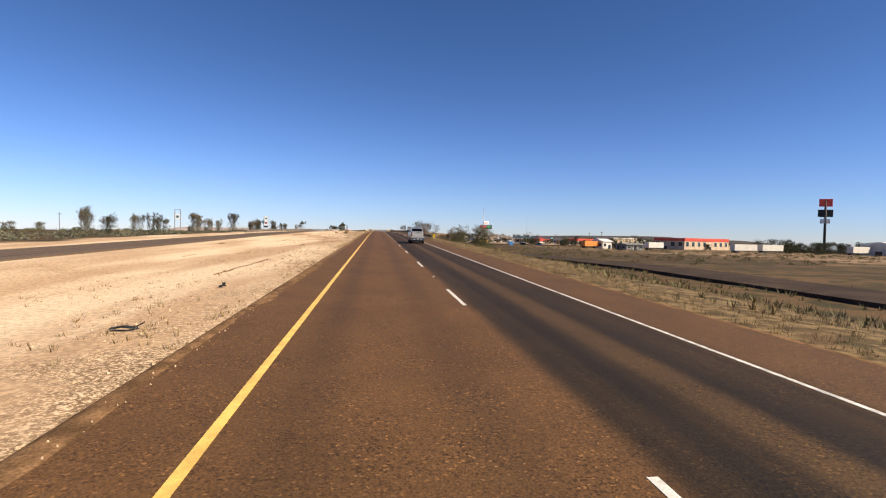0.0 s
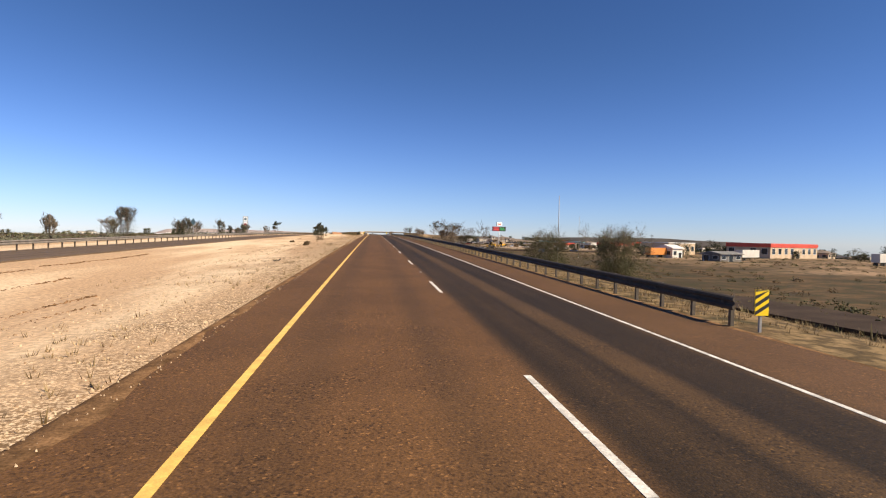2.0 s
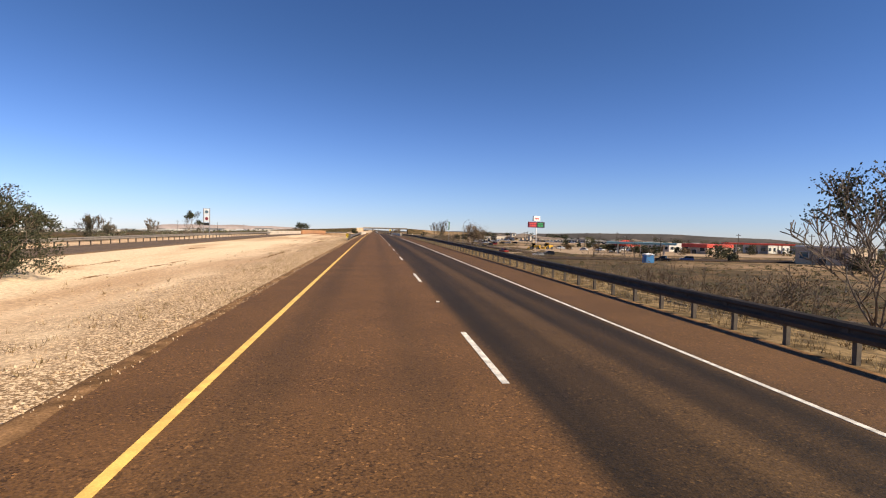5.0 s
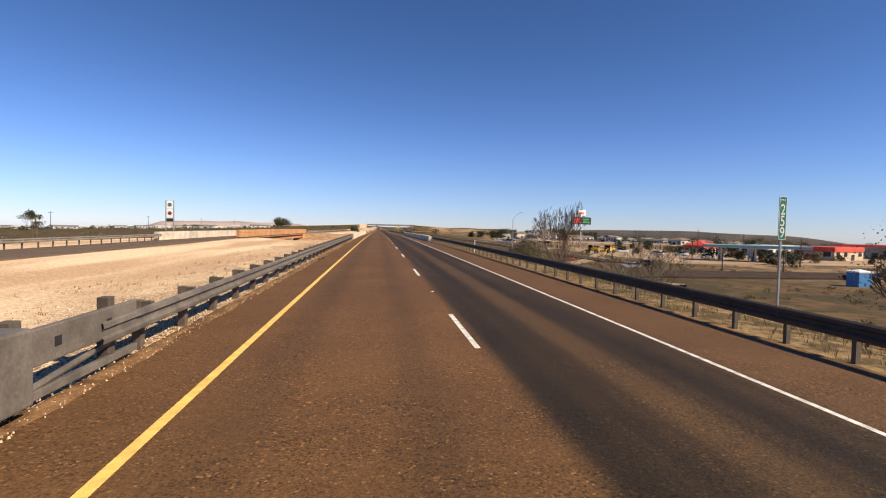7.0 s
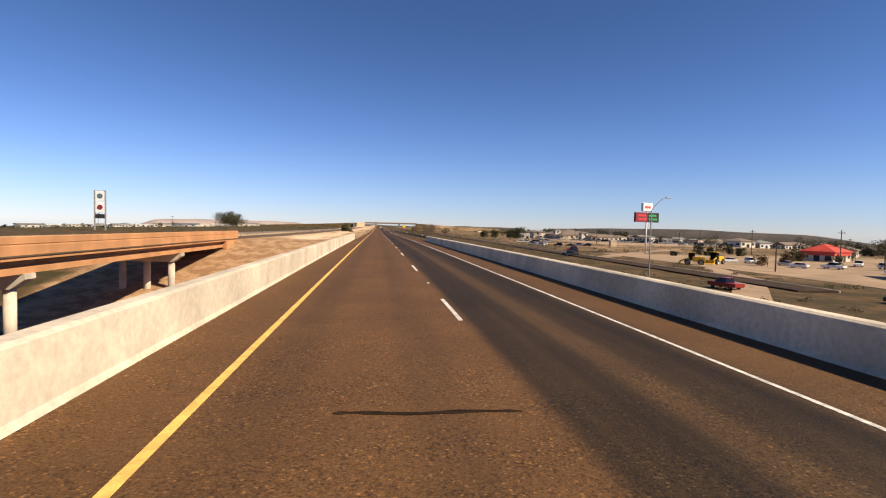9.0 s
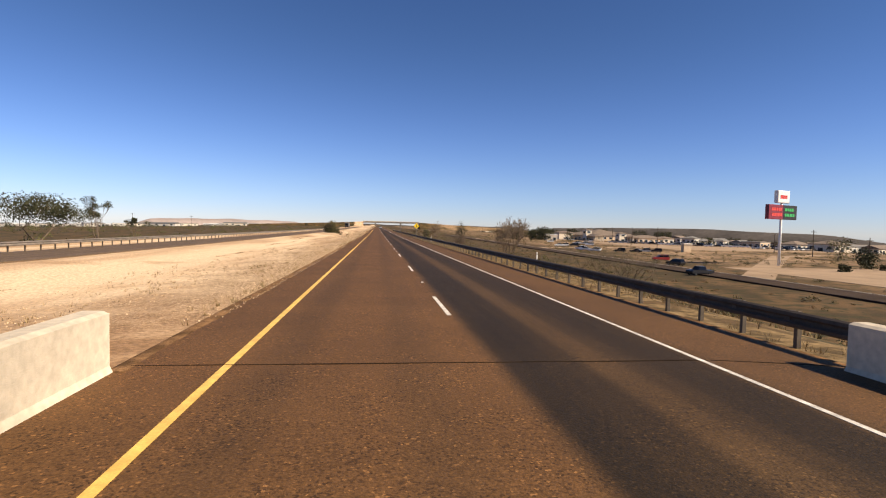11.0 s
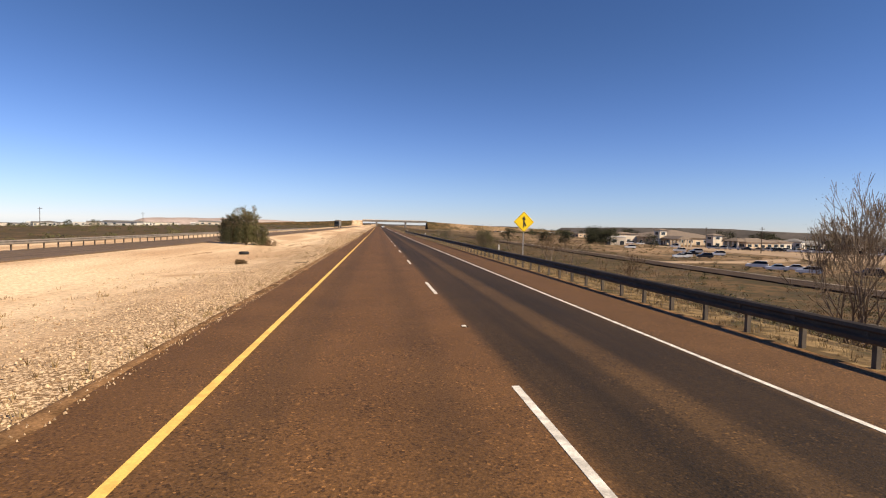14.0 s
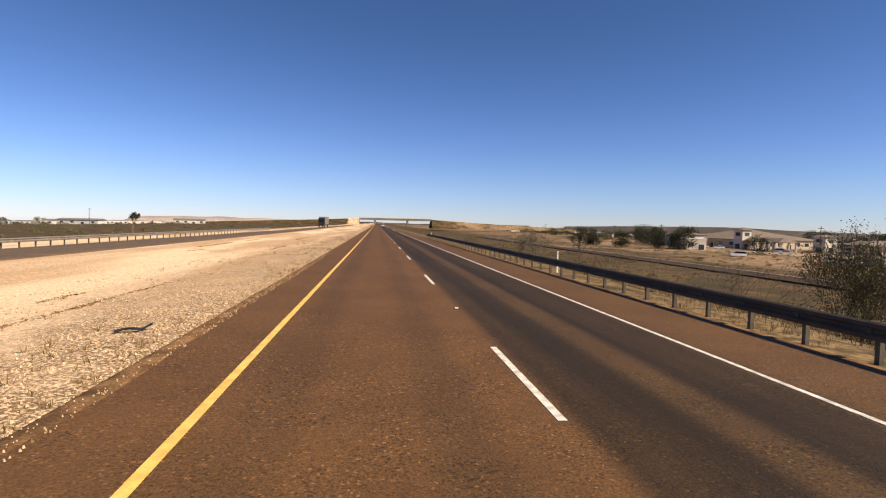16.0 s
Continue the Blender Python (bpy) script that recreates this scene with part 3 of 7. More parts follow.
def bridge(x0, x1, y0, y1, mat, label, top0, top1, thick):
    """A girder bridge between x0 and x1; top0 and top1 are its deck's heights at those sides, from the road."""
    mid, w = (x0 + x1) / 2, (x1 - x0) / 2
    base = thing("bridge", (mid, y0, 0.0), label, "bridge")
    zf = lambda yy: road_z(yy + y0)
    span = y1 - y0
    v, f = along([(-w, top0), (w, top1), (w, top1 - thick), (-w, top0 - thick)], stations(0, span, 4), 0.0, zf)
    link("deck", v, f, mat, base)
    n = 5
    for i in range(n):
        k = i / (n - 1)
        gx = -w + 0.62 + (2 * w - 1.24) * k
        h = top0 + (top1 - top0) * k - thick
        sec = [(-0.22, 0.0), (0.22, 0.0), (0.22, -0.09), (0.08, -0.16), (0.08, -0.46), (0.30, -0.56), (0.30, -0.95), (-0.30, -0.95), (-0.30, -0.56), (-0.08, -0.46), (-0.08, -0.16), (-0.22, -0.09)]
        v, f = along([(sx, sz + h) for sx, sz in sec], stations(0.2, span - 0.2, 6), gx, zf)
        link("girder", v, f, mat, base)
    for by in BENTS:
        top = road_z(by) + max(top0, top1) - thick - 0.95
        yy = by - y0
        cap = bmesh.new()
        poly = [(-w + 0.2, top), (w - 0.2, top), (w - 0.2, top - 0.32), (w - 1.0, top - 0.9), (-w + 1.0, top - 0.9), (-w + 0.2, top - 0.32)]
        a = [cap.verts.new((px, yy - 0.5, pz)) for px, pz in poly]
        b = [cap.verts.new((px, yy + 0.5, pz)) for px, pz in poly]
        cap.faces.new(a)
        cap.faces.new(b[::-1])
        for i in range(6):
            cap.faces.new((a[i], b[i], b[(i + 1) % 6], a[(i + 1) % 6]))
        part("bent_cap", cap, CONCRETE_PALE, base)
        for cx in (-w + 1.3, 0.0, w - 1.3):
            part("column", rod((cx, yy, STREET_Z - 0.3), (cx, yy, top - 0.85), 0.33, None, 20), CONCRETE_PALE, base, "", True)
    low = min(top0, top1) - thick
    for yy, s in ((0.0, 1), (span, -1)):
        z = road_z(y0 + yy)
        part("abutment", box(-w + 0.1, w - 0.1, min(yy - s * 1.2, yy + s * 0.25), max(yy - s * 1.2, yy + s * 0.25), z - 4.5, z + low, 0.03), mat, base)
    return base


def wing_wall(x, y0, y1, low0, low1, label):
    """A wall that carries the parapet on past the girders; low0 and low1 are its lower edge at y0 and y1."""
    z0, z1 = road_z(y0), road_z(y1)
    bm = prism([(y0, z0 + low0), (y1, z1 + low1), (y1, z1 - 0.10), (y0, z0 - 0.10)], x - 0.20, x + 0.20)
    tagged(part("wing_wall", bm, CONCRETE_TAN), label, "bridge wall", "bridge wing walls", "structure")


FASCIA = [(-0.20, -0.42), (-0.20, 0.88), (-0.14, 0.92), (0.16, 0.92), (0.21, 0.88), (0.21, 0.50), (0.17, 0.47), (0.17, 0.42), (0.21, 0.39), (0.21, -0.42)]
bridge(-28.7, -21.4, 319.0, 379.0, CONCRETE_TAN, "tan concrete girder bridge of the opposite carriageway", -0.46, -0.14, 0.16)
bridge(-5.45, 6.25, BRIDGE_Y0 + 2, BRIDGE_Y1 - 6, CONCRETE_TAN, "tan concrete girder bridge over the street", -0.52, -0.66, 0.18)
v, f = along(FASCIA, stations(314.0, 384.0, 4.0), -21.5)
tagged(link("parapet", v, f, CONCRETE_TAN), "sunlit orange-tan concrete bridge parapet with a grooved face", "bridge parapet", "bridge parapets", "structure")
v, f = along([(-sx, sz - 0.34) for sx, sz in FASCIA], stations(304.0, 384.0, 4.0), -28.6)
tagged(link("parapet", v, f, CONCRETE_PALE), "pale concrete bridge parapet on the far side", "bridge parapet", "bridge parapets", "structure")
wing_wall(-21.5, 314.0, 319.6, -1.6, -3.4, "orange-tan concrete wall where the parapet meets the bank")
wing_wall(-21.5, 378.2, 384.0, -2.2, -0.5, "orange-tan concrete wall where the parapet meets the bank")


# ---- more materials ----
BARK = material("grey_bark", (0.17, 0.125, 0.09), rough=0.95, vary=0.4, scale=3, fine=30, bump=0.5)
TWIG = material("dry_twigs", (0.17, 0.12, 0.08), rough=0.95, vary=0.3, scale=2, fine=20, bump=0.0)
BLACK = material("black_rubber", (0.013, 0.0125, 0.012), rough=0.85, vary=0.2, scale=6, fine=40, bump=0.2)
SIGN_WHITE = material("white_sign_face", (0.74, 0.73, 0.70), rough=0.5, vary=0.08, scale=1, fine=8, bump=0.0)
SIGN_RED = material("red_sign_face", (0.62, 0.055, 0.04), rough=0.5, vary=0.1, scale=1, fine=8, bump=0.0)
SIGN_GREEN = material("green_sign_face", (0.02, 0.16, 0.09), rough=0.5, vary=0.1, scale=1, fine=8, bump=0.0)
SIGN_YELLOW = material("yellow_sign_face", (0.92, 0.62, 0.01), rough=0.45, vary=0.06, scale=2, fine=10, bump=0.0)
SIGN_BLACK = material("black_sign_legend", (0.015, 0.014, 0.013), rough=0.6, vary=0.1, scale=2, fine=10, bump=0.0)
POLE_GREY = material("grey_pole", (0.34, 0.32, 0.30), rough=0.5, metal=0.3, vary=0.15, scale=2, fine=20, bump=0.0)
WHITE_POST = material("white_plastic_post", (0.78, 0.75, 0.68), rough=0.6, vary=0.12, scale=3, fine=20, bump=0.0)


def leaf_material(name, a, b):
    m = bpy.data.materials.new(name)
    m.use_nodes = True
    nt = m.node_tree
    p = nt.nodes["Principled BSDF"]
    p.inputs["Roughness"].default_value = 0.75
    p.inputs["Specular IOR Level"].default_value = 0.2
    geo = nt.nodes.new("ShaderNodeNewGeometry")
    ramp = nt.nodes.new("ShaderNodeValToRGB")
    ramp.color_ramp.elements[0].color, ramp.color_ramp.elements[1].color = (*a, 1), (*b, 1)
    nt.links.new(geo.outputs["Random Per Island"], ramp.inputs["Fac"])
    nt.links.new(ramp.outputs["Color"], p.inputs["Base Color"])
    return m


STONE = leaf_material("limestone_gravel", (0.24, 0.150, 0.078), (0.64, 0.46, 0.285))
LEAF_OLIVE = leaf_material("olive_leaves", (0.055, 0.060, 0.022), (0.15, 0.13, 0.055))
LEAF_DARK = leaf_material("dark_leaves", (0.022, 0.028, 0.013), (0.070, 0.065, 0.030))
LEAF_BROWN = leaf_material("brown_leaves", (0.10, 0.062, 0.030), (0.20, 0.13, 0.065))
LEAF_GREY = leaf_material("grey_green_leaves", (0.075, 0.075, 0.045), (0.19, 0.17, 0.11))
DRY_GRASS = leaf_material("dry_grass_blades", (0.14, 0.095, 0.042), (0.36, 0.25, 0.12))
GREEN_GRASS = leaf_material("olive_grass_blades", (0.085, 0.080, 0.030), (0.24, 0.19, 0.085))


# ---- plants ----
def limbs(rng, height, spread, forks, start, lean=0.3, levels=4):
    """Branch segments (a, b, ra, rb, level) of a branching plant that starts at its foot."""
    segs, tips = [], []

    def grow(p, d, length, r, level):
        n = 3 if level < 2 else 2
        for i in range(n):
            d = (d + Vector((rng.uniform(-1, 1), rng.uniform(-1, 1), rng.uniform(-0.35, 0.6))) * 0.16).normalized()
            q = p + d * (length / n)
            r2 = r * 0.82
            segs.append((p, q, r, r2, level))
            p, r = q, r2
            if level >= 2 or (start > 2 and level >= 1):
                tips.append(p)
        if level < levels:
            for k in range(rng.choice((2, 3)) if level else forks):
                a = rng.uniform(0, 2 * math.pi)
                side = Vector((math.cos(a), math.sin(a), rng.uniform(-0.05, 0.5)))
                d2 = (d * (1.0 - spread * 0.5) + side * spread).normalized()
                grow(p, d2, length * rng.uniform(0.58, 0.82), r * 0.72, level + 1)
        tips.append(p)

    for k in range(start):
        a = 2 * math.pi * k / start + rng.uniform(-0.5, 0.5)
        d = Vector((math.cos(a) * lean, math.sin(a) * lean, 1.0)).normalized()
        grow(Vector((math.cos(a) * 0.1, math.sin(a) * 0.1, 0.0)), d, height * rng.uniform(0.30, 0.40), height * 0.022 / math.sqrt(start) + 0.012, 0)
    top = max(s[1].z for s in segs)
    k = height / top
    return [(a * k, b * k, ra, rb, lv) for a, b, ra, rb, lv in segs], [t * k for t in tips]


def tubes(segs, least=0.008):
    verts, faces = [], []
    for a, b, ra, rb, lv in segs:
        n = 5 if lv < 2 else 3
        d = (b - a).normalized()
        u = d.orthogonal().normalized()
        w = d.cross(u)
        base = len(verts)
        for p, r in ((a, max(ra, least)), (b, max(rb, least))):
            for i in range(n):
                t = 2 * math.pi * i / n
                verts.append(p + (u * math.cos(t) + w * math.sin(t)) * r)
        for i in range(n):
            j = (i + 1) % n
            faces.append((base + i, base + j, base + n + j, base + n + i))
    return verts, faces


def leaves(rng, tips, count, radius, size):
    verts, faces = [], []
    for _ in range(count):
        dx, dy, dz = (max(-1.5, min(1.5, rng.gauss(0, 1))) * radius for _ in range(3))
        c = rng.choice(tips) + Vector((dx, dy, dz * 0.7))
        if c.z < 0.05:
            c.z = 0.05 + abs(c.z)
        n = Vector((rng.uniform(-1, 1), rng.uniform(-1, 1), rng.uniform(-0.4, 1))).normalized()
        u = n.orthogonal().normalized()
        w = n.cross(u)
        s = size * rng.uniform(0.6, 1.4)
        base = len(verts)
        verts += [c - u * s, c + w * s * 0.55, c + u * s, c - w * s * 0.55]
        faces.append((base, base + 1, base + 2, base + 3))
    return verts, faces


def plant(name, x, y, top, label, category, leaf=None, count=0, spread=0.7, forks=3, start=1, leafsize=0.12, seed=0, z=None, levels=4, upper=0.0, lean=0.3, group="", cloud=0.3, wide=1.0, twig=0.008, top_from="foot", skirt=0, span=0.0):
    """A tree or bush: trunk with limbs, and a crown of many small leaves."""
    rng = random.Random(seed * 7919 + 13)
    height = top if top_from == "foot" else top - ground_z(x, y)
    base = thing(name, (x, y, (ground_z(x, y) if z is None else z) - 0.06), label, category, group, turn=seed * 47 % 360)
    segs, tips = limbs(rng, height, spread, forks, start, lean, levels)
    if span:
        reach = sorted(math.hypot(t.x, t.y) for t in tips)
        wide = span / 2 / reach[int(len(reach) * 0.93)]
    if wide != 1.0:
        k = Vector((wide, wide, 1.0))
        segs = [(a * k, b * k, ra, rb, lv) for a, b, ra, rb, lv in segs]
        tips = [t * k for t in tips]
    v, f = tubes(segs, twig)
    link("trunk", v, f, BARK if start == 1 else TWIG, base)
    if count:
        high = [t for t in tips if t.z >= upper * height] or tips
        if skirt:
            high = high + [Vector((t.x * 1.05, t.y * 1.05, t.z * rng.uniform(0.12, 0.75))) for t in high for _ in range(skirt)]
        v, f = leaves(rng, high, count, height * 0.075 * cloud / 0.3, leafsize)
        link("crown", v, f, leaf, base)
    return base


BUSHY = "leafy olive mesquite bush on the verge"
BARE = "bare grey branching mesquite tree on the slope"
# beyond the shoulder rail
plant("mesquite_bush", 21.6, 106.6, 4.6, BUSHY, "bush", LEAF_OLIVE, 46000, 0.5, 4, 7, 0.036, 1, skirt=2, levels=5, group="verge bushes", cloud=0.15, span=5.8, top_from="datum")
plant("mesquite_bush", 17.4, 115.4, 4.4, BUSHY, "bush", LEAF_OLIVE, 48000, 0.55, 4, 7, 0.034, 2, skirt=2, levels=5, group="verge bushes", cloud=0.15, span=5.2, top_from="datum")
plant("bare_tree", 12.3, 136.5, 5.6, BARE, "tree", LEAF_BROWN, 900, 0.5, 3, 6, 0.018, 3, levels=5, lean=0.95, group="bare trees", twig=0.009, cloud=0.1, span=6.2, top_from="datum")
plant("bare_tree", 10.4, 151.5, 4.9, BARE, "tree", LEAF_BROWN, 900, 0.5, 4, 6, 0.02, 31, levels=5, lean=0.5, group="bare trees", twig=0.012, cloud=0.1, span=2.7, top_from="datum")
plant("bare_tree", 12.6, 160.0, 4.6, "pale leafless mesquite on the slope", "tree", LEAF_GREY, 900, 0.5, 4, 6, 0.025, 32, levels=5, lean=0.6, group="bare trees", twig=0.016, cloud=0.1, span=3.4, top_from="datum")
plant("mesquite_tree", 14.6, 179.0, 7.0, "wide mesquite tree with green top and bare lower limbs", "tree", LEAF_DARK, 4200, 0.7, 4, 4, 0.05, 4, levels=5, upper=0.74, lean=0.55, cloud=0.10, span=7.0, twig=0.016, top_from="datum")
plant("mesquite_bush", 16.0, 186.0, 4.6, "brown twiggy mesquite bush on the slope", "bush", LEAF_BROWN, 4500, 0.6, 3, 5, 0.05, 5, skirt=1, group="verge bushes", levels=4, lean=0.6)
plant("mesquite_bush", 18.0, 158.0, 4.0, "brown twiggy mesquite bush on the slope", "bush", LEAF_BROWN, 4500, 0.6, 3, 5, 0.05, 6, skirt=1, group="verge bushes", levels=4, lean=0.6)
plant("bare_tree", 14.7, 248.5, 5.9, "bare twiggy tree with a few brown leaves", "tree", LEAF_BROWN, 9000, 0.45, 4, 4, 0.03, 7, wide=0.55, levels=5, lean=0.45, group="bare trees", twig=0.016, top_from="datum")
plant("bare_tree", 11.9, 274.5, 7.1, "bare upright tree with brown leaves low down", "tree", LEAF_BROWN, 9000, 0.4, 4, 8, 0.02, 8, levels=5, lean=0.5, group="bare trees", twig=0.008, cloud=0.12, span=4.0, skirt=1, top_from="datum")
plant("mesquite_bush", 14.5, 291.0, 4.2, "green-brown mesquite bush below the rail", "bush", LEAF_OLIVE, 22000, 0.55, 4, 7, 0.034, 9, skirt=1, levels=5, group="verge bushes", lean=0.6, cloud=0.13, span=3.6, top_from="datum")
plant("brush", 15.0, 298.6, 3.9, "pale leafless twiggy brush on the slope", "bush", LEAF_GREY, 1500, 0.5, 4, 7, 0.025, 10, levels=4, lean=0.6, group="leafless brush", twig=0.012, cloud=0.15, span=2.8, skirt=1, top_from="datum")
plant("mesquite_bush", 20.0, 304.0, 3.0, "dry twiggy bush on the slope", "bush", LEAF_BROWN, 700, 0.9, 3, 5, 0.09, 11, group="verge bushes", lean=0.6)
plant("bare_tree", 9.6, 422.6, 5.8, "bare twiggy shrub-like tree", "tree", LEAF_BROWN, 7000, 0.42, 4, 10, 0.016, 12, levels=5, lean=0.5, group="bare trees", twig=0.008, cloud=0.1, span=3.2, skirt=1, top_from="datum")
plant("bare_tree", 13.2, 470.8, 5.7, "thin bare tree with a small leafy top", "tree", LEAF_DARK, 1300, 0.5, 3, 1, 0.03, 13, levels=4, upper=0.72, cloud=0.14, group="bare trees", twig=0.006, span=2.0, top_from="datum")
plant("brush", 12.6, 469.5, 3.8, "brown twiggy brush round the thin tree", "bush", LEAF_BROWN, 3500, 0.5, 4, 7, 0.022, 33, levels=4, lean=0.7, group="leafless brush", twig=0.01, cloud=0.2, span=3.0, skirt=1, top_from="datum")
plant("bare_tree", 11.6, 498.0, 6.1, "thin bare tree with a dense haze of twigs", "tree", LEAF_BROWN, 9000, 0.42, 4, 9, 0.016, 14, levels=5, lean=0.34, cloud=0.09, group="bare trees", twig=0.006, span=2.9, skirt=1, top_from="datum")
for i, (x, y, h) in enumerate(((10.0, 519.6, 2.7), (10.6, 522.4, 2.4), (10.2, 516.6, 2.5), (12.0, 512.0, 2.8))):
    plant("weed_stalk", x, y, h, "tall brown dead weed on the bank", "weed", LEAF_BROWN, 700, 0.4, 3, 2, 0.035, 20 + i, lean=0.2, levels=3, group="dead weeds")
plant("mesquite_bush", 16.7, 574.0, 4.45, BUSHY, "bush", LEAF_OLIVE, 34000, 0.5, 4, 6, 0.034, 15, group="verge bushes", levels=5, lean=0.4, cloud=0.13, span=3.9, skirt=1, top_from="datum")
plant("mesquite_bush", 15.0, 615.0, 4.0, BUSHY, "bush", LEAF_GREY, 6000, 0.5, 3, 5, 0.05, 16, skirt=1, wide=0.8, group="verge bushes", lean=0.5, top_from="datum")
plant("bare_tree", 11.6, 553.0, 2.9, "low bare twiggy tree behind the rail", "tree", LEAF_BROWN, 1800, 0.6, 4, 3, 0.016, 18, levels=4, lean=0.6, group="bare trees", twig=0.009, cloud=0.1)
plant("bare_tree", 9.3, 554.6, 2.5, "low bare twiggy tree behind the rail", "tree", LEAF_BROWN, 2200, 0.7, 4, 5, 0.016, 17, levels=5, lean=0.6, group="bare trees", twig=0.005, cloud=0.1)
for i, (x, y, t) in enumerate(((13.5, 163.0, 3.6), (15.5, 176.0, 4.0), (12.8, 181.0, 3.4), (14.6, 191.0, 3.4), (17.5, 200.0, 3.6), (13.4, 215.0, 3.2), (12.5, 262.0, 4.4), (14.5, 281.0, 4.6), (25.0, 172.0, 1.6))):
    plant("brush", x, y, t, "pale leafless twiggy brush on the slope", "bush", LEAF_BROWN if i % 2 else LEAF_GREY, 2600, 0.5, 4, 7, 0.028, 160 + i, levels=4, lean=0.7, group="leafless brush", twig=0.007, cloud=0.2, skirt=1, top_from="datum")
rng_g = random.Random(17)
for i in range(30):
    y = rng_g.uniform(205, 300) if i < 8 else rng_g.uniform(425, 740)
    x = rng_g.uniform(13.5, 30)
    if any(abs(y - q) < 4 for q in (248, 274, 422, 471, 498, 574)):
        continue
    leafy = rng_g.choice((LEAF_OLIVE, LEAF_BROWN, LEAF_GREY, LEAF_OLIVE))
    plant("shrub", x, y, road_z(y) + rng_g.uniform(-0.9, 0.7), {LEAF_OLIVE.name: "olive leafy shrub on the grassy bank", LEAF_BROWN.name: "brown withered shrub on the grassy bank", LEAF_GREY.name: "grey-green shrub on the grassy bank"}[leafy.name], "bush", leafy, 2200, 0.5, 3, 5, 0.045, 300 + i, lean=0.6, levels=3, group="bank shrubs", cloud=0.34, skirt=1, top_from="datum")
rng_b = random.Random(5)
for i in range(34):
    y = rng_b.uniform(100, 720)
    x = rng_b.uniform(12, 30)
    if abs(y - STREET_Y) < 42 or any(abs(y - q) < 6 for q in (105, 124, 137, 152, 179, 252, 274, 422, 471, 498, 574)):
        continue
    plant("sage_bush", x, y, rng_b.uniform(0.7, 1.7), "low dry grey-green sagebrush on the bank", "bush", rng_b.choice((LEAF_BROWN, LEAF_GREY, LEAF_OLIVE)), 1600, 0.8, 3, 5, 0.035, 40 + i, skirt=1, lean=0.7, levels=2, group="sage bushes", cloud=0.5)

# in the median
plant("juniper_tree", -14.9, 185.0, 3.4, "dark green ragged juniper standing in the median", "tree", LEAF_DARK, 16000, 0.6, 3, 3, 0.04, 84, lean=0.6, levels=5, cloud=0.13, span=3.9, skirt=1, group="median trees")
plant("juniper_tree", -13.6, 540.4, 2.1, "low olive-green juniper beside the taller one", "tree", LEAF_OLIVE, 8000, 0.5, 4, 5, 0.036, 82, lean=0.5, cloud=0.14, span=1.6, skirt=2, levels=4, group="median trees")
plant("juniper_tree", -16.1, 539.1, 3.1, "ragged olive juniper beside the taller one", "tree", LEAF_DARK, 14000, 0.5, 4, 5, 0.04, 83, lean=0.4, cloud=0.13, span=2.2, skirt=2, levels=5, group="median trees")
plant("juniper_tree", -14.8, 539.6, 3.95, "grey-green juniper with a pointed top in the median", "tree", LEAF_OLIVE, 22000, 0.42, 4, 4, 0.038, 81, lean=0.3, cloud=0.12, span=2.5, skirt=2, levels=5, group="median trees")
for i, (x, y, h) in enumerate(((-11.2, 149.2, 0.9), (-10.4, 125.5, 0.45), (-13.0, 131.0, 0.35), (-9.6, 118.4, 0.3), (-16.0, 542.5, 1.2), (-12.6, 540.0, 0.8), (-9.0, 514.2, 0.3))):
    plant("tumbleweed", x, y, h, "small brown dry shrub on the caliche", "bush", LEAF_BROWN, 3600, 0.7, 3, 6, 0.022, 90 + i, skirt=2, lean=0.6, levels=3, group="median shrubs", cloud=0.4, twig=0.005, z=ground_z(x, y))
# beyond the opposite carriageway
for i, (x, y, h) in enumerate(((-58, 97, 5.2), (-62, 104, 4.6), (-46, 122, 4.6), (-60, 132, 5.0), (-48, 140, 3.6), (-47.6, 162, 6.0), (-56, 176, 4.4), (-66, 196, 5.0), (-52, 205, 4.0), (-45, 214, 4.6), (-60, 240, 5.2), (-50, 262, 4.8), (-72, 150, 5.0), (-85, 185, 5.5), (-58, 286, 4.0), (-50, 112, 3.6), (-54, 150, 4.4), (-43, 176, 3.4), (-46, 190, 4.6), (-55, 222, 4.8), (-44, 236, 3.4), (-52, 250, 3.8), (-44, 272, 3.6), (-64, 118, 4.4), (-68, 86, 4.8), (-60, 74, 3.6))):
    bare = i % 3 == 1
    plant("roadside_tree", x, y, h + 1.0, "scraggy half-bare roadside tree" if bare else "scraggy grey-green roadside tree", "tree", LEAF_DARK if i % 2 else LEAF_GREY, 700 if bare else 2600, 0.38, 4, 3 + i % 3, 0.08, 100 + i, span=h * (0.45 + 0.12 * (i % 4)), lean=0.30, levels=4, group="trees beyond the carriageway", cloud=0.15, twig=0.026, skirt=1)
for i, (x, y, h) in enumerate(((-44, 293.5, 6.4), (-45.5, 295.5, 6.8), (-48, 314, 5.4), (-42, 461, 6.4), (-43.5, 464, 5.2), (-48, 487, 4.4), (-34.5, 632, 3.2))):
    plant("roadside_tree", x, y, h, "slender tree with dark leaves only at the top", "tree", LEAF_DARK, 1700, 0.42, 3, 2, 0.07, 130 + i, wide=0.62, cloud=0.16, lean=0.3, levels=3, upper=0.80, group="trees beyond the carriageway", twig=0.02)
plant("roadside_tree", -38.8, 442.0, 5.2, "broad dark rounded tree by the carriageway", "tree", LEAF_DARK, 7000, 0.8, 4, 2, 0.10, 140, lean=0.5, levels=4, cloud=0.45, wide=1.3)


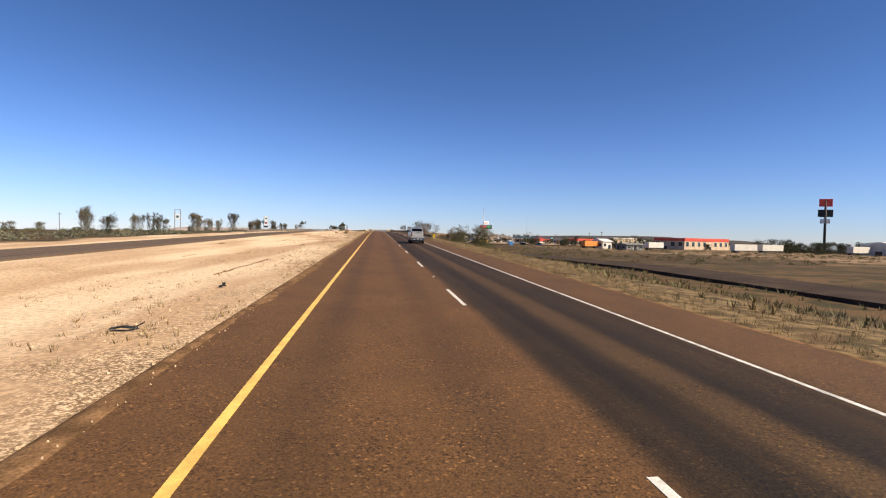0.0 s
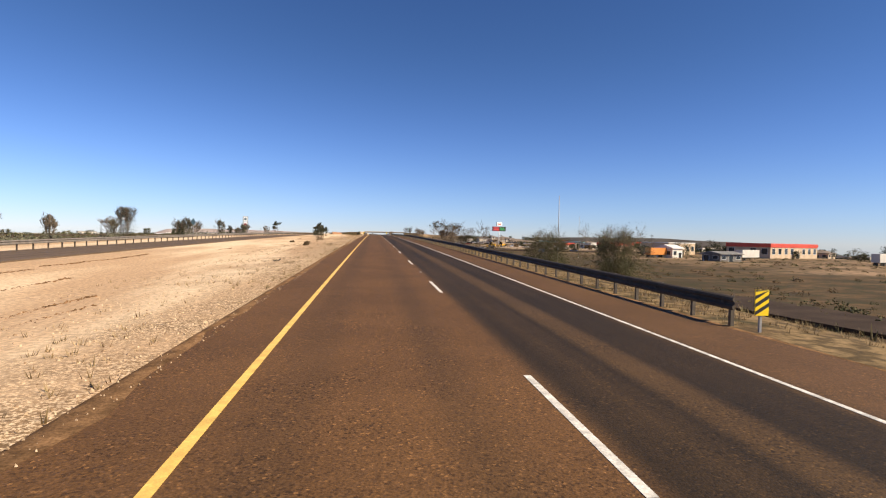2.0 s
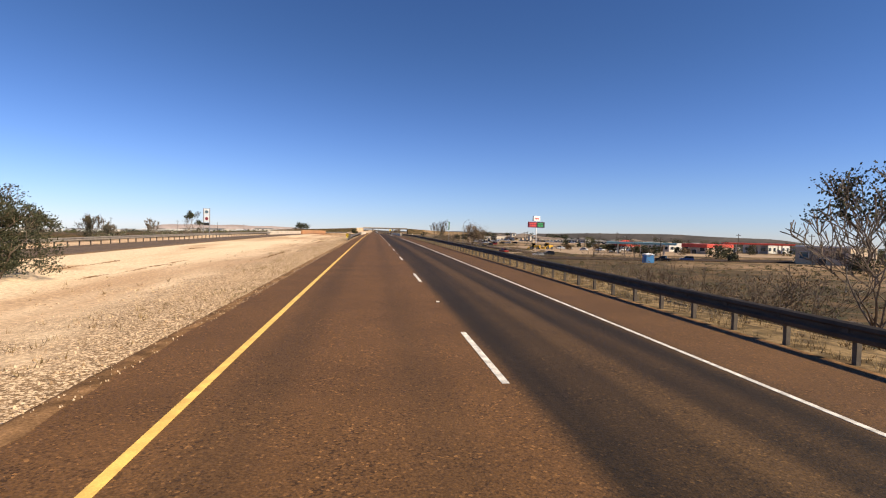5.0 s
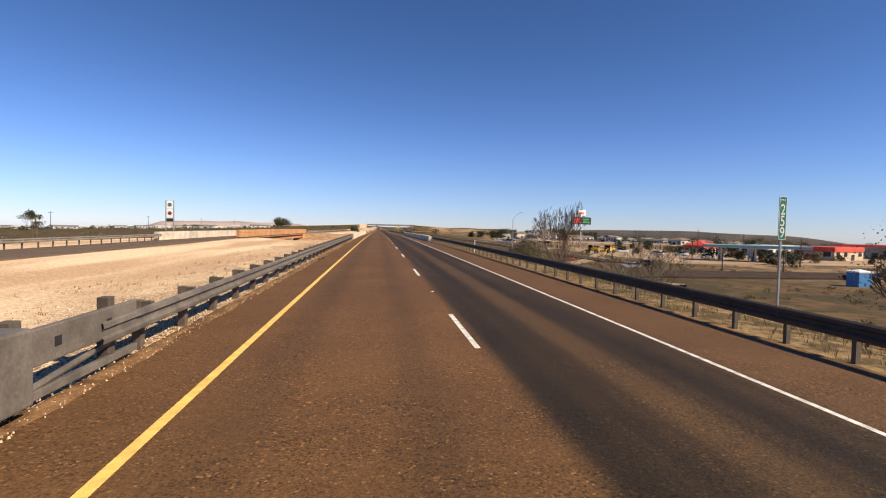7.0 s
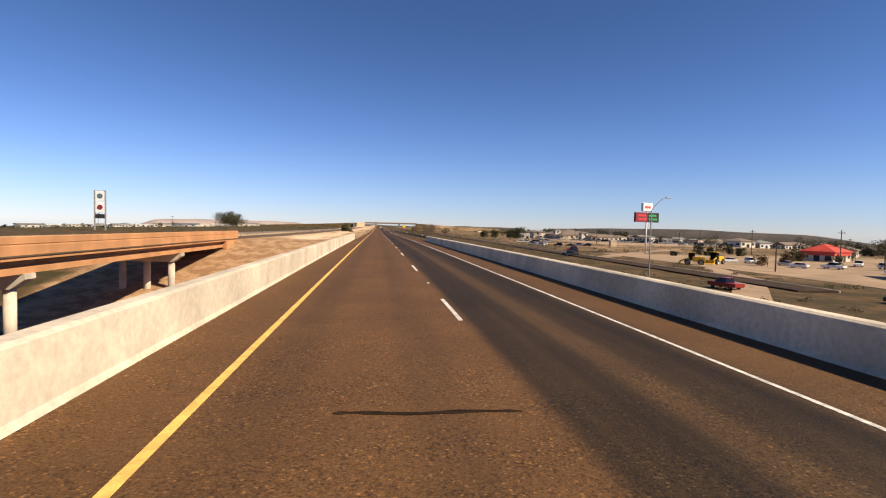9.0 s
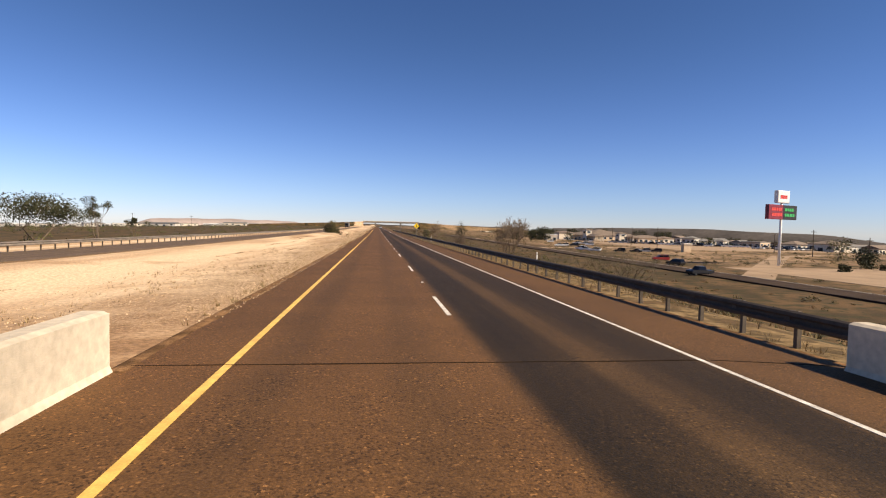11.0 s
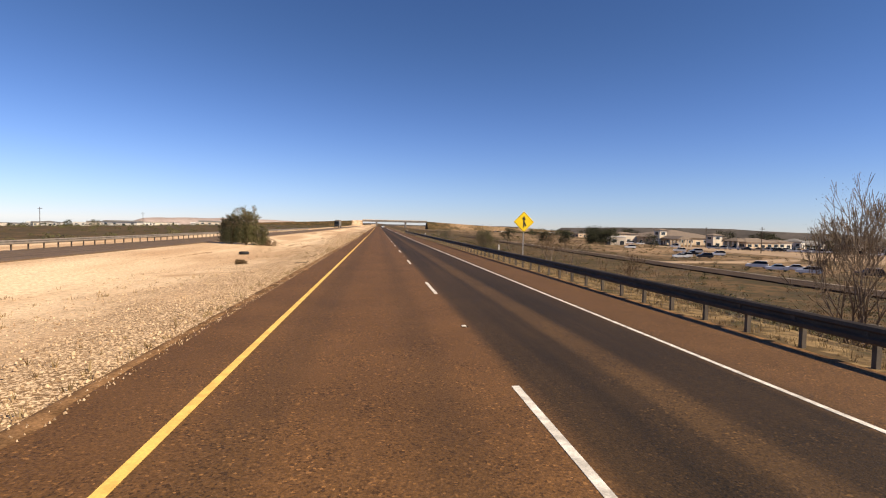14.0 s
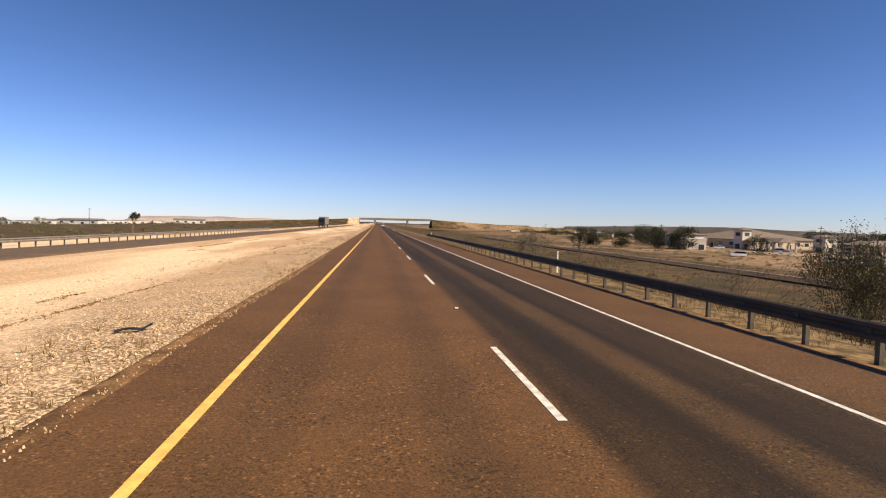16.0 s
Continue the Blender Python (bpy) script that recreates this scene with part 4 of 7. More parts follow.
def far_tree(i, x, y, h, leaf, count=420):
    plant("tree", x, y, h, "distant dark leafy tree among the buildings", "tree", leaf, count * 2, 0.6, 3, 2, 0.24, 200 + i, lean=0.45, levels=2, cloud=0.55, skirt=1, group="distant trees", twig=0.03)


rng_f = random.Random(23)
for i in range(120):
    y = rng_f.uniform(230, 1300)
    x = 125 + rng_f.uniform(0, 1) ** 0.9 * 330
    if not (134 < x < 236 and 604 < y < 834):
        far_tree(i, x, y, rng_f.uniform(4, 7.5), rng_f.choice((LEAF_DARK, LEAF_DARK, LEAF_OLIVE)))
for i in range(30):
    far_tree(160 + i, -rng_f.uniform(120, 480), rng_f.uniform(250, 1500), rng_f.uniform(3, 5.5), rng_f.choice((LEAF_DARK, LEAF_GREY)))

for i, (x, y, h) in enumerate(((119, 752, 8.4), (113, 760, 7.2), (104, 772, 6.0), (98, 790, 5.6), (126, 765, 7.6), (133, 800, 8.4), (141, 822, 9.0), (150, 834, 9.4), (176, 838, 8.6), (200, 830, 8.8), (214, 790, 8.2), (222, 768, 7.8), (212, 752, 7.4))):
    far_tree(290 + i, x, y, h, LEAF_DARK, 1500)
plant("roadside_tree", 46.6, 677.0, 8.2, "tall airy tree with dark leaf clumps", "tree", LEAF_DARK, 3600, 0.5, 4, 3, 0.085, 171, levels=4, lean=0.4, cloud=0.16, span=6.0, upper=0.35, twig=0.03)
for i in range(46):
    far_tree(230 + i, rng_f.uniform(112, 260), rng_f.uniform(268, 540), rng_f.uniform(2.6, 5.2), LEAF_DARK, 420)
rng_t = random.Random(61)
for i in range(150):
    y = rng_t.uniform(330, 1250)
    x = 190 + rng_t.uniform(0, 1) * 330
    if x < 262 and (y < 480 or 590 < y < 840):
        continue
    far_tree(420 + i, x, y, rng_t.uniform(4.0, 8.0), rng_t.choice((LEAF_DARK, LEAF_DARK, LEAF_DARK, LEAF_OLIVE)), 330)
for i in range(16):
    far_tree(200 + i, 186 + i * 6.5 + rng_f.uniform(-3, 3), 222 + i * 1.5 + rng_f.uniform(-8, 8), rng_f.uniform(4.5, 7.5), LEAF_DARK, 600)
for i in range(14):
    far_tree(680 + i, 100 + rng_t.uniform(0, 1) * 70, rng_t.uniform(384, 500), rng_t.uniform(1.6, 3.4), rng_t.choice((LEAF_DARK, LEAF_OLIVE, LEAF_BROWN)), 240)


# ---- grass, stones and debris ----
def blades(rng, spots, height, width):
    verts, faces = [], []
    for x, y, k in spots:
        z = ground_z(x, y) - 0.02
        for _ in range(7):
            a = rng.uniform(0, 2 * math.pi)
            r = rng.uniform(0, 0.10) * k
            h = height * k * rng.uniform(0.5, 1.2)
            bx, by = x + math.cos(a) * r, y + math.sin(a) * r
            ex, ey = math.cos(a) * h * 0.5, math.sin(a) * h * 0.5
            wx, wy = -math.sin(a) * width, math.cos(a) * width
            base = len(verts)
            verts += [(bx - wx, by - wy, z), (bx + wx, by + wy, z), (bx + ex, by + ey, z + h)]
            faces.append((base, base + 1, base + 2))
    return verts, faces


def scatter_grass(name, count, x_of, y0, y1, mat, height, width, label, seed, hold=0.45):
    rng = random.Random(seed)
    spots = []
    while len(spots) < count:
        x, y = x_of(rng), rng.uniform(y0, y1)
        if abs(y - STREET_Y) < 34 and x < 12:
            continue
        if noise.noise((x * 0.35, y * 0.12, seed)) + 0.5 < hold + rng.uniform(-0.2, 0.2):
            continue
        spots.append((x, y, rng.uniform(0.5, 1.3)))
    v, f = blades(rng, spots, height, width)
    tagged(link(name, v, f, mat), label, "grass", kind="stuff")


scatter_grass("dry_grass", 26000, lambda r: 6.45 + r.uniform(0, 1) ** 1.6 * 9, -20, 660, DRY_GRASS, 0.19, 0.007, "tufts of dry yellow grass behind the rail", 3, 0.34)
scatter_grass("bank_grass", 9000, lambda r: 9 + r.uniform(0, 1) * 24, -20, 700, GREEN_GRASS, 0.36, 0.03, "olive and straw grass on the bank", 4, 0.48)
scatter_grass("median_grass", 5000, lambda r: -5.3 - r.uniform(0, 1) ** 1.8 * 7, -20, 640, DRY_GRASS, 0.14, 0.010, "sparse straw stubble along the shoulder", 5, 0.5)


def scrub(name, count, x0, x1, y0, y1, mat, size, seed, label, clear=()):
    """Low scrub clumps over a wide stretch, each a small heap of leaves."""
    rng = random.Random(seed)
    verts, faces = [], []
    for _ in range(count):
        x, y = rng.uniform(x0, x1), rng.uniform(y0, y1)
        if noise.noise((x * 0.02, y * 0.02, seed)) < rng.uniform(-0.5, 0.3) or any(a < x < b and c < y < d for a, b, c, d in clear):
            continue
        z = ground_z(x, y)
        r = size * rng.uniform(0.5, 1.5)
        for _ in range(64):
            a, q = rng.uniform(0, 6.283), r * math.sqrt(rng.random())
            c = Vector((x + math.cos(a) * q, y + math.sin(a) * q, z + rng.uniform(0, 1.0) * (r * 1.1) * (1 - 0.6 * q / r)))
            n = Vector((rng.uniform(-1, 1), rng.uniform(-1, 1), rng.uniform(-0.3, 1))).normalized()
            u = n.orthogonal().normalized() * r * 0.13
            w = n.cross(u).normalized() * r * 0.085
            b = len(verts)
            verts += [c - u, c + w, c + u, c - w]
            faces.append((b, b + 1, b + 2, b + 3))
    tagged(link(name, verts, faces, mat), label, "scrub", kind="stuff")


LOTS = ((80, 205, 375, 505), (136, 235, 605, 830), (60, 74, 370, 900), (-200, 300, 318, 346))
scrub("left_scrub", 1500, -190, -37, 90, 1100, LEAF_OLIVE, 0.9, 41, "dark olive scrub on the plain", LOTS)
scrub("roadside_brush", 620, -80, -37, 40, 312, LEAF_GREY, 1.0, 46, "grey-green and straw brush beyond the far guardrail", LOTS)
scrub("verge_scrub", 1300, 12, 48, 425, 780, LEAF_OLIVE, 0.42, 47, "olive and straw scrub on the bank beyond the rail", LOTS)
scrub("verge_brush", 900, 13, 46, 100, 305, LEAF_BROWN, 0.42, 48, "brown scrub on the bank beyond the rail", LOTS)
scrub("far_scrub", 1100, -700, -150, 200, 2000, LEAF_DARK, 2.0, 42, "dark scrub across the distant plain", LOTS)
scrub("town_scrub", 3600, 24, 190, 60, 1000, LEAF_OLIVE, 0.6, 43, "olive and brown scrub between the lots", LOTS)
scrub("brown_scrub", 2600, 18, 150, 60, 1000, LEAF_BROWN, 0.5, 45, "brown withered scrub on the flats", LOTS)
scrub("far_town_scrub", 4200, 190, 700, 200, 1700, LEAF_DARK, 2.4, 44, "dark scrub and hedges among the distant houses", LOTS)


def crust_lines(seed):
    """Ragged lines of dead stubble and dark crust that run along the median."""
    rng = random.Random(seed)
    verts, faces = [], []
    for _ in range(64):
        x0, y0 = rng.uniform(-16.5, -8.5), rng.uniform(-10, 640)
        run = rng.uniform(2.0, 13.0)
        if y0 + run > BRIDGE_Y0 - 8 and y0 < BRIDGE_Y1 + 6:
            continue
        for _ in range(int(run * 26)):
            y = y0 + rng.uniform(0, run)
            x = x0 + 0.25 * noise.noise((y * 0.4, x0, 2.0)) + rng.gauss(0, 0.06) + (y - y0) * 0.01
            z = ground_z(x, y)
            h, w, a = rng.uniform(0.005, 0.035), rng.uniform(0.03, 0.10), rng.uniform(0, 6.283)
            b = len(verts)
            verts += [(x - w * math.cos(a), y - w * math.sin(a), z - 0.01), (x + w * math.cos(a), y + w * math.sin(a), z - 0.01), (x + rng.uniform(-w, w), y + rng.uniform(-w, w), z + h), (x - w * math.sin(a), y + w * math.cos(a), z - 0.01)]
            faces += [(b, b + 1, b + 2), (b + 1, b + 3, b + 2), (b + 3, b, b + 2)]
    tagged(link("crust", verts, faces, DIRT), "ragged lines of brown stubble and crust on the caliche", "stubble", kind="stuff")


crust_lines(12)


def scatter_stones(count, seed):
    rng = random.Random(seed)
    verts, faces = [], []
    made = 0
    while made < count:
        x = -4.80 - rng.uniform(0, 1) ** 1.5 * 7.2
        y = rng.uniform(-16, 600)
        if y < 90 and rng.random() < 0.6:
            continue
        if BRIDGE_Y0 - 6 < y < BRIDGE_Y1 + 4:
            continue
        if noise.noise((x * 0.25, y * 0.05, 9.0)) + 0.55 < rng.uniform(0.1, 0.7):
            continue
        z = ground_z(x, y) if x < -5.2 else road_z(y) + 0.012
        s = rng.uniform(0.010, 0.028) * (1.0 if x < -5.2 else 0.5)
        a = rng.uniform(0, 6.28)
        base = len(verts)
        for i in range(4):
            t = a + i * 1.571 + rng.uniform(-0.3, 0.3)
            verts.append((x + math.cos(t) * s * 1.2, y + math.sin(t) * s * 1.2, z - 0.01))
        for i in range(2):
            t = a + i * 3.14 + rng.uniform(-0.5, 0.5)
            verts.append((x + math.cos(t) * s * 0.5, y + math.sin(t) * s * 0.5, z + s * rng.uniform(0.7, 1.2)))
        b = base
        faces += [(b, b + 1, b + 4), (b + 1, b + 5, b + 4), (b + 1, b + 2, b + 5), (b + 2, b + 3, b + 5), (b + 3, b + 4, b + 5), (b + 3, b, b + 4)]
        made += 1
    tagged(link("gravel", verts, faces, STONE), "pale limestone gravel strewn beside the shoulder", "gravel", kind="stuff")


scatter_stones(64000, 8)


def debris(x, y, length, width, turn, label="curled black strip of shed tyre tread on the ground"):
    base_z = road_z(y) if x > -5.05 else ground_z(x, y)
    verts, faces = [], []
    n = 8
    for i in range(n + 1):
        s = (i / n - 0.5) * length
        c = 0.05 * math.sin(i * 1.1)
        h = 0.02 + 0.10 * abs(math.sin(i * 0.55)) * (i / n)
        for wv in (-width / 2, width / 2):
            verts += [(s, wv + c, h), (s, wv + c, h + 0.025)]
    for i in range(n):
        b = i * 4
        faces += [(b, b + 2, b + 6, b + 4), (b + 1, b + 5, b + 7, b + 3), (b, b + 4, b + 5, b + 1), (b + 2, b + 3, b + 7, b + 6)]
    faces += [(0, 1, 3, 2), (n * 4, n * 4 + 2, n * 4 + 3, n * 4 + 1)]
    ob = link("tyre_scrap", verts, faces, BLACK)
    ob.matrix_world = pose(x, y, base_z - 0.005, 0, 0, turn)
    return tagged(ob, label, "debris", "tyre scraps")


for x, y, ln, wd, tn in ((-6.7, -2.3, 0.55, 0.16, 10), (-5.64, 136.8, 0.5, 0.1, 35), (-4.65, 265.0, 0.45, 0.1, 60), (-6.2, 566.1, 0.6, 0.12, 20), (-5.6, 512.6, 0.7, 0.06, 8), (-9.4, 40.0, 0.5, 0.14, 50), (-7.4, 88.0, 0.4, 0.14, 30), (-7.0, 120.0, 0.5, 0.1, 70), (-8.1, 470.0, 0.5, 0.1, 15), (-7.2, 205.0, 0.4, 0.12, 25), (-6.9, 4.5, 0.3, 0.1, 80)):
    debris(x, y, ln, wd, tn)


def pale_scrap(x, y, turn):
    """A bent piece of pale plastic sheet lying on the shoulder."""
    bm = bmesh.new()
    n = 6
    top = []
    for i in range(n + 1):
        s = (i / n - 0.5) * 0.30
        h = 0.012 + 0.05 * math.sin(i * 0.9) ** 2
        top.append([bm.verts.new((s, w + 0.02 * math.sin(i * 1.7), h + k)) for w, k in ((-0.05, 0.0), (0.05, 0.01), (0.05, 0.022), (-0.05, 0.012))])
    for a, b in zip(top, top[1:]):
        for k in range(4):
            bm.faces.new((a[k], a[(k + 1) % 4], b[(k + 1) % 4], b[k]))
    bm.faces.new(top[0])
    bm.faces.new(top[-1][::-1])
    bmesh.ops.recalc_face_normals(bm, faces=bm.faces)
    ob = part("plastic_scrap", bm, CONCRETE_PALE)
    ob.matrix_world = pose(x, y, road_z(y) - fall(x) - 0.008, 0, 0, turn)
    tagged(ob, "bent pale plastic scrap on the asphalt shoulder", "debris", "plastic scraps")


pale_scrap(4.80, 474.05, 20)
pale_scrap(4.72, 473.45, -15)


def old_tyre(x, y):
    bm = bmesh.new()
    rings, sides = 24, 8
    grid = [[bm.verts.new(((0.27 + 0.09 * math.cos(2 * math.pi * j / sides)) * math.cos(2 * math.pi * i / rings), (0.27 + 0.09 * math.cos(2 * math.pi * j / sides)) * math.sin(2 * math.pi * i / rings), 0.12 + 0.12 * math.sin(2 * math.pi * j / sides))) for j in range(sides)] for i in range(rings)]
    for i in range(rings):
        for j in range(sides):
            bm.faces.new((grid[i][j], grid[(i + 1) % rings][j], grid[(i + 1) % rings][(j + 1) % sides], grid[i][(j + 1) % sides]))
    ob = part("tyre", bm, BLACK, None, "", True)
    ob.matrix_world = pose(x, y, ground_z(x, y) - 0.01)
    tagged(ob, "worn black tyre lying on the caliche", "tyre")


old_tyre(-11.4, 524.7)


# ---- road signs and posts ----
def text_part(body, size, parent, at, mat, turn=(90, 0, 0), name="legend"):
    cu = bpy.data.curves.new(name, "FONT")
    cu.body, cu.size, cu.align_x, cu.align_y, cu.extrude = body, size, "CENTER", "CENTER", 0.003
    tmp = bpy.data.objects.new(name, cu)
    me = bpy.data.meshes.new_from_object(tmp)
    bpy.data.objects.remove(tmp)
    me.materials.append(mat)
    ob = new(name, me)
    ob.parent, ob.matrix_local = parent, pose(*at, *turn)
    return ob


def mile_marker(x, y):
    gz = ground_z(x, y)
    base = thing("mile_marker", (x, y, gz), "tall narrow green mile sign with white numbers on a steel post", "road sign")
    h = 5.94 - gz
    part("post", box(-0.03, 0.03, 0.0, 0.06, -0.3, h - 1.2, 0.005), POLE_GREY, base)
    panel = part("panel", box(-0.125, 0.125, -0.02, 0.0, h - 1.33, h, 0.008), SIGN_GREEN, base)
    rim = bmesh.new()
    for a in ((-0.12, -0.108, h - 1.32, h - 0.01), (0.108, 0.12, h - 1.32, h - 0.01), (-0.108, 0.108, h - 1.32, h - 1.305), (-0.108, 0.108, h - 0.025, h - 0.01)):
        add_box(rim, a[0], a[1], -0.026, -0.018, a[2], a[3])
    part("border", rim, SIGN_WHITE, panel)
    text_part("MILE", 0.085, panel, (0, -0.022, h - 0.12), SIGN_WHITE)
    for i, c in enumerate("259"):
        digit = text_part(c, 0.46, panel, (0, -0.022, h - 0.42 - i * 0.35), SIGN_WHITE)
        digit.scale.x = 0.72


mile_marker(10.6, 250.6)


def delineator(x, y):
    base = thing("delineator", (x, y, ground_z(x, y)), "slim white plastic delineator post behind the rail", "road post", "delineator posts")
    part("post", box(-0.036, 0.036, -0.015, 0.015, -0.2, 1.05, 0.01), WHITE_POST, base)
    part("reflector", box(-0.03, 0.03, -0.02, -0.014, 0.92, 0.98, 0.002), POLE_GREY, base)


for x, y in ((6.8, 281.3), (6.8, 405.8), (6.8, 460.7), (6.8, 521.4), (6.8, 580.6), (6.8, 640.0)):
    delineator(x, y)


def object_marker(x, y, mirror):
    base = thing("object_marker", (x, y, ground_z(x, y)), "yellow and black striped hazard board at the rail's end", "road sign", "hazard boards")
    part("post", box(-0.03, 0.03, 0.0, 0.05, -0.2, 0.95, 0.004), POLE_GREY, base)
    board = part("board", box(-0.17, 0.17, -0.02, 0.0, 0.40, 0.98, 0.006), SIGN_YELLOW, base)
    for i in range(4):
        bm = bmesh.new()
        z = 0.40 + i * 0.18
        s = mirror
        pts = [(-0.17 * s, z), (0.17 * s, z + 0.21), (0.17 * s, z + 0.30), (-0.17 * s, z + 0.09)]
        pts = [(px, min(max(pz, 0.405), 0.975)) for px, pz in pts]
        a = [bm.verts.new((px, -0.026, pz)) for px, pz in pts]
        b = [bm.verts.new((px, -0.021, pz)) for px, pz in pts]
        bm.faces.new(a)
        bm.faces.new(b[::-1])
        for k in range(4):
            bm.faces.new((a[k], b[k], b[(k + 1) % 4], a[(k + 1) % 4]))
        part("stripe", bm, SIGN_BLACK, board)


object_marker(6.55, 68.4, 1)
object_marker(-5.42, 240.6, -1)


TRIM_DARK = material("dark_opening", (0.012, 0.011, 0.010), rough=0.9, vary=0.1, bump=0)


def rail_terminal(x, y, face):
    base = thing("rail_terminal", (x, y, road_z(y)), "grey steel crash terminal at the guardrail's end", "guardrail end")
    part("plate", box(-0.06, 0.02, -0.2, 2.4, 0.40, 0.80, 0.02), STEEL_DULL, base, "flat grey steel plate")
    for k in (0.5, 1.6):
        part("slot", box(0.018, 0.026, k - 0.06, k + 0.06, 0.55, 0.66, 0.0), TRIM_DARK, base, "dark slot cut in the plate")
    part("head", box(-0.25, 0.2, -0.75, -0.2, 0.12, 0.88, 0.03), STEEL_DULL, base)
    for yy in (0.0, 1.9):
        part("post", box(-0.24, -0.09, yy - 0.09, yy + 0.09, -0.3, 0.9, 0.01), POST_WOOD, base, "weathered wooden post")
    part("strut", rod((-0.12, -0.1, 0.1), (-0.12, 2.2, 0.32), 0.04), STEEL_DULL, base)
    part("ground_strut", box(-0.14, -0.06, -0.6, 2.6, 0.02, 0.12, 0.01), STEEL_DULL, base)


rail_terminal(-5.10, 241.6, 1)


def merge_sign(x, y, z):
    gz = ground_z(x, y)
    base = thing("merge_sign", (x, y, gz), "yellow diamond merge warning sign on a steel post", "road sign")
    part("post", box(-0.035, 0.035, 0.0, 0.07, -0.3, z - gz + 0.4, 0.005), POLE_GREY, base)
    panel = bmesh.new()
    add_box(panel, -0.56, 0.56, -0.02, 0.0, -0.56, 0.56, 0.012, pose(0, 0, z - gz, 0, 45, 0))
    panel = part("panel", panel, SIGN_YELLOW, base)
    edge = bmesh.new()
    for a in ((-0.53, 0.53, 0.515, 0.53), (-0.53, 0.53, -0.53, -0.515), (-0.53, -0.515, -0.515, 0.515), (0.515, 0.53, -0.515, 0.515)):
        add_box(edge, a[0], a[1], -0.026, -0.019, a[2], a[3], 0, pose(0, 0, z - gz, 0, 45, 0))
    part("border", edge, SIGN_BLACK, panel)
    c = z - gz
    arrow = bmesh.new()
    add_box(arrow, -0.055, 0.055, -0.027, -0.019, c - 0.42, c + 0.22)
    for pts in (((-0.16, 0.18), (0.16, 0.18), (0.0, 0.46)), ((0.05, -0.12), (0.05, 0.02), (0.22, -0.30), (0.12, -0.34))):
        a = [arrow.verts.new((px, -0.027, c + pz)) for px, pz in pts]
        b = [arrow.verts.new((px, -0.019, c + pz)) for px, pz in pts]
        arrow.faces.new(a)
        arrow.faces.new(b[::-1])
        n = len(pts)
        for k in range(n):
            arrow.faces.new((a[k], b[k], b[(k + 1) % n], a[(k + 1) % n]))
    part("arrow", arrow, SIGN_BLACK, panel)


merge_sign(9.2, 523.7, 4.62)


# ---- tall signs and poles ----
def bars(parent, x0, x1, z0, z1, y, rows, mat, rng):
    """Plain bars that stand for lettering that cannot be read."""
    bm = bmesh.new()
    h = (z1 - z0) / rows
    for r in range(rows):
        x = x0
        while x < x1 - 0.1 * (x1 - x0):
            w = (x1 - x0) * rng.uniform(0.12, 0.26)
            add_box(bm, x, min(x + w, x1), y - 0.03, y, z0 + r * h + 0.22 * h, z0 + r * h + 0.78 * h)
            x += w * 1.25
    return part("lettering", bm, mat, parent)


BOARD_RED = material("dark_red_board", (0.20, 0.018, 0.03), rough=0.5, vary=0.15, scale=1, fine=8, bump=0.0)


def price_sign(x, y, top):
    gz = ground_z(x, y)
    h = top - gz
    base = thing("filling_station_sign", (x, y, gz), "tall pole sign with white head and red and green price boards", "sign", turn=23)
    rng = random.Random(4)
    part("pole", rod((0, 0, -0.5), (0, 0, h - 3.0), 0.36, 0.30, 14), SIGN_WHITE, base, "white round steel pole", True)
    head = part("head", box(-2.9, 2.9, -0.6, 0.6, h - 3.4, h, 0.25), SIGN_WHITE, base)
    bars(head, -1.9, 1.9, h - 2.6, h - 0.9, -0.62, 1, SIGN_RED, rng)
    red = part("price_board", box(-7.0, 0.0, -0.5, 0.5, h - 7.8, h - 3.9, 0.08), BOARD_RED, base, "dark red price board")
    green = part("price_board", box(0.03, 7.0, -0.5, 0.5, h - 7.8, h - 3.9, 0.08), SIGN_BLACK, base, "black board with green digits")
    bars(red, -5.6, -0.6, h - 7.3, h - 4.4, -0.52, 2, SIGN_RED, rng)
    bars(green, 0.8, 5.7, h - 7.3, h - 4.4, -0.52, 2, material("lit_green_digits", (0.03, 0.35, 0.10), vary=0.1, bump=0), rng)


price_sign(107.0, 509.0, 16.4)


BOARD_BLUE = material("weathered_blue_board", (0.085, 0.14, 0.17), rough=0.6, vary=0.15, bump=0)


def frame_sign(x, y, top, width, boards, label):
    gz = ground_z(x, y)
    h = top - gz
    base = thing("pylon_sign", (x, y, gz), label, "sign", turn=12)
    for s in (-1, 1):
        part("leg", box(s * width / 2 - 0.25, s * width / 2 + 0.25, -0.25, 0.25, -0.5, h, 0.03), POLE_GREY, base)
    part("crossbar", box(-width / 2, width / 2, -0.2, 0.2, h - 0.35, h - 0.05, 0.03), POLE_GREY, base)
    rng = random.Random(9)
    for z0, z1, mat, mark in boards:
        b = part("board", box(-width / 2 + 0.3, width / 2 - 0.3, -0.35, 0.35, z0, z1, 0.06), mat, base)
        if mark:
            bm = bmesh.new()
            c = (z0 + z1) / 2
            r = min(width, z1 - z0) * 0.27
            add_rod(bm, (0, -0.40, c), (0, -0.34, c), r, None, 20)
            part("emblem", bm, mark, b)


frame_sign(-135.5, 361.5, 14.8, 3.4, ((10.6, 14.3, SIGN_WHITE, BOARD_BLUE),), "two-legged steel pylon with a white sign box")
frame_sign(-113.0, 535.0, 16.4, 3.8, ((11.6, 15.7, SIGN_WHITE, BOARD_BLUE), (7.0, 11.2, SIGN_WHITE, BOARD_RED), (4.6, 6.4, SIGN_BLACK, None)), "two-legged pylon with stacked white sign boards")


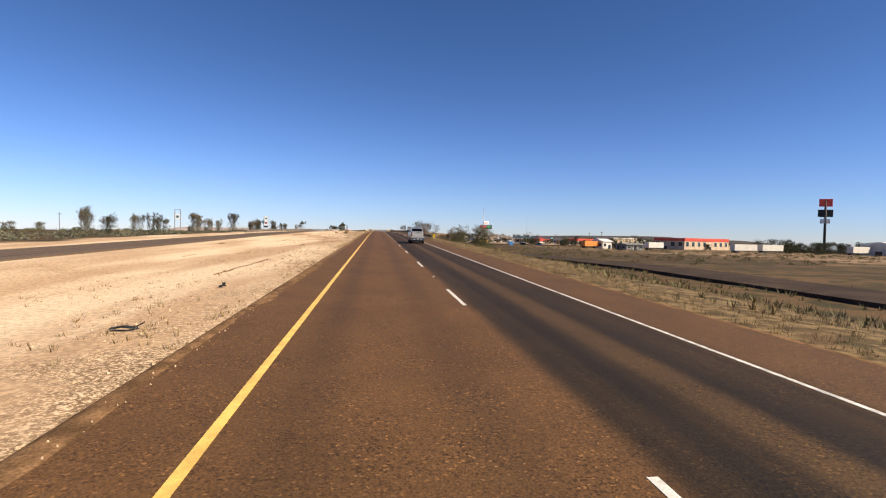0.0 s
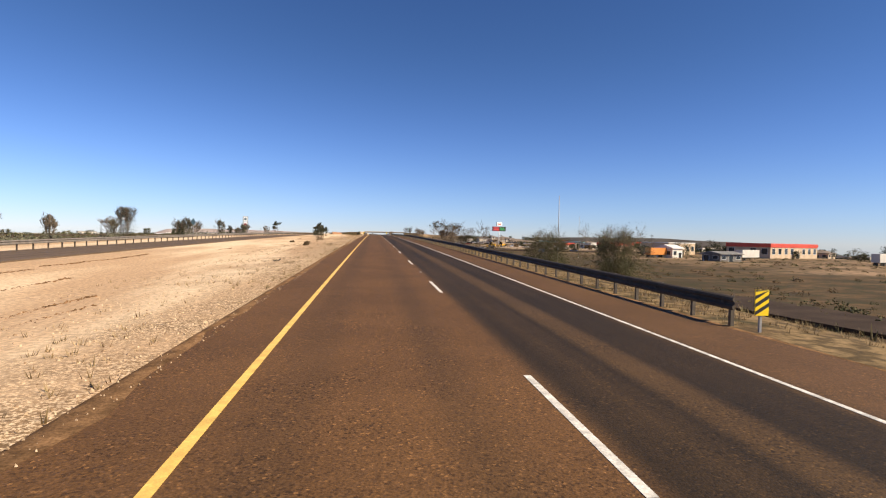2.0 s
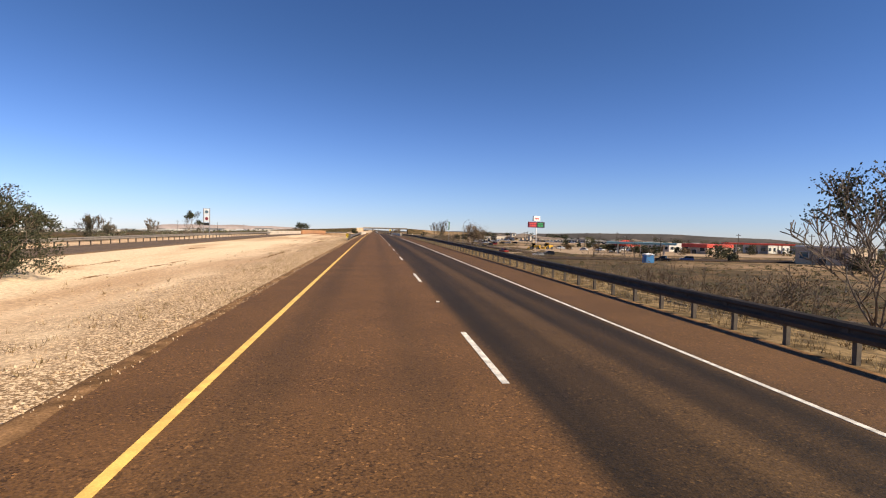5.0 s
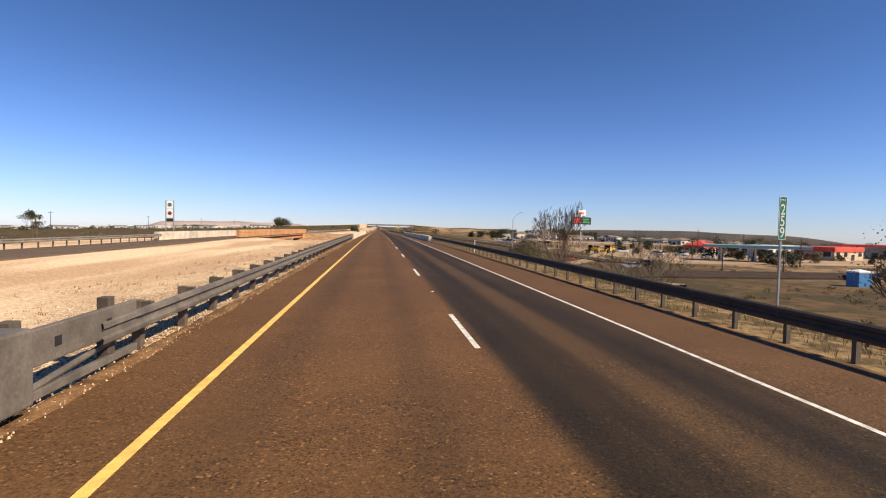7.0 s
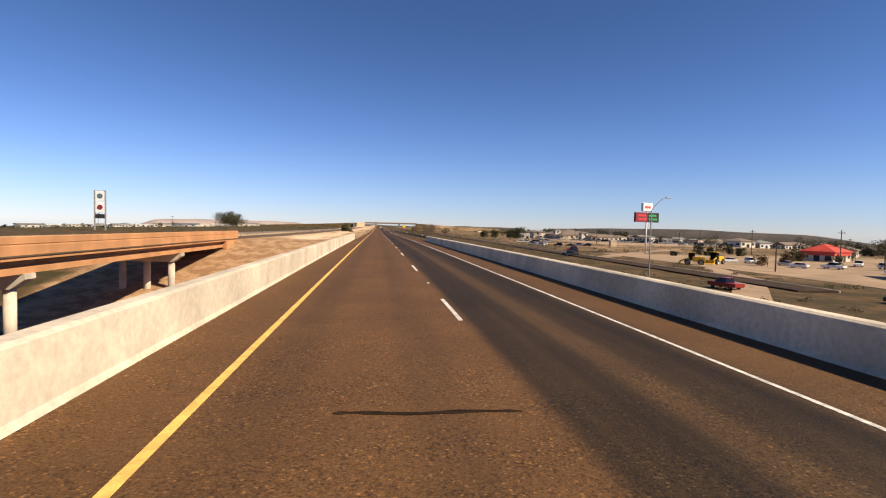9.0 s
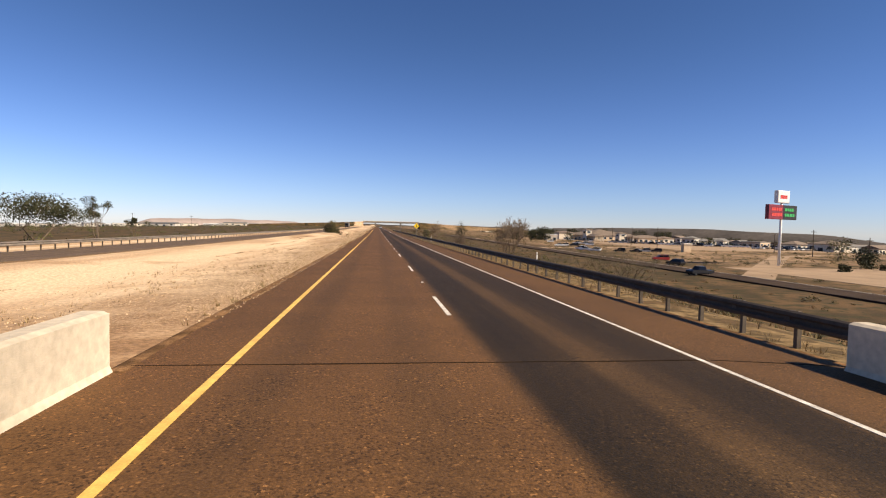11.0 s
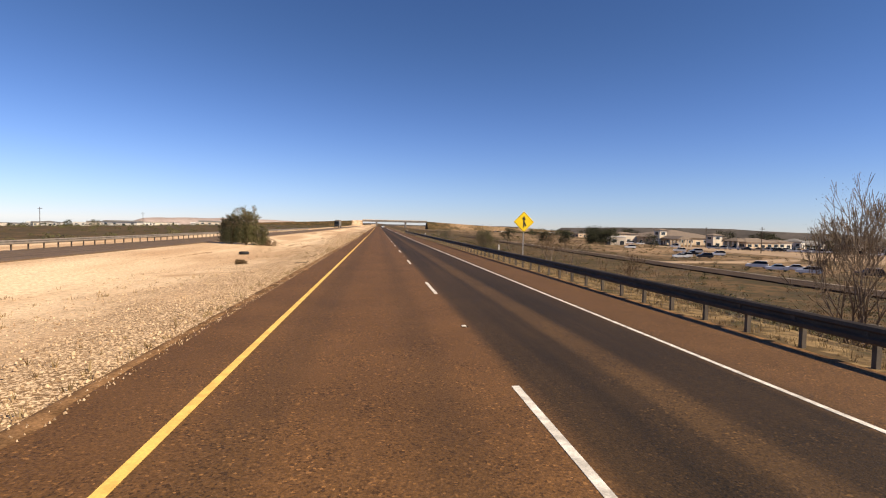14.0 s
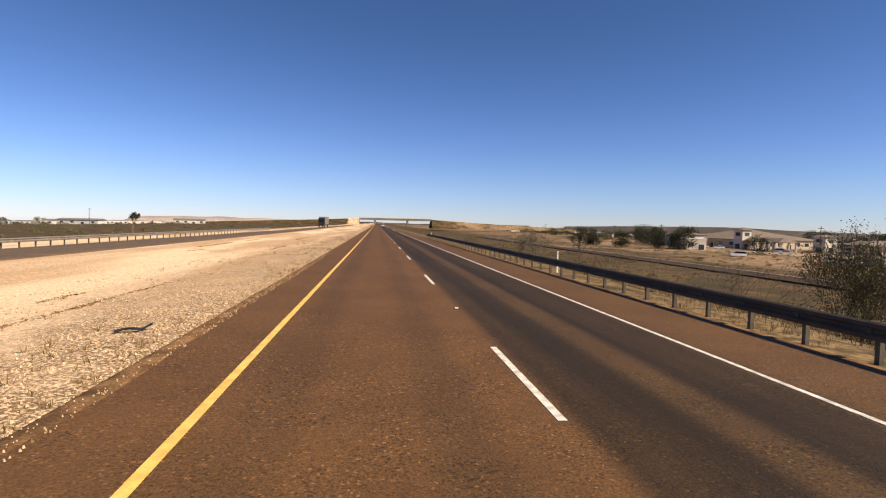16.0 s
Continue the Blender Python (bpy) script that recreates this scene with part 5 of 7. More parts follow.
def diamond_pole(x, y, top):
    gz = ground_z(x, y)
    h = top - gz
    base = thing("diamond_sign", (x, y, gz), "blue diamond-shaped sign board on a thin pole", "sign")
    part("pole", rod((0, 0, -0.3), (0, 0, h - 0.6), 0.06, None, 8), POLE_GREY, base)
    bm = bmesh.new()
    add_box(bm, -0.62, 0.62, -0.06, 0.06, -0.62, 0.62, 0.03, Matrix.Diagonal((0.62, 1, 1, 1)) @ pose(0, -0.1, h - 1.1, 0, 45, 0))
    part("board", bm, BOARD_BLUE, base)


diamond_pole(-43.0, 184.5, 6.0)


def stacked_sign(x, y, top):
    gz = ground_z(x, y)
    h = top - gz
    base = thing("pole_sign", (x, y, gz), "very tall dark pole with stacked sign boards", "sign", turn=-30)
    part("pole", rod((0, 0, -0.5), (0, 0, h - 1), 0.75, 0.6, 12), SIGN_BLACK, base, "", True)
    part("board", box(-3.2, 3.2, -0.5, 0.5, h - 4.4, h, 0.1), SIGN_RED, base, "red sign board")
    for s in (-1, 1):
        part("board", box(s * 1.9 - 1.7, s * 1.9 + 1.7, -0.5, 0.5, h - 10.4, h - 6.2, 0.1), SIGN_BLACK, base, "dark sign board")
    part("board", box(-2.4, 2.4, -0.5, 0.5, h - 14.2, h - 11.6, 0.1), SIGN_WHITE, base, "white sign board")


stacked_sign(255.0, 262.0, 27.5)


def whip_pole(x, y, top, r, label):
    gz = ground_z(x, y)
    base = thing("pole", (x, y, gz), label, "pole", "thin poles")
    part("shaft", rod((0, 0, -0.4), (0, 0, top - gz), r, r * 0.55, 8), POLE_GREY, base, "", True)
    part("foot", rod((0, 0, -0.1), (0, 0, 0.25), r * 2.0, r * 1.8, 10), CONCRETE_PALE, base)


whip_pole(30.4, 147.5, 10.5, 0.10, "slender grey steel pole on the verge")
whip_pole(70.0, 236.0, 11.0, 0.08, "slender grey steel pole on the verge")


def street_lamp(x, y, top, reach):
    gz = ground_z(x, y)
    h = top - gz
    base = thing("street_lamp", (x, y, gz), "grey street lamp with a rising curved arm", "street lamp", "street lamps")
    part("column", rod((0, 0, -0.3), (0, 0, h - 1.8), 0.10, 0.07, 8), POLE_GREY, base)
    bm = bmesh.new()
    last = Vector((0, 0, h - 1.8))
    for i in range(1, 7):
        t = i / 6
        p = Vector((reach * t, 0, h - 1.8 + 1.7 * math.sin(t * 1.5)))
        add_rod(bm, last, p, 0.05, None, 6)
        last = p
    part("arm", bm, POLE_GREY, base)
    part("head", box(reach - 0.1, reach + 0.6, -0.12, 0.12, h - 0.16, h - 0.02, 0.03), POLE_GREY, base)


street_lamp(33.5, 371.0, 9.4, 2.0)


# ---- pickup truck ----
# body silver, set dark to suit the truck's shaded flank
PAINT = material("silver_car_paint", (0.135, 0.136, 0.138), rough=0.30, metal=0.45, vary=0.06, scale=1.2, fine=30, bump=0.0)
PAINT.node_tree.nodes["Principled BSDF"].inputs["Coat Weight"].default_value = 0.6
# pale copy of the silver: sunlight on the tail is put into its colour
PAINT_SUNLIT = material("sunlit_silver_paint", (0.52, 0.50, 0.465), rough=0.34, metal=0.25, vary=0.06, scale=2, fine=30, bump=0.0)
CHROME = material("bright_bumper_metal", (0.62, 0.61, 0.59), rough=0.22, metal=0.8, vary=0.08, scale=3, fine=30, bump=0.0)
TRIM_BLACK = material("black_plastic_trim", (0.02, 0.02, 0.02), rough=0.55, vary=0.15, scale=4, fine=40, bump=0.05)
GLASS_DARK = glass("tinted_glass", (0.006, 0.0065, 0.008), 0.04)
GLASS_DARK.node_tree.nodes["Principled BSDF"].inputs["Coat Weight"].default_value = 0.0
GLASS_DARK.node_tree.nodes["Principled BSDF"].inputs["Specular IOR Level"].default_value = 0.25
LAMP_RED = glass("red_lamp_lens", (0.11, 0.006, 0.006), 0.12)
LAMP_CLEAR = glass("clear_lamp_lens", (0.55, 0.54, 0.52), 0.1)
RIM = material("machined_alloy_rim", (0.27, 0.27, 0.27), rough=0.3, metal=0.8, vary=0.1, scale=6, fine=40, bump=0.0)
GLASS_WINDOW = glass("window_glass", (0.03, 0.04, 0.05), 0.05)


def lathe(profile, n, axis_x0=0.0):
    """A ring about the x axis from (x, radius) points."""
    bm = bmesh.new()
    rows = [[bm.verts.new((axis_x0 + px, r * math.cos(2 * math.pi * i / n), r * math.sin(2 * math.pi * i / n))) for px, r in profile] for i in range(n)]
    m = len(profile)
    for i in range(n):
        for j in range(m - 1):
            bm.faces.new((rows[i][j], rows[i][j + 1], rows[(i + 1) % n][j + 1], rows[(i + 1) % n][j]))
    return bm


def wheel(parent, x, y, r, w, side, n=28, spokes=6):
    """A wheel whose outer face looks to side (-1 or 1)."""
    hub = new("wheel")
    hub.parent, hub.location = parent, (x, y, r)
    hub.rotation_euler = (0.3, 0, 0)
    s = side
    prof = [(-w / 2, r * 0.62), (-w / 2, r * 0.86), (-w * 0.40, r * 0.97), (-w * 0.2, r), (w * 0.2, r), (w * 0.40, r * 0.97), (w / 2, r * 0.86), (w / 2, r * 0.62), (w * 0.3, r * 0.60)]
    part("tyre", lathe([(px * s, pr) for px, pr in prof], n), BLACK, hub, "", True)
    rim = lathe([(0.02 * s, 0.02), (0.02 * s, r * 0.2), (0.0, r * 0.5), (w * 0.36 * s, r * 0.58), (w * 0.44 * s, r * 0.64)], n)
    for k in range(spokes):
        a = 2 * math.pi * k / spokes
        add_box(rim, w * 0.10, w * 0.40, -r * 0.08, r * 0.08, r * 0.10, r * 0.60, 0.0, pose(0, 0, 0, math.degrees(a), 0, 0) if s > 0 else pose(0, 0, 0, math.degrees(a), 0, 0) @ Matrix.Diagonal((-1, 1, 1, 1)))
    part("rim", rim, RIM, hub)
    return hub


def arc(cy, cz, r, a0, a1, n):
    return [(cy + r * math.cos(math.radians(a0 + (a1 - a0) * i / n)), cz + r * math.sin(math.radians(a0 + (a1 - a0) * i / n))) for i in range(n + 1)]


def bevelled(bm, width, segments=2):
    bmesh.ops.bevel(bm, geom=[e for e in bm.edges if e.is_manifold and e.calc_face_angle(0) > 0.35], offset=width, segments=segments, affect="EDGES", profile=0.6)
    return bm


def sheet(pts, thick, normal):
    """A thin pane through 3D points, with thickness along normal."""
    bm = bmesh.new()
    nv = Vector(normal).normalized() * thick
    a = [bm.verts.new(Vector(p) + nv) for p in pts]
    b = [bm.verts.new(Vector(p)) for p in pts]
    bm.faces.new(a)
    bm.faces.new(b[::-1])
    n = len(pts)
    for i in range(n):
        bm.faces.new((a[i], b[i], b[(i + 1) % n], a[(i + 1) % n]))
    return bm


HALF = 0.84


def flank(y, z):
    """Half the truck's width at a height, with rounded shoulders and a tapered nose."""
    w = HALF
    if z > 0.80:
        w -= 0.035 * ((z - 0.80) / 0.5) ** 2
    if z > 1.20:
        w -= 0.05 * min(1.0, (z - 1.20) / 0.11) ** 2
    if z < 0.70:
        w -= 0.05 * ((0.70 - z) / 0.4) ** 2
    for cy in (0.0, 3.70):
        d = math.hypot(y - cy, (z - 0.38) * 0.95)
        w += 0.030 * max(0.0, 1.0 - abs(d - 0.52) / 0.30) ** 1.5
    w -= 0.20 * smooth(3.95, 4.45, y) ** 2 + 0.03 * smooth(-0.9, -1.2, y)
    return w


def shaped(poly, x0, x1, dz=0.09, dy=0.22, sharp=0.6):
    """A slab with a side outline, cut fine and bent to the truck's flank; x runs from 0 to 1."""
    bm = prism(poly, x0, x1)
    ys, zs = [p[0] for p in poly], [p[1] for p in poly]
    z = min(zs) + dz
    cuts = []
    while z < max(zs):
        cuts.append(((0, 0, z), (0, 0, 1)))
        z += dz if z < 1.1 else dz * 0.45
    y = min(ys) + dy
    while y < max(ys):
        cuts.append(((0, y, 0), (0, 1, 0)))
        y += dy
    for co, no in cuts:
        bmesh.ops.bisect_plane(bm, geom=list(bm.verts) + list(bm.edges) + list(bm.faces), dist=0.0005, plane_co=co, plane_no=no)
    for v in bm.verts:
        v.co.x *= flank(v.co.y, v.co.z)
    bmesh.ops.recalc_face_normals(bm, faces=bm.faces)
    for e in bm.edges:
        e.smooth = not (e.is_manifold and e.calc_face_angle(0) > sharp)
    return bm


def pickup(x, y):
    base = thing("pickup_truck", (x, y, road_z(y)), "silver crew-cab pickup truck with a covered bed on the asphalt", "pickup truck")
    base.rotation_euler = (math.atan(0.016), 0, 0)
    base.scale = (0.91, 0.98, 1.0)
    R = 0.385
    outline = [(-1.05, 0.56), (-1.14, 0.80), (-1.13, 1.27), (-1.09, 1.31), (0.48, 1.30), (2.35, 1.24), (2.9, 1.225), (3.5, 1.19), (4.0, 1.13), (4.28, 1.03), (4.38, 0.88), (4.40, 0.58), (4.30, 0.36), (4.19, 0.34)]
    outline += arc(3.70, 0.40, 0.47, 0, 180, 16)
    outline += [(3.20, 0.31), (0.50, 0.31)]
    outline += arc(0.0, 0.40, 0.47, 0, 180, 16)
    outline += [(-0.52, 0.40)]
    body = part("body", shaped(outline, -1.0, 1.0), PAINT, base, "", True)

    def cab_half(z):
        return 0.80 - 0.13 * (z - 1.24) / 0.50

    for s in (-1, 1):
        for y0, y1 in ((1.60, 2.66), (0.62, 1.58)):
            low = 0.37
            d = shaped([(y0, low), (y1, low), (y1, 1.235), (y0, 1.255)], 0.98, 1.006)
            if s < 0:
                for v in d.verts:
                    v.co.x = -v.co.x
                bmesh.ops.recalc_face_normals(d, faces=d.faces)
            door = part("door", d, PAINT, base, "", True)
            hx = s * (flank(y0, 1.07) + 0.015)
            part("handle", box(hx - 0.02, hx + 0.02, y0 + 0.07, y0 + 0.29, 1.045, 1.11, 0.015), TRIM_BLACK, door, "black door handle")
        for cy in (0.0, 3.70):
            lip = bmesh.new()
            pts = arc(cy, 0.40, 0.475, -8, 188, 22)
            for i in range(22):
                (ya, za), (yb, zb) = pts[i], pts[i + 1]
                add_rod(lip, (s * (flank(ya, za) - 0.005), ya, za), (s * (flank(yb, zb) - 0.005), yb, zb), 0.016, None, 6)
            part("wheel_arch_trim", lip, TRIM_BLACK, base)
            part("wheel_well", box(min(s * 0.45, s * 0.74), max(s * 0.45, s * 0.74), cy - 0.47, cy + 0.47, 0.36, 0.88, 0.05), TRIM_BLACK, base)
        part("sill", box(min(s * 0.70, s * 0.81), max(s * 0.70, s * 0.81), 0.55, 3.18, 0.27, 0.33, 0.02), TRIM_BLACK, base)
    part("underbody", box(-0.70, 0.70, -0.95, 4.1, 0.24, 0.38, 0.03), TRIM_BLACK, base)
    # cab
    cab = prism([(0.48, 1.25), (0.58, 1.66), (0.66, 1.73), (0.85, 1.765), (1.5, 1.785), (1.98, 1.765), (2.14, 1.71), (2.96, 1.20)], -1.0, 1.0)
    for z in (1.3, 1.4, 1.5, 1.6, 1.68, 1.72, 1.745, 1.76):
        bmesh.ops.bisect_plane(cab, geom=list(cab.verts) + list(cab.edges) + list(cab.faces), dist=0.0005, plane_co=(0, 0, z), plane_no=(0, 0, 1))
    for v in cab.verts:
        z = v.co.z
        v.co.x *= cab_half(z) - 0.10 * max(0.0, (z - 1.69) / 0.09) ** 2
    for e in cab.edges:
        e.smooth = not (e.is_manifold and e.calc_face_angle(0) > 0.5)
    cab = part("cab", cab, PAINT, base, "", True)
    for s in (-1, 1):
        for pts in (((1.62, 1.275), (2.60, 1.265), (2.56, 1.33), (2.10, 1.66), (2.0, 1.69), (1.62, 1.70)), ((0.72, 1.285), (1.56, 1.275), (1.56, 1.70), (0.90, 1.69), (0.80, 1.66), (0.74, 1.45))):
            part("side_window", sheet([(s * (cab_half(pz) + 0.002), py, pz) for py, pz in pts], 0.007, (s, 0, 0.26)), GLASS_DARK, cab, "dark tinted side window")
        part("window_pillar", sheet([(s * (cab_half(pz) + 0.001), py, pz) for py, pz in ((1.555, 1.275), (1.625, 1.275), (1.625, 1.70), (1.555, 1.70))], 0.006, (s, 0, 0.26)), TRIM_BLACK, cab)
        mirror = part("wing_mirror", box(min(s * 0.86, s * 1.08), max(s * 0.86, s * 1.08), 2.50, 2.62, 1.22, 1.46, 0.035), TRIM_BLACK, base, "black wing mirror")
        part("mirror_arm", box(min(s * 0.76, s * 0.88), max(s * 0.76, s * 0.88), 2.53, 2.60, 1.23, 1.30, 0.01), TRIM_BLACK, mirror)
    rear = [(-0.70, 0.49, 1.30), (0.70, 0.49, 1.30), (0.625, 0.578, 1.665), (-0.625, 0.578, 1.665)]
    pane = part("rear_window", sheet(rear, 0.016, (0, -1, 0.24)), GLASS_DARK, cab, "dark tinted rear window")
    # pale rods stand in for sun catching the cab's edge round the glass
    rim_bm = bmesh.new()
    for i in range(4):
        add_rod(rim_bm, Vector(rear[i]) + Vector((0, -0.012, 0)), Vector(rear[(i + 1) % 4]) + Vector((0, -0.012, 0)), 0.027, None, 6)
    part("window_frame", rim_bm, PAINT_SUNLIT, pane, "pale rim round the rear glass, a painted highlight of the cab's edge")
    part("brake_light", box(-0.14, 0.14, 0.575, 0.63, 1.70, 1.725, 0.006), LAMP_RED, cab)
    front = [(-0.72, 2.90, 1.255), (0.72, 2.90, 1.255), (0.60, 2.20, 1.69), (-0.60, 2.20, 1.69)]
    part("windscreen", sheet(front, 0.02, (0, 0.6, 0.8)), GLASS_DARK, cab)
    # bed and tail
    part("bed_cover", box(-0.72, 0.72, -1.08, 0.47, 1.30, 1.322, 0.008), material("grey_vinyl_cover", (0.11, 0.112, 0.115), rough=0.32, vary=0.15, bump=0.1), base, "grey folded bed cover")
    # tail parts wear the paler silver in place of the sun's brightness
    gate = part("tailgate", box(-0.655, 0.655, -1.20, -1.10, 0.80, 1.305, 0.018), PAINT_SUNLIT, base, "silver tailgate coloured pale for the sun on it")
    part("gate_panel", box(-0.61, 0.61, -1.212, -1.196, 0.845, 1.06, 0.008), PAINT_SUNLIT, gate)
    part("crease", box(-0.64, 0.64, -1.222, -1.195, 1.075, 1.115, 0.012), PAINT_SUNLIT, gate)
    part("spoiler_lip", box(-0.655, 0.655, -1.235, -1.12, 1.265, 1.318, 0.014), PAINT_SUNLIT, gate)
    part("gate_handle", box(-0.11, 0.11, -1.216, -1.19, 1.215, 1.258, 0.01), TRIM_BLACK, gate, "black tailgate handle")
    for k in range(9):
        part("embossed_bar", box(-0.47 + k * 0.108, -0.395 + k * 0.108, -1.222, -1.20, 1.135, 1.185, 0.006), PAINT, gate, "dull embossed bar across the tailgate")
    for s in (-1, 1):
        for z0, z1 in ((1.10, 1.26), (0.79, 1.07)):
            lamp = part("tail_lamp", box(min(s * 0.665, s * 0.815), max(s * 0.665, s * 0.815), -1.175, -0.98, z0, z1, 0.025), LAMP_RED, base, "dark red tail lamp")
        part("reversing_lens", box(min(s * 0.675, s * 0.795), max(s * 0.675, s * 0.795), -1.172, -1.05, 1.068, 1.102, 0.006), LAMP_CLEAR, lamp)
    part("tail_panel", box(-0.80, 0.80, -1.17, -1.05, 0.665, 0.79, 0.012), PAINT_SUNLIT, base)
    bumper = part("rear_bumper", box(-0.82, 0.82, -1.30, -0.95, 0.40, 0.60, 0.035), CHROME, base, "bright metal step bumper")
    part("step_pad", box(-0.80, 0.80, -1.285, -1.10, 0.598, 0.615, 0.006), TRIM_BLACK, bumper, "black step pad along the bumper's top")
    for s in (-1, 1):
        step = box(min(s * 0.47, s * 0.828), max(s * 0.47, s * 0.828), -1.308, -1.02, 0.445, 0.575, 0.02)
        for v in step.verts:
            if abs(v.co.x) < 0.6 and v.co.z < 0.5:
                v.co.x += s * 0.07
        part("corner_step", step, TRIM_BLACK, bumper)
        part("corner_strip", box(min(s * 0.40, s * 0.80), max(s * 0.40, s * 0.80), -1.322, -1.29, 0.405, 0.437, 0.01), CHROME, bumper)
    part("plate_recess", box(-0.29, 0.29, -1.306, -1.25, 0.44, 0.59, 0.02), TRIM_BLACK, bumper)
    plate = part("number_plate", box(-0.145, 0.145, -1.316, -1.302, 0.45, 0.59, 0.004), PAINT_SUNLIT, bumper)
    for k in range(4):
        part("plate_bar", box(-0.11 + k * 0.058, -0.065 + k * 0.058, -1.319, -1.315, 0.485, 0.555), TRIM_BLACK, bumper)
    hitch = part("hitch", box(-0.04, 0.04, -1.34, -1.1, 0.33, 0.40, 0.012), TRIM_BLACK, base)
    part("hanging_chain", rod((0.10, -1.28, 0.24), (0.10, -1.26, 0.40), 0.012, None, 6), CHROME, hitch)
    part("exhaust", rod((0.45, -1.12, 0.33), (0.45, -0.6, 0.33), 0.035, None, 10), TRIM_BLACK, base)
    # nose
    part("front_bumper", box(-0.66, 0.66, 4.30, 4.46, 0.36, 0.60, 0.05), CHROME, base)
    part("grille", box(-0.5, 0.5, 4.34, 4.42, 0.62, 0.90, 0.03), TRIM_BLACK, base)
    guard = bmesh.new()
    for s in (-0.5, 0.5):
        add_rod(guard, (s, 4.55, 0.36), (s, 4.57, 1.00), 0.03, None, 8)
        add_rod(guard, (s, 4.35, 0.45), (s, 4.56, 0.45), 0.03, None, 8)
    for z in (0.5, 0.75, 0.98):
        add_rod(guard, (-0.80, 4.40, z), (-0.5, 4.56, z), 0.03, None, 8)
        add_rod(guard, (-0.5, 4.56, z), (0.5, 4.56, z), 0.03, None, 8)
        add_rod(guard, (0.5, 4.56, z), (0.80, 4.40, z), 0.03, None, 8)
    part("grille_guard", guard, TRIM_BLACK, base, "black tubular grille guard")
    for s in (-1, 1):
        part("headlamp", box(min(s * 0.45, s * 0.66), max(s * 0.45, s * 0.66), 4.22, 4.38, 0.76, 0.94, 0.03), LAMP_CLEAR, base)
    for cy in (0.0, 3.70):
        for s in (-1, 1):
            wheel(base, s * 0.72, cy, R, 0.25, s, 32, 6)
    # a short overhang behind the rear axle
    done = set()
    for ob in base.children_recursive:
        if ob.type == "MESH" and ob.parent.name.split(".")[0] != "wheel" and ob.data.name not in done:
            done.add(ob.data.name)
            for v in ob.data.vertices:
                if v.co.y < -0.52:
                    v.co.y = -0.52 + (v.co.y + 0.52) * 0.72
    return base


pickup(2.20, 45.27)


# ---- other vehicles ----
def car_kind(kind):
    """Side outline, glass outline, width, wheelbase and length of a kind of car."""
    if kind == "suv":
        return [(0.05, 0.45), (0.0, 0.95), (0.08, 1.05), (3.4, 1.02), (4.4, 0.95), (4.65, 0.75), (4.62, 0.35), (0.2, 0.32)], [(0.1, 1.0), (0.35, 1.62), (0.7, 1.70), (2.6, 1.70), (3.45, 1.0)], 1.85, (0.85, 3.75)
    if kind == "pickup":
        return [(0.05, 0.55), (0.0, 1.02), (1.75, 1.05), (4.2, 1.10), (5.2, 1.02), (5.4, 0.8), (5.35, 0.42), (0.2, 0.42)], [(1.85, 1.02), (1.95, 1.72), (2.3, 1.80), (3.3, 1.80), (4.15, 1.05)], 1.95, (1.05, 4.45)
    return [(0.05, 0.42), (0.0, 0.85), (0.15, 0.95), (3.3, 0.90), (4.3, 0.80), (4.55, 0.62), (4.5, 0.28), (0.2, 0.28)], [(0.75, 0.90), (1.35, 1.38), (2.5, 1.42), (3.35, 0.90)], 1.75, (0.8, 3.6)


CAR_BASE = {}


def parked_car(kind, paint, colour, x, y, turn, where, z=None):
    if z is None:
        on_lot = any(a < x < b and c < y < d for a, b, c, d in LOT_SPANS)
        z = LOT_TOP + 0.005 if on_lot else ground_z(x, y) + 0.02
    key = (kind, colour, where)
    if key in CAR_BASE:
        return copy_thing(CAR_BASE[key], pose(x, y, z, 0, 0, turn))
    label = f"{colour} parked {'sports utility car' if kind == 'suv' else 'pickup truck' if kind == 'pickup' else 'saloon car'} {where}"
    base = thing(kind if kind != "suv" else "car", (x, y, z), label, "pickup truck" if kind == "pickup" else "car", "cars in the town", turn=turn)
    low, top, w, axles = car_kind(kind)
    bm = prism(low, -w / 2, w / 2)
    part("body", bevelled(bm, 0.06, 2), paint, base)
    bm = prism(top, -w / 2 + 0.08, w / 2 - 0.08)
    zb, zt = min(p[1] for p in top), max(p[1] for p in top)
    for v in bm.verts:
        v.co.x *= 1 - 0.16 * (v.co.z - zb) / (zt - zb)
    part("glasshouse", bevelled(bm, 0.04, 1), GLASS_DARK, base, "dark window glass")
    ys = [p[0] for p in top if p[1] > zt - 0.1]
    part("roof", box(-w * 0.36, w * 0.36, min(ys) - 0.02, max(ys) + 0.02, zt - 0.03, zt + 0.03, 0.02), paint, base)
    for cy in axles:
        for s in (-1, 1):
            wheel(base, s * (w / 2 - 0.12), cy, 0.34, 0.22, s, 14, 5)
    CAR_BASE[key] = base
    return base


CAR_PAINTS = {
    "white": material("white_car_paint", (0.75, 0.75, 0.73), rough=0.3, vary=0.05, bump=0),
    "black": material("black_car_paint", (0.02, 0.02, 0.022), rough=0.25, vary=0.05, bump=0),
    "silver": material("grey_car_paint", (0.40, 0.40, 0.40), rough=0.3, metal=0.4, vary=0.05, bump=0),
    "red": material("red_car_paint", (0.35, 0.03, 0.025), rough=0.3, vary=0.05, bump=0),
    "blue": material("blue_car_paint", (0.05, 0.09, 0.22), rough=0.3, vary=0.05, bump=0),
    "tan": material("tan_car_paint", (0.42, 0.34, 0.24), rough=0.35, vary=0.05, bump=0),
}

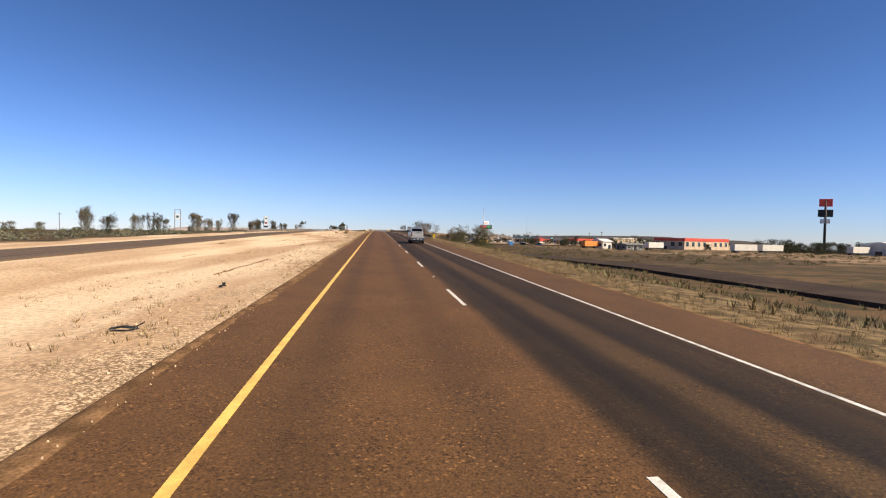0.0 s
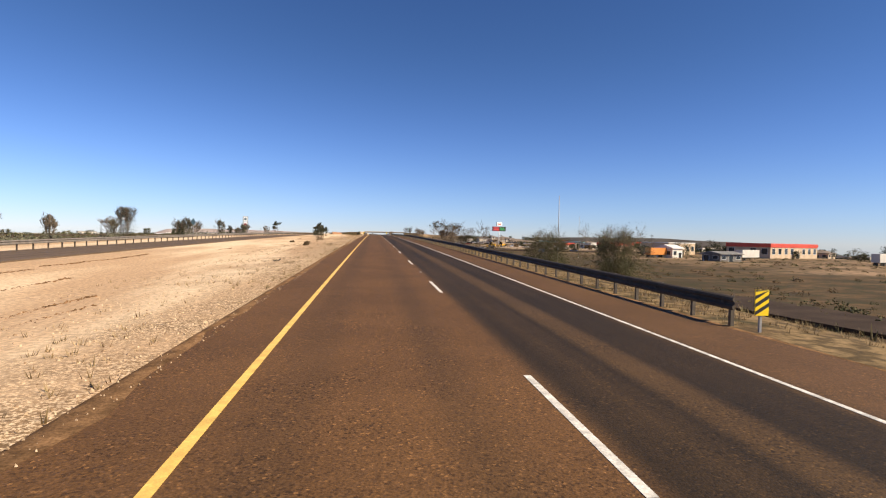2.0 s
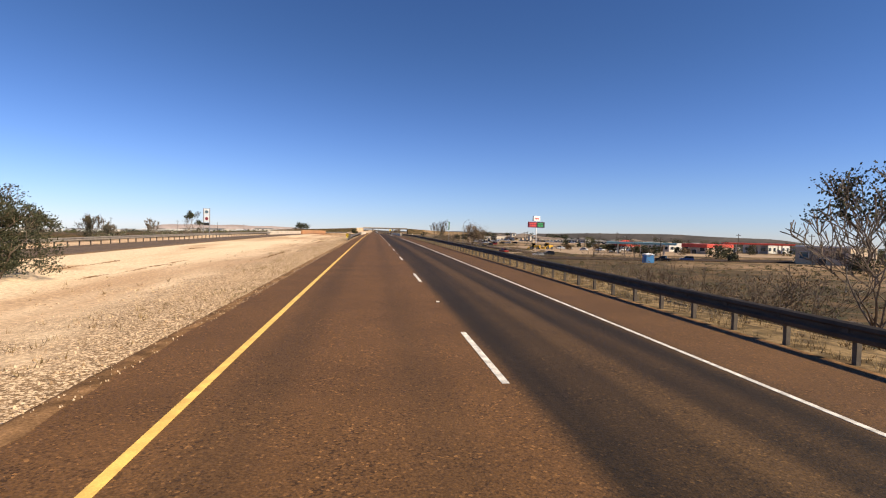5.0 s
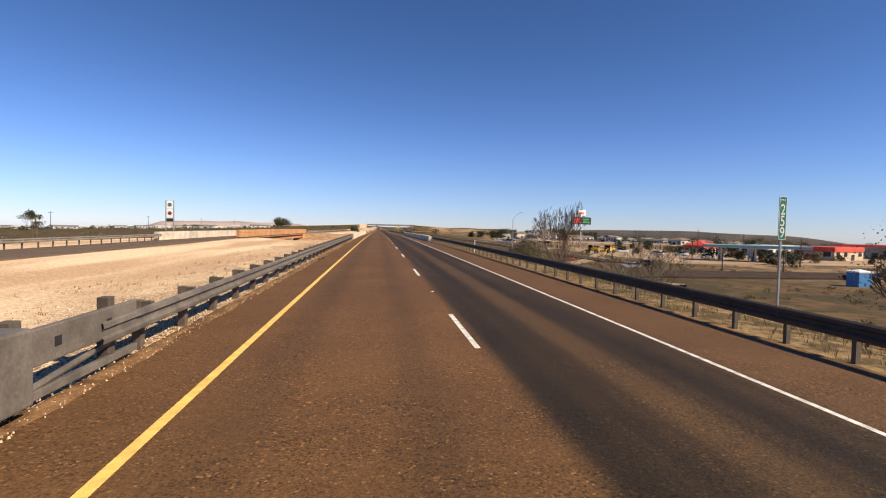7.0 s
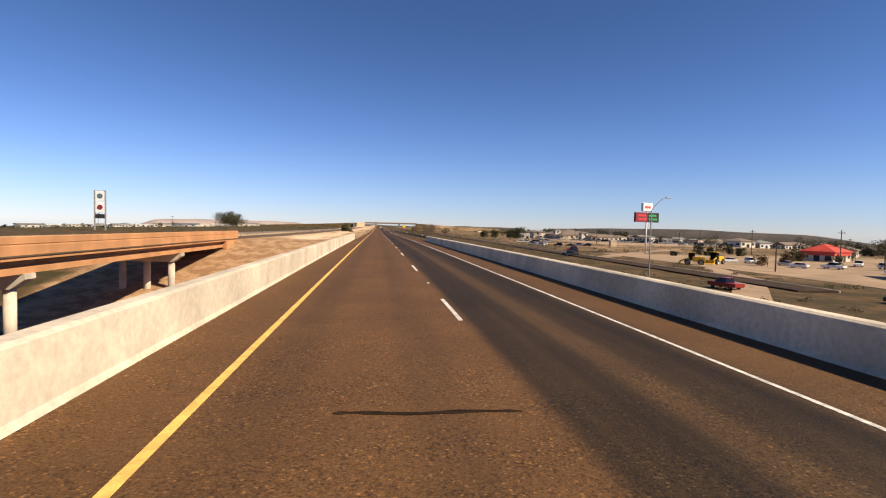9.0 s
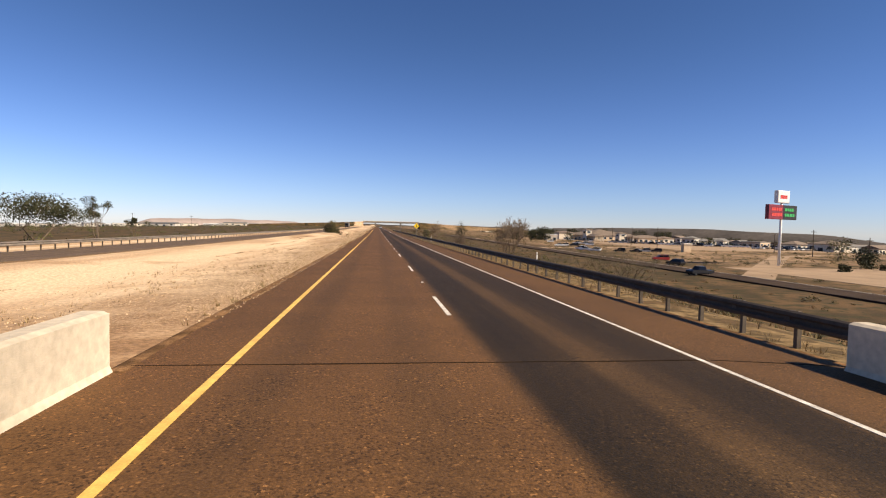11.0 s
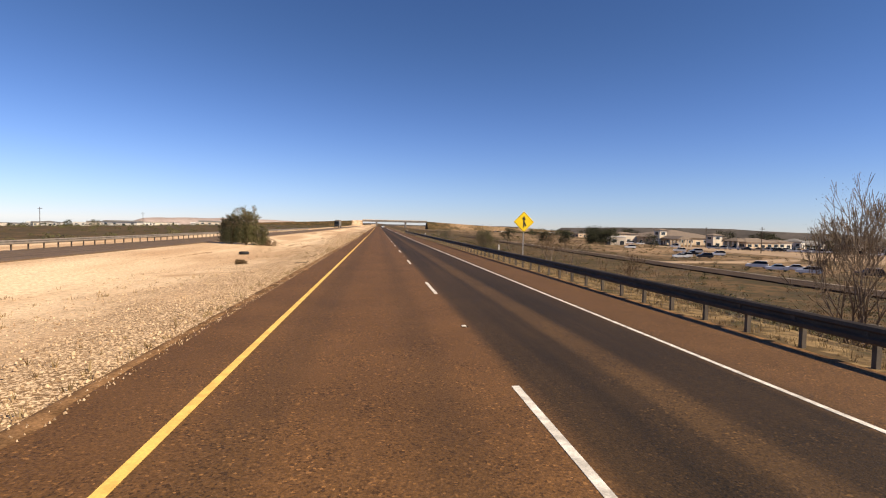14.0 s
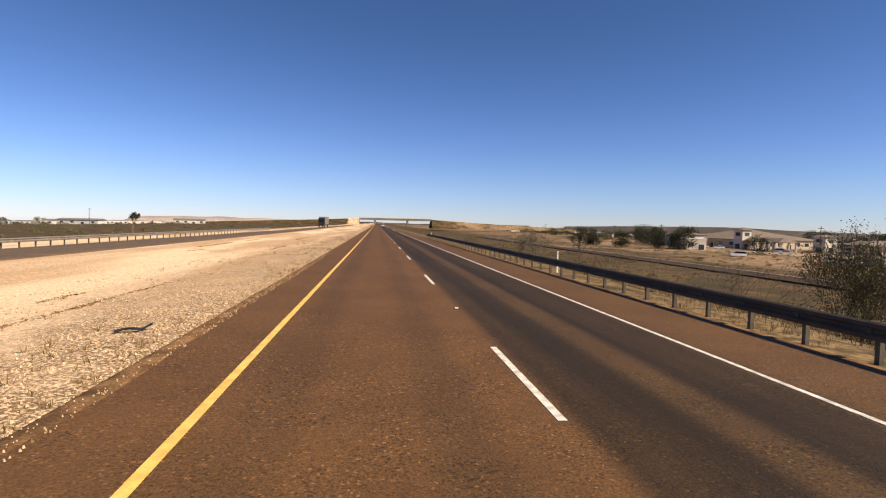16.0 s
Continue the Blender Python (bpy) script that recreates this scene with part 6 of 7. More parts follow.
# ---- the town beside the highway ----
STUCCO = material("tan_stucco", (0.56, 0.42, 0.28), rough=0.9, vary=0.15, scale=0.3, fine=6, bump=0.2, bump_scale=12)
STUCCO_PALE = material("pale_stucco", (0.66, 0.57, 0.45), rough=0.9, vary=0.12, scale=0.3, fine=6, bump=0.2, bump_scale=12)
WHITE_WALL = material("white_metal_wall", (0.62, 0.57, 0.49), rough=0.6, vary=0.10, scale=0.4, fine=4, bump=0.1, bump_scale=6)
GREY_WALL = material("grey_metal_wall", (0.18, 0.155, 0.13), rough=0.7, vary=0.15, scale=0.3, fine=4, bump=0.1, bump_scale=6)
RED_ROOF = material("red_metal_roof", (0.58, 0.07, 0.035), rough=0.55, vary=0.15, scale=0.3, fine=4, bump=0.1)
ROOF_BROWN = material("brown_shingle_roof", (0.22, 0.165, 0.12), rough=0.9, vary=0.25, scale=0.6, fine=5, bump=0.3, bump_scale=8)
ROOF_TAN = material("pale_brown_tile_roof", (0.20, 0.148, 0.105), rough=0.9, vary=0.2, scale=0.6, fine=5, bump=0.3, bump_scale=8)
ROOF_GREY = material("grey_shingle_roof", (0.20, 0.185, 0.165), rough=0.9, vary=0.25, scale=0.6, fine=5, bump=0.3, bump_scale=8)
ROOF_WHITE = material("pale_roof", (0.66, 0.63, 0.58), rough=0.7, vary=0.12, scale=0.3, fine=3, bump=0.1)
TEAL = material("teal_fascia", (0.16, 0.30, 0.33), rough=0.5, vary=0.1, scale=0.4, fine=4, bump=0.0)
ORANGE = material("orange_container_paint", (0.60, 0.22, 0.04), rough=0.6, vary=0.18, scale=0.8, fine=8, bump=0.1)
YELLOW_PAINT = material("yellow_machine_paint", (0.70, 0.38, 0.02), rough=0.5, vary=0.15, scale=1.0, fine=8, bump=0.1)
PLASTIC_BLUE = material("blue_plastic", (0.06, 0.22, 0.45), rough=0.5, vary=0.1, bump=0)
LOT = material("pale_packed_lot", (0.36, 0.255, 0.165), rough=0.95, spec=0.08, vary=0.2, scale=0.12, fine=3, bump=0.2)


def hip_roof(w, d, z, rise, over=0.5, gable=False):
    bm = bmesh.new()
    x, y = w / 2 + over, d / 2 + over
    long_y = d > w
    inset = 0.0 if gable else min(x, y)
    if long_y:
        r = [(0, -y + inset, z + rise), (0, y - inset, z + rise)]
    else:
        r = [(-x + inset, 0, z + rise), (x - inset, 0, z + rise)]
    e = [(-x, -y, z), (x, -y, z), (x, y, z), (-x, y, z)]
    lo = [bm.verts.new((a, b, c - 0.25)) for a, b, c in e]
    ev = [bm.verts.new(p) for p in e]
    rv = [bm.verts.new(p) for p in r]
    bm.faces.new(lo[::-1])
    for i in range(4):
        bm.faces.new((lo[i], lo[(i + 1) % 4], ev[(i + 1) % 4], ev[i]))
    if long_y:
        bm.faces.new((ev[0], ev[1], rv[0]))
        bm.faces.new((ev[1], ev[2], rv[1], rv[0]))
        bm.faces.new((ev[2], ev[3], rv[1]))
        bm.faces.new((ev[3], ev[0], rv[0], rv[1]))
    else:
        bm.faces.new((ev[0], ev[1], rv[1], rv[0]))
        bm.faces.new((ev[1], ev[2], rv[1]))
        bm.faces.new((ev[2], ev[3], rv[0], rv[1]))
        bm.faces.new((ev[3], ev[0], rv[0]))
    return bm


def building(name, label, x, y, w, d, h, turn, wall, roof, style="flat", rise=2.0, bays=(4, 3), storeys=1, band=None, category="building", group="", z=None):
    """w across x, d across y before the turn; windows on the faces towards -x and -y."""
    gz = (ground_z(x, y) if z is None else z) - 0.3
    base = thing(name, (x, y, gz), label, category, group, turn=turn)
    h += 0.3
    part("wall", box(-w / 2, w / 2, -d / 2, d / 2, 0, h, 0.05), wall, base)
    if style == "flat":
        rb = bmesh.new()
        add_box(rb, -w / 2 - 0.15, w / 2 + 0.15, -d / 2 - 0.15, d / 2 + 0.15, h, h + 0.5, 0.04)
        part("roof", rb, roof, base)
    else:
        part("roof", hip_roof(w, d, h + 0.1, rise, 0.6, style == "gable"), roof, base)
    if band:
        bb = bmesh.new()
        add_box(bb, -w / 2 - 0.25, w / 2 + 0.25, -d / 2 - 0.25, d / 2 + 0.25, h - 1.3, h + 0.1, 0.04)
        part("fascia", bb, band, base)
    sh = (h - 0.3) / storeys
    for st in range(storeys):
        z0 = 0.3 + st * sh + sh * 0.32
        z1 = 0.3 + st * sh + sh * 0.72
        for face, n, span in ((0, bays[0], w), (1, bays[1], d)):
            for i in range(n):
                c = -span / 2 + span * (i + 0.5) / n
                half = min(1.3, span / n * 0.28)
                door = st == 0 and i == n // 2
                zz0, zz1 = (0.3, 2.5) if door else (z0, z1)
                if face == 0:
                    fr = box(c - half - 0.1, c + half + 0.1, -d / 2 - 0.05, -d / 2 + 0.02, zz0 - 0.1, zz1 + 0.1, 0.01)
                    pn = box(c - half, c + half, -d / 2 - 0.07, -d / 2 - 0.03, zz0, zz1, 0.0)
                else:
                    fr = box(-w / 2 - 0.05, -w / 2 + 0.02, c - half - 0.1, c + half + 0.1, zz0 - 0.1, zz1 + 0.1, 0.01)
                    pn = box(-w / 2 - 0.07, -w / 2 - 0.03, c - half, c + half, zz0, zz1, 0.0)
                f = part("door" if door else "window", fr, SIGN_WHITE, base)
                part("pane", pn, GLASS_WINDOW, f)
    return base


def canopy(x, y, w, d, h, turn, fascia, label):
    gz = ground_z(x, y) - 0.2
    base = thing("station_canopy", (x, y, gz), label, "canopy", "station canopies", turn=turn)
    part("deck", box(-w / 2, w / 2, -d / 2, d / 2, h, h + 0.9, 0.04), fascia, base)
    part("soffit", box(-w / 2 + 0.1, w / 2 - 0.1, -d / 2 + 0.1, d / 2 - 0.1, h - 0.08, h - 0.003, 0.0), ROOF_WHITE, base)
    n = max(2, int(w // 9))
    for i in range(n):
        cx = -w / 2 + w * (i + 0.5) / n
        for cy in (-d * 0.25, d * 0.25):
            part("column", box(cx - 0.25, cx + 0.25, cy - 0.25, cy + 0.25, 0, h - 0.08, 0.03), WHITE_WALL, base)
        part("pump", box(cx - 0.4, cx + 0.4, -0.5, 0.5, 0.2, 2.0, 0.06), GREY_WALL, base)
    return base


def trailer(x, y, length, turn, paint, label):
    gz = ground_z(x, y)
    base = thing("box_trailer", (x, y, gz), label, "trailer", "box trailers", turn=turn)
    part("box", box(-1.3, 1.3, 0, length, 1.1, 3.9, 0.05), paint, base)
    part("chassis", box(-0.5, 0.5, 0.3, length - 0.5, 0.85, 1.1, 0.02), TRIM_BLACK, base)
    for yy in (1.2, 2.4):
        for s in (-1, 1):
            wheel(base, s * 1.05, yy, 0.5, 0.3, s, 14, 5)
    for s in (-1, 1):
        part("leg", box(s * 0.9 - 0.08, s * 0.9 + 0.08, length - 2.6, length - 2.4, 0, 0.9, 0.01), GREY_WALL, base)


# near the start: stores behind the frontage road
building("store", "long tan store with a red metal roof edge", 192, 292, 46, 20, 6.5, 25, STUCCO, RED_ROOF, "flat", 2, (8, 4), 1, RED_ROOF, "store")
building("store", "tan flat-roofed store building", 160, 330, 26, 16, 6.0, 28, STUCCO, ROOF_WHITE, "flat", 2, (5, 3), 1, None, "store")
building("warehouse", "long low white warehouse", 235, 205, 30, 14, 5.0, 30, WHITE_WALL, ROOF_WHITE, "gable", 1.4, (6, 3), 1, None, "warehouse")
for x, y, tn in ((156, 205, -78), (172, 208, -76), (206, 196, -72), (222, 188, -74)):
    trailer(x, y, 13.5, tn, WHITE_WALL, "long white box trailer parked on the lot")
building("store", "low brown-red store with a red roof edge", 225, 347, 28, 18, 5.5, 28, STUCCO, RED_ROOF, "flat", 2, (5, 4), 1, RED_ROOF, "store")
canopy(214, 437, 34, 14, 5.2, -25, RED_ROOF, "filling station canopy with a red fascia")
building("store", "white filling station shop with a pale roof", 232, 452, 26, 14, 4.6, 25, WHITE_WALL, ROOF_WHITE, "flat", 2, (5, 3), 1, None, "store")
trailer(106, 254, 12, -60, ORANGE, "orange freight container on a trailer")
building("shed", "small white shed with a gable roof", 120, 262, 8, 7, 4.0, 30, WHITE_WALL, ROOF_WHITE, "gable", 1.4, (2, 2), 1, None, "shed")
building("shed", "low dark grey open-sided store shed", 118, 226, 11, 7, 2.6, 18, GREY_WALL, ROOF_GREY, "gable", 0.8, (3, 2), 1, None, "shed")
trailer(132, 236, 12, -65, WHITE_WALL, "long white box trailer parked on the lot")
# round the crossing
building("restaurant", "white restaurant with a bright red mansard roof", 152, 470, 13, 10, 3.4, 25, STUCCO_PALE, RED_ROOF, "hip", 2.4, (4, 3), 1, RED_ROOF, "restaurant")
building("store", "low white filling station shop", 176, 452, 34, 12, 4.2, 22, WHITE_WALL, ROOF_WHITE, "flat", 2, (7, 3), 1, None, "store")
canopy(122, 396, 30, 12, 4.8, -28, TEAL, "filling station canopy with a teal fascia")
building("store", "brown store with a red roof edge", 172, 420, 22, 14, 4.6, 22, STUCCO, RED_ROOF, "flat", 2, (4, 3), 1, RED_ROOF, "store")


def toilet_cabin(x, y):
    base = thing("toilet_cabin", (x, y, ground_z(x, y)), "blue plastic portable cabin with a white roof", "cabin")
    part("cabin", box(-1.3, 1.3, -1.3, 1.3, 0, 2.7, 0.06), PLASTIC_BLUE, base)
    part("roof", hip_roof(2.6, 2.6, 2.75, 0.4, 0.1), SIGN_WHITE, base)
    part("door", box(-1.36, -1.29, -0.6, 0.6, 0.1, 2.3, 0.02), PLASTIC_BLUE, base)


toilet_cabin(84, 320)


def loader(x, y, turn):
    base = thing("loader", (x, y, ground_z(x, y)), "yellow wheel loader parked on the lot", "construction machine", turn=turn)
    part("body", box(-1.2, 1.2, 0, 3.2, 0.9, 2.3, 0.1), YELLOW_PAINT, base)
    part("cab", box(-0.9, 0.9, 2.6, 4.2, 1.2, 3.4, 0.1), GLASS_DARK, base)
    part("cab_roof", box(-1.0, 1.0, 2.5, 4.3, 3.4, 3.55, 0.04), YELLOW_PAINT, base)
    for s in (-1, 1):
        part("arm", rod((s * 0.8, 4.0, 1.9), (s * 0.8, 6.4, 0.9), 0.16), YELLOW_PAINT, base)
        for yy in (1.0, 4.4):
            wheel(base, s * 1.25, yy, 0.8, 0.5, s, 16, 5)
    part("bucket", prism([(6.2, 0.15), (7.4, 0.2), (6.6, 0.5), (6.3, 1.3), (6.1, 1.2)], -1.5, 1.5), YELLOW_PAINT, base)


loader(88, 441, 60)
loader(96, 446, 120)
# the inn and its wings
building("inn", "long brown stucco inn with a pale brown hip roof", 183, 800, 42, 44, 4.2, 8, STUCCO, ROOF_TAN, "hip", 4.8, (8, 7), 1, None, "inn")
building("inn_tower", "pale square lantern tower on the inn's roof", 163, 776, 5, 5, 8.6, 8, STUCCO_PALE, ROOF_BROWN, "hip", 0.6, (1, 1), 2, None, "tower")
building("inn_tower", "pale square entrance tower with a dark window", 176.5, 746, 6, 5, 6.4, 10, STUCCO_PALE, ROOF_BROWN, "hip", 0.8, (1, 1), 2, None, "tower")
building("inn", "low brown wing with a pale brown hip roof", 188, 733, 22, 14, 3.4, 12, STUCCO, ROOF_TAN, "hip", 2.0, (5, 3), 1, None, "inn")
building("inn", "low cream end block of the inn", 203, 735, 9, 12, 3.6, 12, STUCCO_PALE, ROOF_TAN, "hip", 1.2, (2, 2), 1, None, "inn")
building("inn", "cream flat-fronted wing of the inn", 155, 808, 15, 14, 5.6, 8, STUCCO_PALE, ROOF_TAN, "hip", 1.2, (1, 1), 1, None, "inn")
building("shed", "pale outbuilding with a flat roof", 128, 760, 8, 10, 4.2, -10, STUCCO_PALE, ROOF_WHITE, "flat", 1, (2, 2), 1, None, "shed")


def porch(x, y, w, turn):
    gz = ground_z(x, y) - 0.1
    base = thing("porch", (x, y, gz), "wide tan entrance porch on columns", "porch", turn=turn)
    part("roof", hip_roof(7, w, 4.0, 1.6, 0.4), ROOF_TAN, base)
    n = max(4, round(w / 4.5))
    for i in range(n):
        cy = -w / 2 + 0.4 + (w - 0.8) * i / (n - 1)
        for cx in (-3.0, 3.0):
            part("column", box(cx - 0.3, cx + 0.3, cy - 0.3, cy + 0.3, 0, 3.8, 0.03), STUCCO_PALE, base)


porch(163, 762, 36, -12)
porch(178, 731, 9, 12)


def monument(x, y):
    base = thing("monument_sign", (x, y, ground_z(x, y)), "low tan stone sign pillar by the drive", "sign")
    part("pillar", box(-1.7, 1.7, -1.1, 1.1, -0.2, 3.3, 0.06), STUCCO, base)
    part("cap", box(-2.0, 2.0, -1.4, 1.4, 3.3, 3.8, 0.04), STUCCO_PALE, base)


monument(131.5, 591.5)

rng_c = random.Random(77)
kinds = ("saloon", "suv", "pickup")
paints = ("white", "white", "white", "black", "silver", "white", "tan", "black", "silver")
for i in range(42):
    c = rng_c.choice(paints)
    row, k = divmod(i, 14)
    parked_car(rng_c.choice(kinds), CAR_PAINTS[c], c, 158 + row * 13 + k * 3.1 + rng_c.uniform(-0.4, 0.4), 716 - row * 7 - k * 3.4 + rng_c.uniform(-1, 1), rng_c.uniform(-8, 8) + 48, "in the inn's car park")
for i in range(16):
    c = rng_c.choice(paints)
    parked_car(rng_c.choice(kinds), CAR_PAINTS[c], c, 205 + (i % 8) * 4.0 + rng_c.uniform(-0.6, 0.6), 640 - (i // 8) * 17 + (i % 8) * 1.5, 20 + rng_c.uniform(-6, 6), "in the inn's car park")
for i in range(14):
    c = rng_c.choice(paints)
    parked_car(rng_c.choice(kinds), CAR_PAINTS[c], c, 118 + rng_c.uniform(-14, 40), 405 + i * 5 + rng_c.uniform(-3, 3), rng_c.uniform(0, 180), "by the filling station")
for x, y, k, c, tn in ((63, 359.5, "saloon", "silver", 95), (54, 381, "pickup", "red", 12), (70, 367, "suv", "black", 80), (66, 478, "pickup", "black", 100), (110, 336, "suv", "blue", 60), (98, 330, "pickup", "black", 40), (148, 778, "suv", "white", 70), (150, 770, "saloon", "white", 75), (152, 738, "suv", "silver", 60), (146, 727, "saloon", "white", 62)):
    parked_car(k, CAR_PAINTS[c], c, x, y, tn, "on the frontage lot")
for x, y, k, c, tn in ((84, 524, "suv", "red", 75), (75.5, 503, "suv", "black", 20), (88, 596, "suv", "white", 50), (86.5, 588, "saloon", "white", 55), (88, 581, "suv", "white", 48),
                       (92.5, 590, "saloon", "white", 52), (96, 575.5, "suv", "black", 60), (102, 574, "saloon", "black", 58), (108, 578, "suv", "silver", 62), (114, 580, "suv", "black", 60),
                       (119, 679, "suv", "white", 65), (123, 675, "saloon", "white", 62), (120, 669.5, "suv", "silver", 70), (92, 634, "saloon", "white", 75), (97, 640, "suv", "white", 70),
                       (100, 634, "suv", "black", 66), (114, 648, "suv", "white", 64), (109, 655, "saloon", "black", 60), (112, 706, "suv", "white", 72)):
    parked_car(k, CAR_PAINTS[c], c, x, y, tn, "on the dirt before the inn")

walls = (STUCCO, STUCCO_PALE, WHITE_WALL, STUCCO_PALE, GREY_WALL)
roofs = (ROOF_BROWN, ROOF_GREY, ROOF_TAN, ROOF_BROWN, ROOF_GREY)
rng_h = random.Random(31)
wall_words = {STUCCO.name: "tan", STUCCO_PALE.name: "cream", WHITE_WALL.name: "white", GREY_WALL.name: "grey"}
for i in range(84):
    x, y = 175 + rng_h.uniform(0, 1) ** 0.8 * 380, rng_h.uniform(300, 1400)
    if x < 260 and (y < 500 or 600 < y < 840):
        continue
    wl = rng_h.choice(walls)
    building("house", f"distant {wall_words[wl.name]} single-storey house with a hip roof", x, y, rng_h.uniform(10, 20), rng_h.uniform(9, 15), rng_h.uniform(2.8, 4.2), rng_h.uniform(5, 42), wl, rng_h.choice(roofs), rng_h.choice(("hip", "gable", "hip", "flat")), 1.9, (3, 3), 1, None, "house", "distant houses")
for i in range(46):
    x, y = 236 + rng_h.uniform(0, 1) * 190, rng_h.uniform(470, 980)
    wl = rng_h.choice(walls)
    building("house", f"distant {wall_words[wl.name]} single-storey house with a hip roof", x, y, rng_h.uniform(10, 18), rng_h.uniform(9, 14), rng_h.uniform(3.0, 4.4), rng_h.uniform(5, 42), wl, rng_h.choice(roofs), rng_h.choice(("hip", "gable", "flat")), 1.9, (3, 3), 1, None, "house", "distant houses")
for i in range(84):
    x, y = (-260 - rng_h.uniform(0, 1) * 520, rng_h.uniform(420, 1900)) if i < 30 else (-190 - rng_h.uniform(0, 1) * 640, rng_h.uniform(1050, 2000))
    wl = rng_h.choice((WHITE_WALL, STUCCO_PALE, WHITE_WALL))
    building("warehouse", f"distant {wall_words[wl.name]} low building across the plain", x, y, rng_h.uniform(14, 34), rng_h.uniform(10, 20), rng_h.uniform(3.0, 4.2), rng_h.uniform(-5, 40), wl, rng_h.choice((ROOF_WHITE, ROOF_GREY)), rng_h.choice(("gable", "flat")), 1.3, (4, 3), 1, None, "building", "distant buildings")


def utility_pole(x, y, h):
    base = thing("utility_pole", (x, y, ground_z(x, y)), "dark wooden utility pole with a crossarm", "utility pole", "utility poles")
    part("pole", rod((0, 0, -0.5), (0, 0, h), 0.17, 0.12, 8), POST_WOOD, base)
    part("crossarm", box(-1.2, 1.2, -0.06, 0.06, h - 0.9, h - 0.7, 0.01), POST_WOOD, base)
    for s in (-1.0, 0.0, 1.0):
        part("insulator", rod((s, 0, h - 0.7), (s, 0, h - 0.48), 0.06, 0.04, 6), SIGN_WHITE, base)


for i in range(12):
    utility_pole(150 + 18 * math.sin(i * 2.1), 330 + i * 58, 10.5)
for x, y, h in ((80, 352, 5.0), (88, 344, 4.6), (96, 352, 6.0), (118, 372, 8.0), (104, 402, 7.0), (92, 420, 6.5), (132, 430, 8.5), (160, 452, 9.0), (146, 520, 8.0), (168, 585, 9.0)):
    utility_pole(x, y, h)
for i in range(6):
    utility_pole(-175, 300 + i * 120, 10)


def lorry(x, y, turn):
    base = thing("lorry", (x, y, road_z(y)), "dark articulated lorry on the opposite carriageway", "lorry", turn=turn)
    part("trailer", box(-1.3, 1.3, -13.5, 0, 1.1, 4.1, 0.05), GREY_WALL, base)
    part("tractor", box(-1.2, 1.2, 0.6, 3.2, 0.7, 3.6, 0.15), CAR_PAINTS["black"], base)
    part("windscreen", box(-1.0, 1.0, 3.18, 3.24, 2.1, 3.0, 0.02), GLASS_DARK, base)
    for yy in (-12.5, -11.2, 0.6, 2.4):
        for s in (-1, 1):
            wheel(base, s * 1.0, yy, 0.5, 0.3, s, 14, 5)


lorry(-23.4, 770.0, 180)
parked_car("suv", CAR_PAINTS["white"], "white", 1.7, 860.0, 0, "on the highway far ahead", road_z(860.0) + 0.01)

# ---- frontage road, street, lots ----
strip("frontage_road", 24.5, 31.5, stations(-100, 300, 10), ASPHALT_GREY, "grey-brown frontage road beside the highway", "road", 0.28, 0.6, right_z)
strip("frontage_road_beyond", 63.0, 70.0, stations(380, 900, 20), ASPHALT_GREY, "grey-brown frontage road beside the inn", "road", 0.28, 0.6, right_z)
strip("frontage_kerb", 70.1, 70.35, stations(380, 900, 20), CONCRETE_PALE, "pale concrete kerb strip along the frontage road", "kerb", 0.31, 0.6, right_z)
street = box(-160, 200, STREET_Y - 8, STREET_Y + 8, STREET_Z - 0.2, STREET_Z + 0.30, 0.0)
tagged(part("street", street, ASPHALT_GREY), "grey street that passes under the bridges", "road", kind="structure")
for (lx0, lx1, ly0, ly1), words in zip(LOT_SPANS, ("pale packed lot of the filling station", "pale packed car park of the inn")):
    tagged(part("lot", box(lx0, lx1, ly0, ly1, -4.5, LOT_TOP, 0.0), LOT), words, "pavement", kind="structure")


def drive(points, width, label, lift=0.05):
    """A pale gravel drive through corner points, laid on the ground."""
    verts, faces = [], []
    for (ax, ay), (bx, by) in zip(points, points[1:]):
        run = math.hypot(bx - ax, by - ay)
        nx, ny = -(by - ay) / run * width / 2, (bx - ax) / run * width / 2
        steps = max(2, int(run / 4))
        first = len(verts)
        for i in range(steps + 1):
            x, y = ax + (bx - ax) * i / steps, ay + (by - ay) * i / steps
            z = max(ground_z(x + nx, y + ny), ground_z(x - nx, y - ny), ground_z(x, y)) + lift
            verts += [(x + nx, y + ny, z), (x - nx, y - ny, z), (x - nx, y - ny, z - 0.5), (x + nx, y + ny, z - 0.5)]
        for i in range(steps):
            for j in range(4):
                c, d = first + i * 4 + j, first + i * 4 + (j + 1) % 4
                faces.append((c, d, d + 4, c + 4))
    tagged(link("drive", verts, faces, LOT), label, "driveway", kind="structure")


drive(((70, 612), (100, 618), (140, 640)), 7.0, "pale gravel drive from the frontage road to the inn")
drive(((70, 770), (110, 742), (150, 745)), 6.0, "pale gravel drive past the inn's porch")
drive(((70, 470), (96, 500), (150, 560), (230, 600)), 6.0, "pale dirt track across the dry field")
drive(((47, 316), (42.0, 330), (38.6, 352), (38.0, 376)), 4.2, "pale concrete lane below the highway's bank", 0.36)
drive(((34, 352), (70, 400), (86, 440)), 5.0, "pale dirt track beside the filling station")

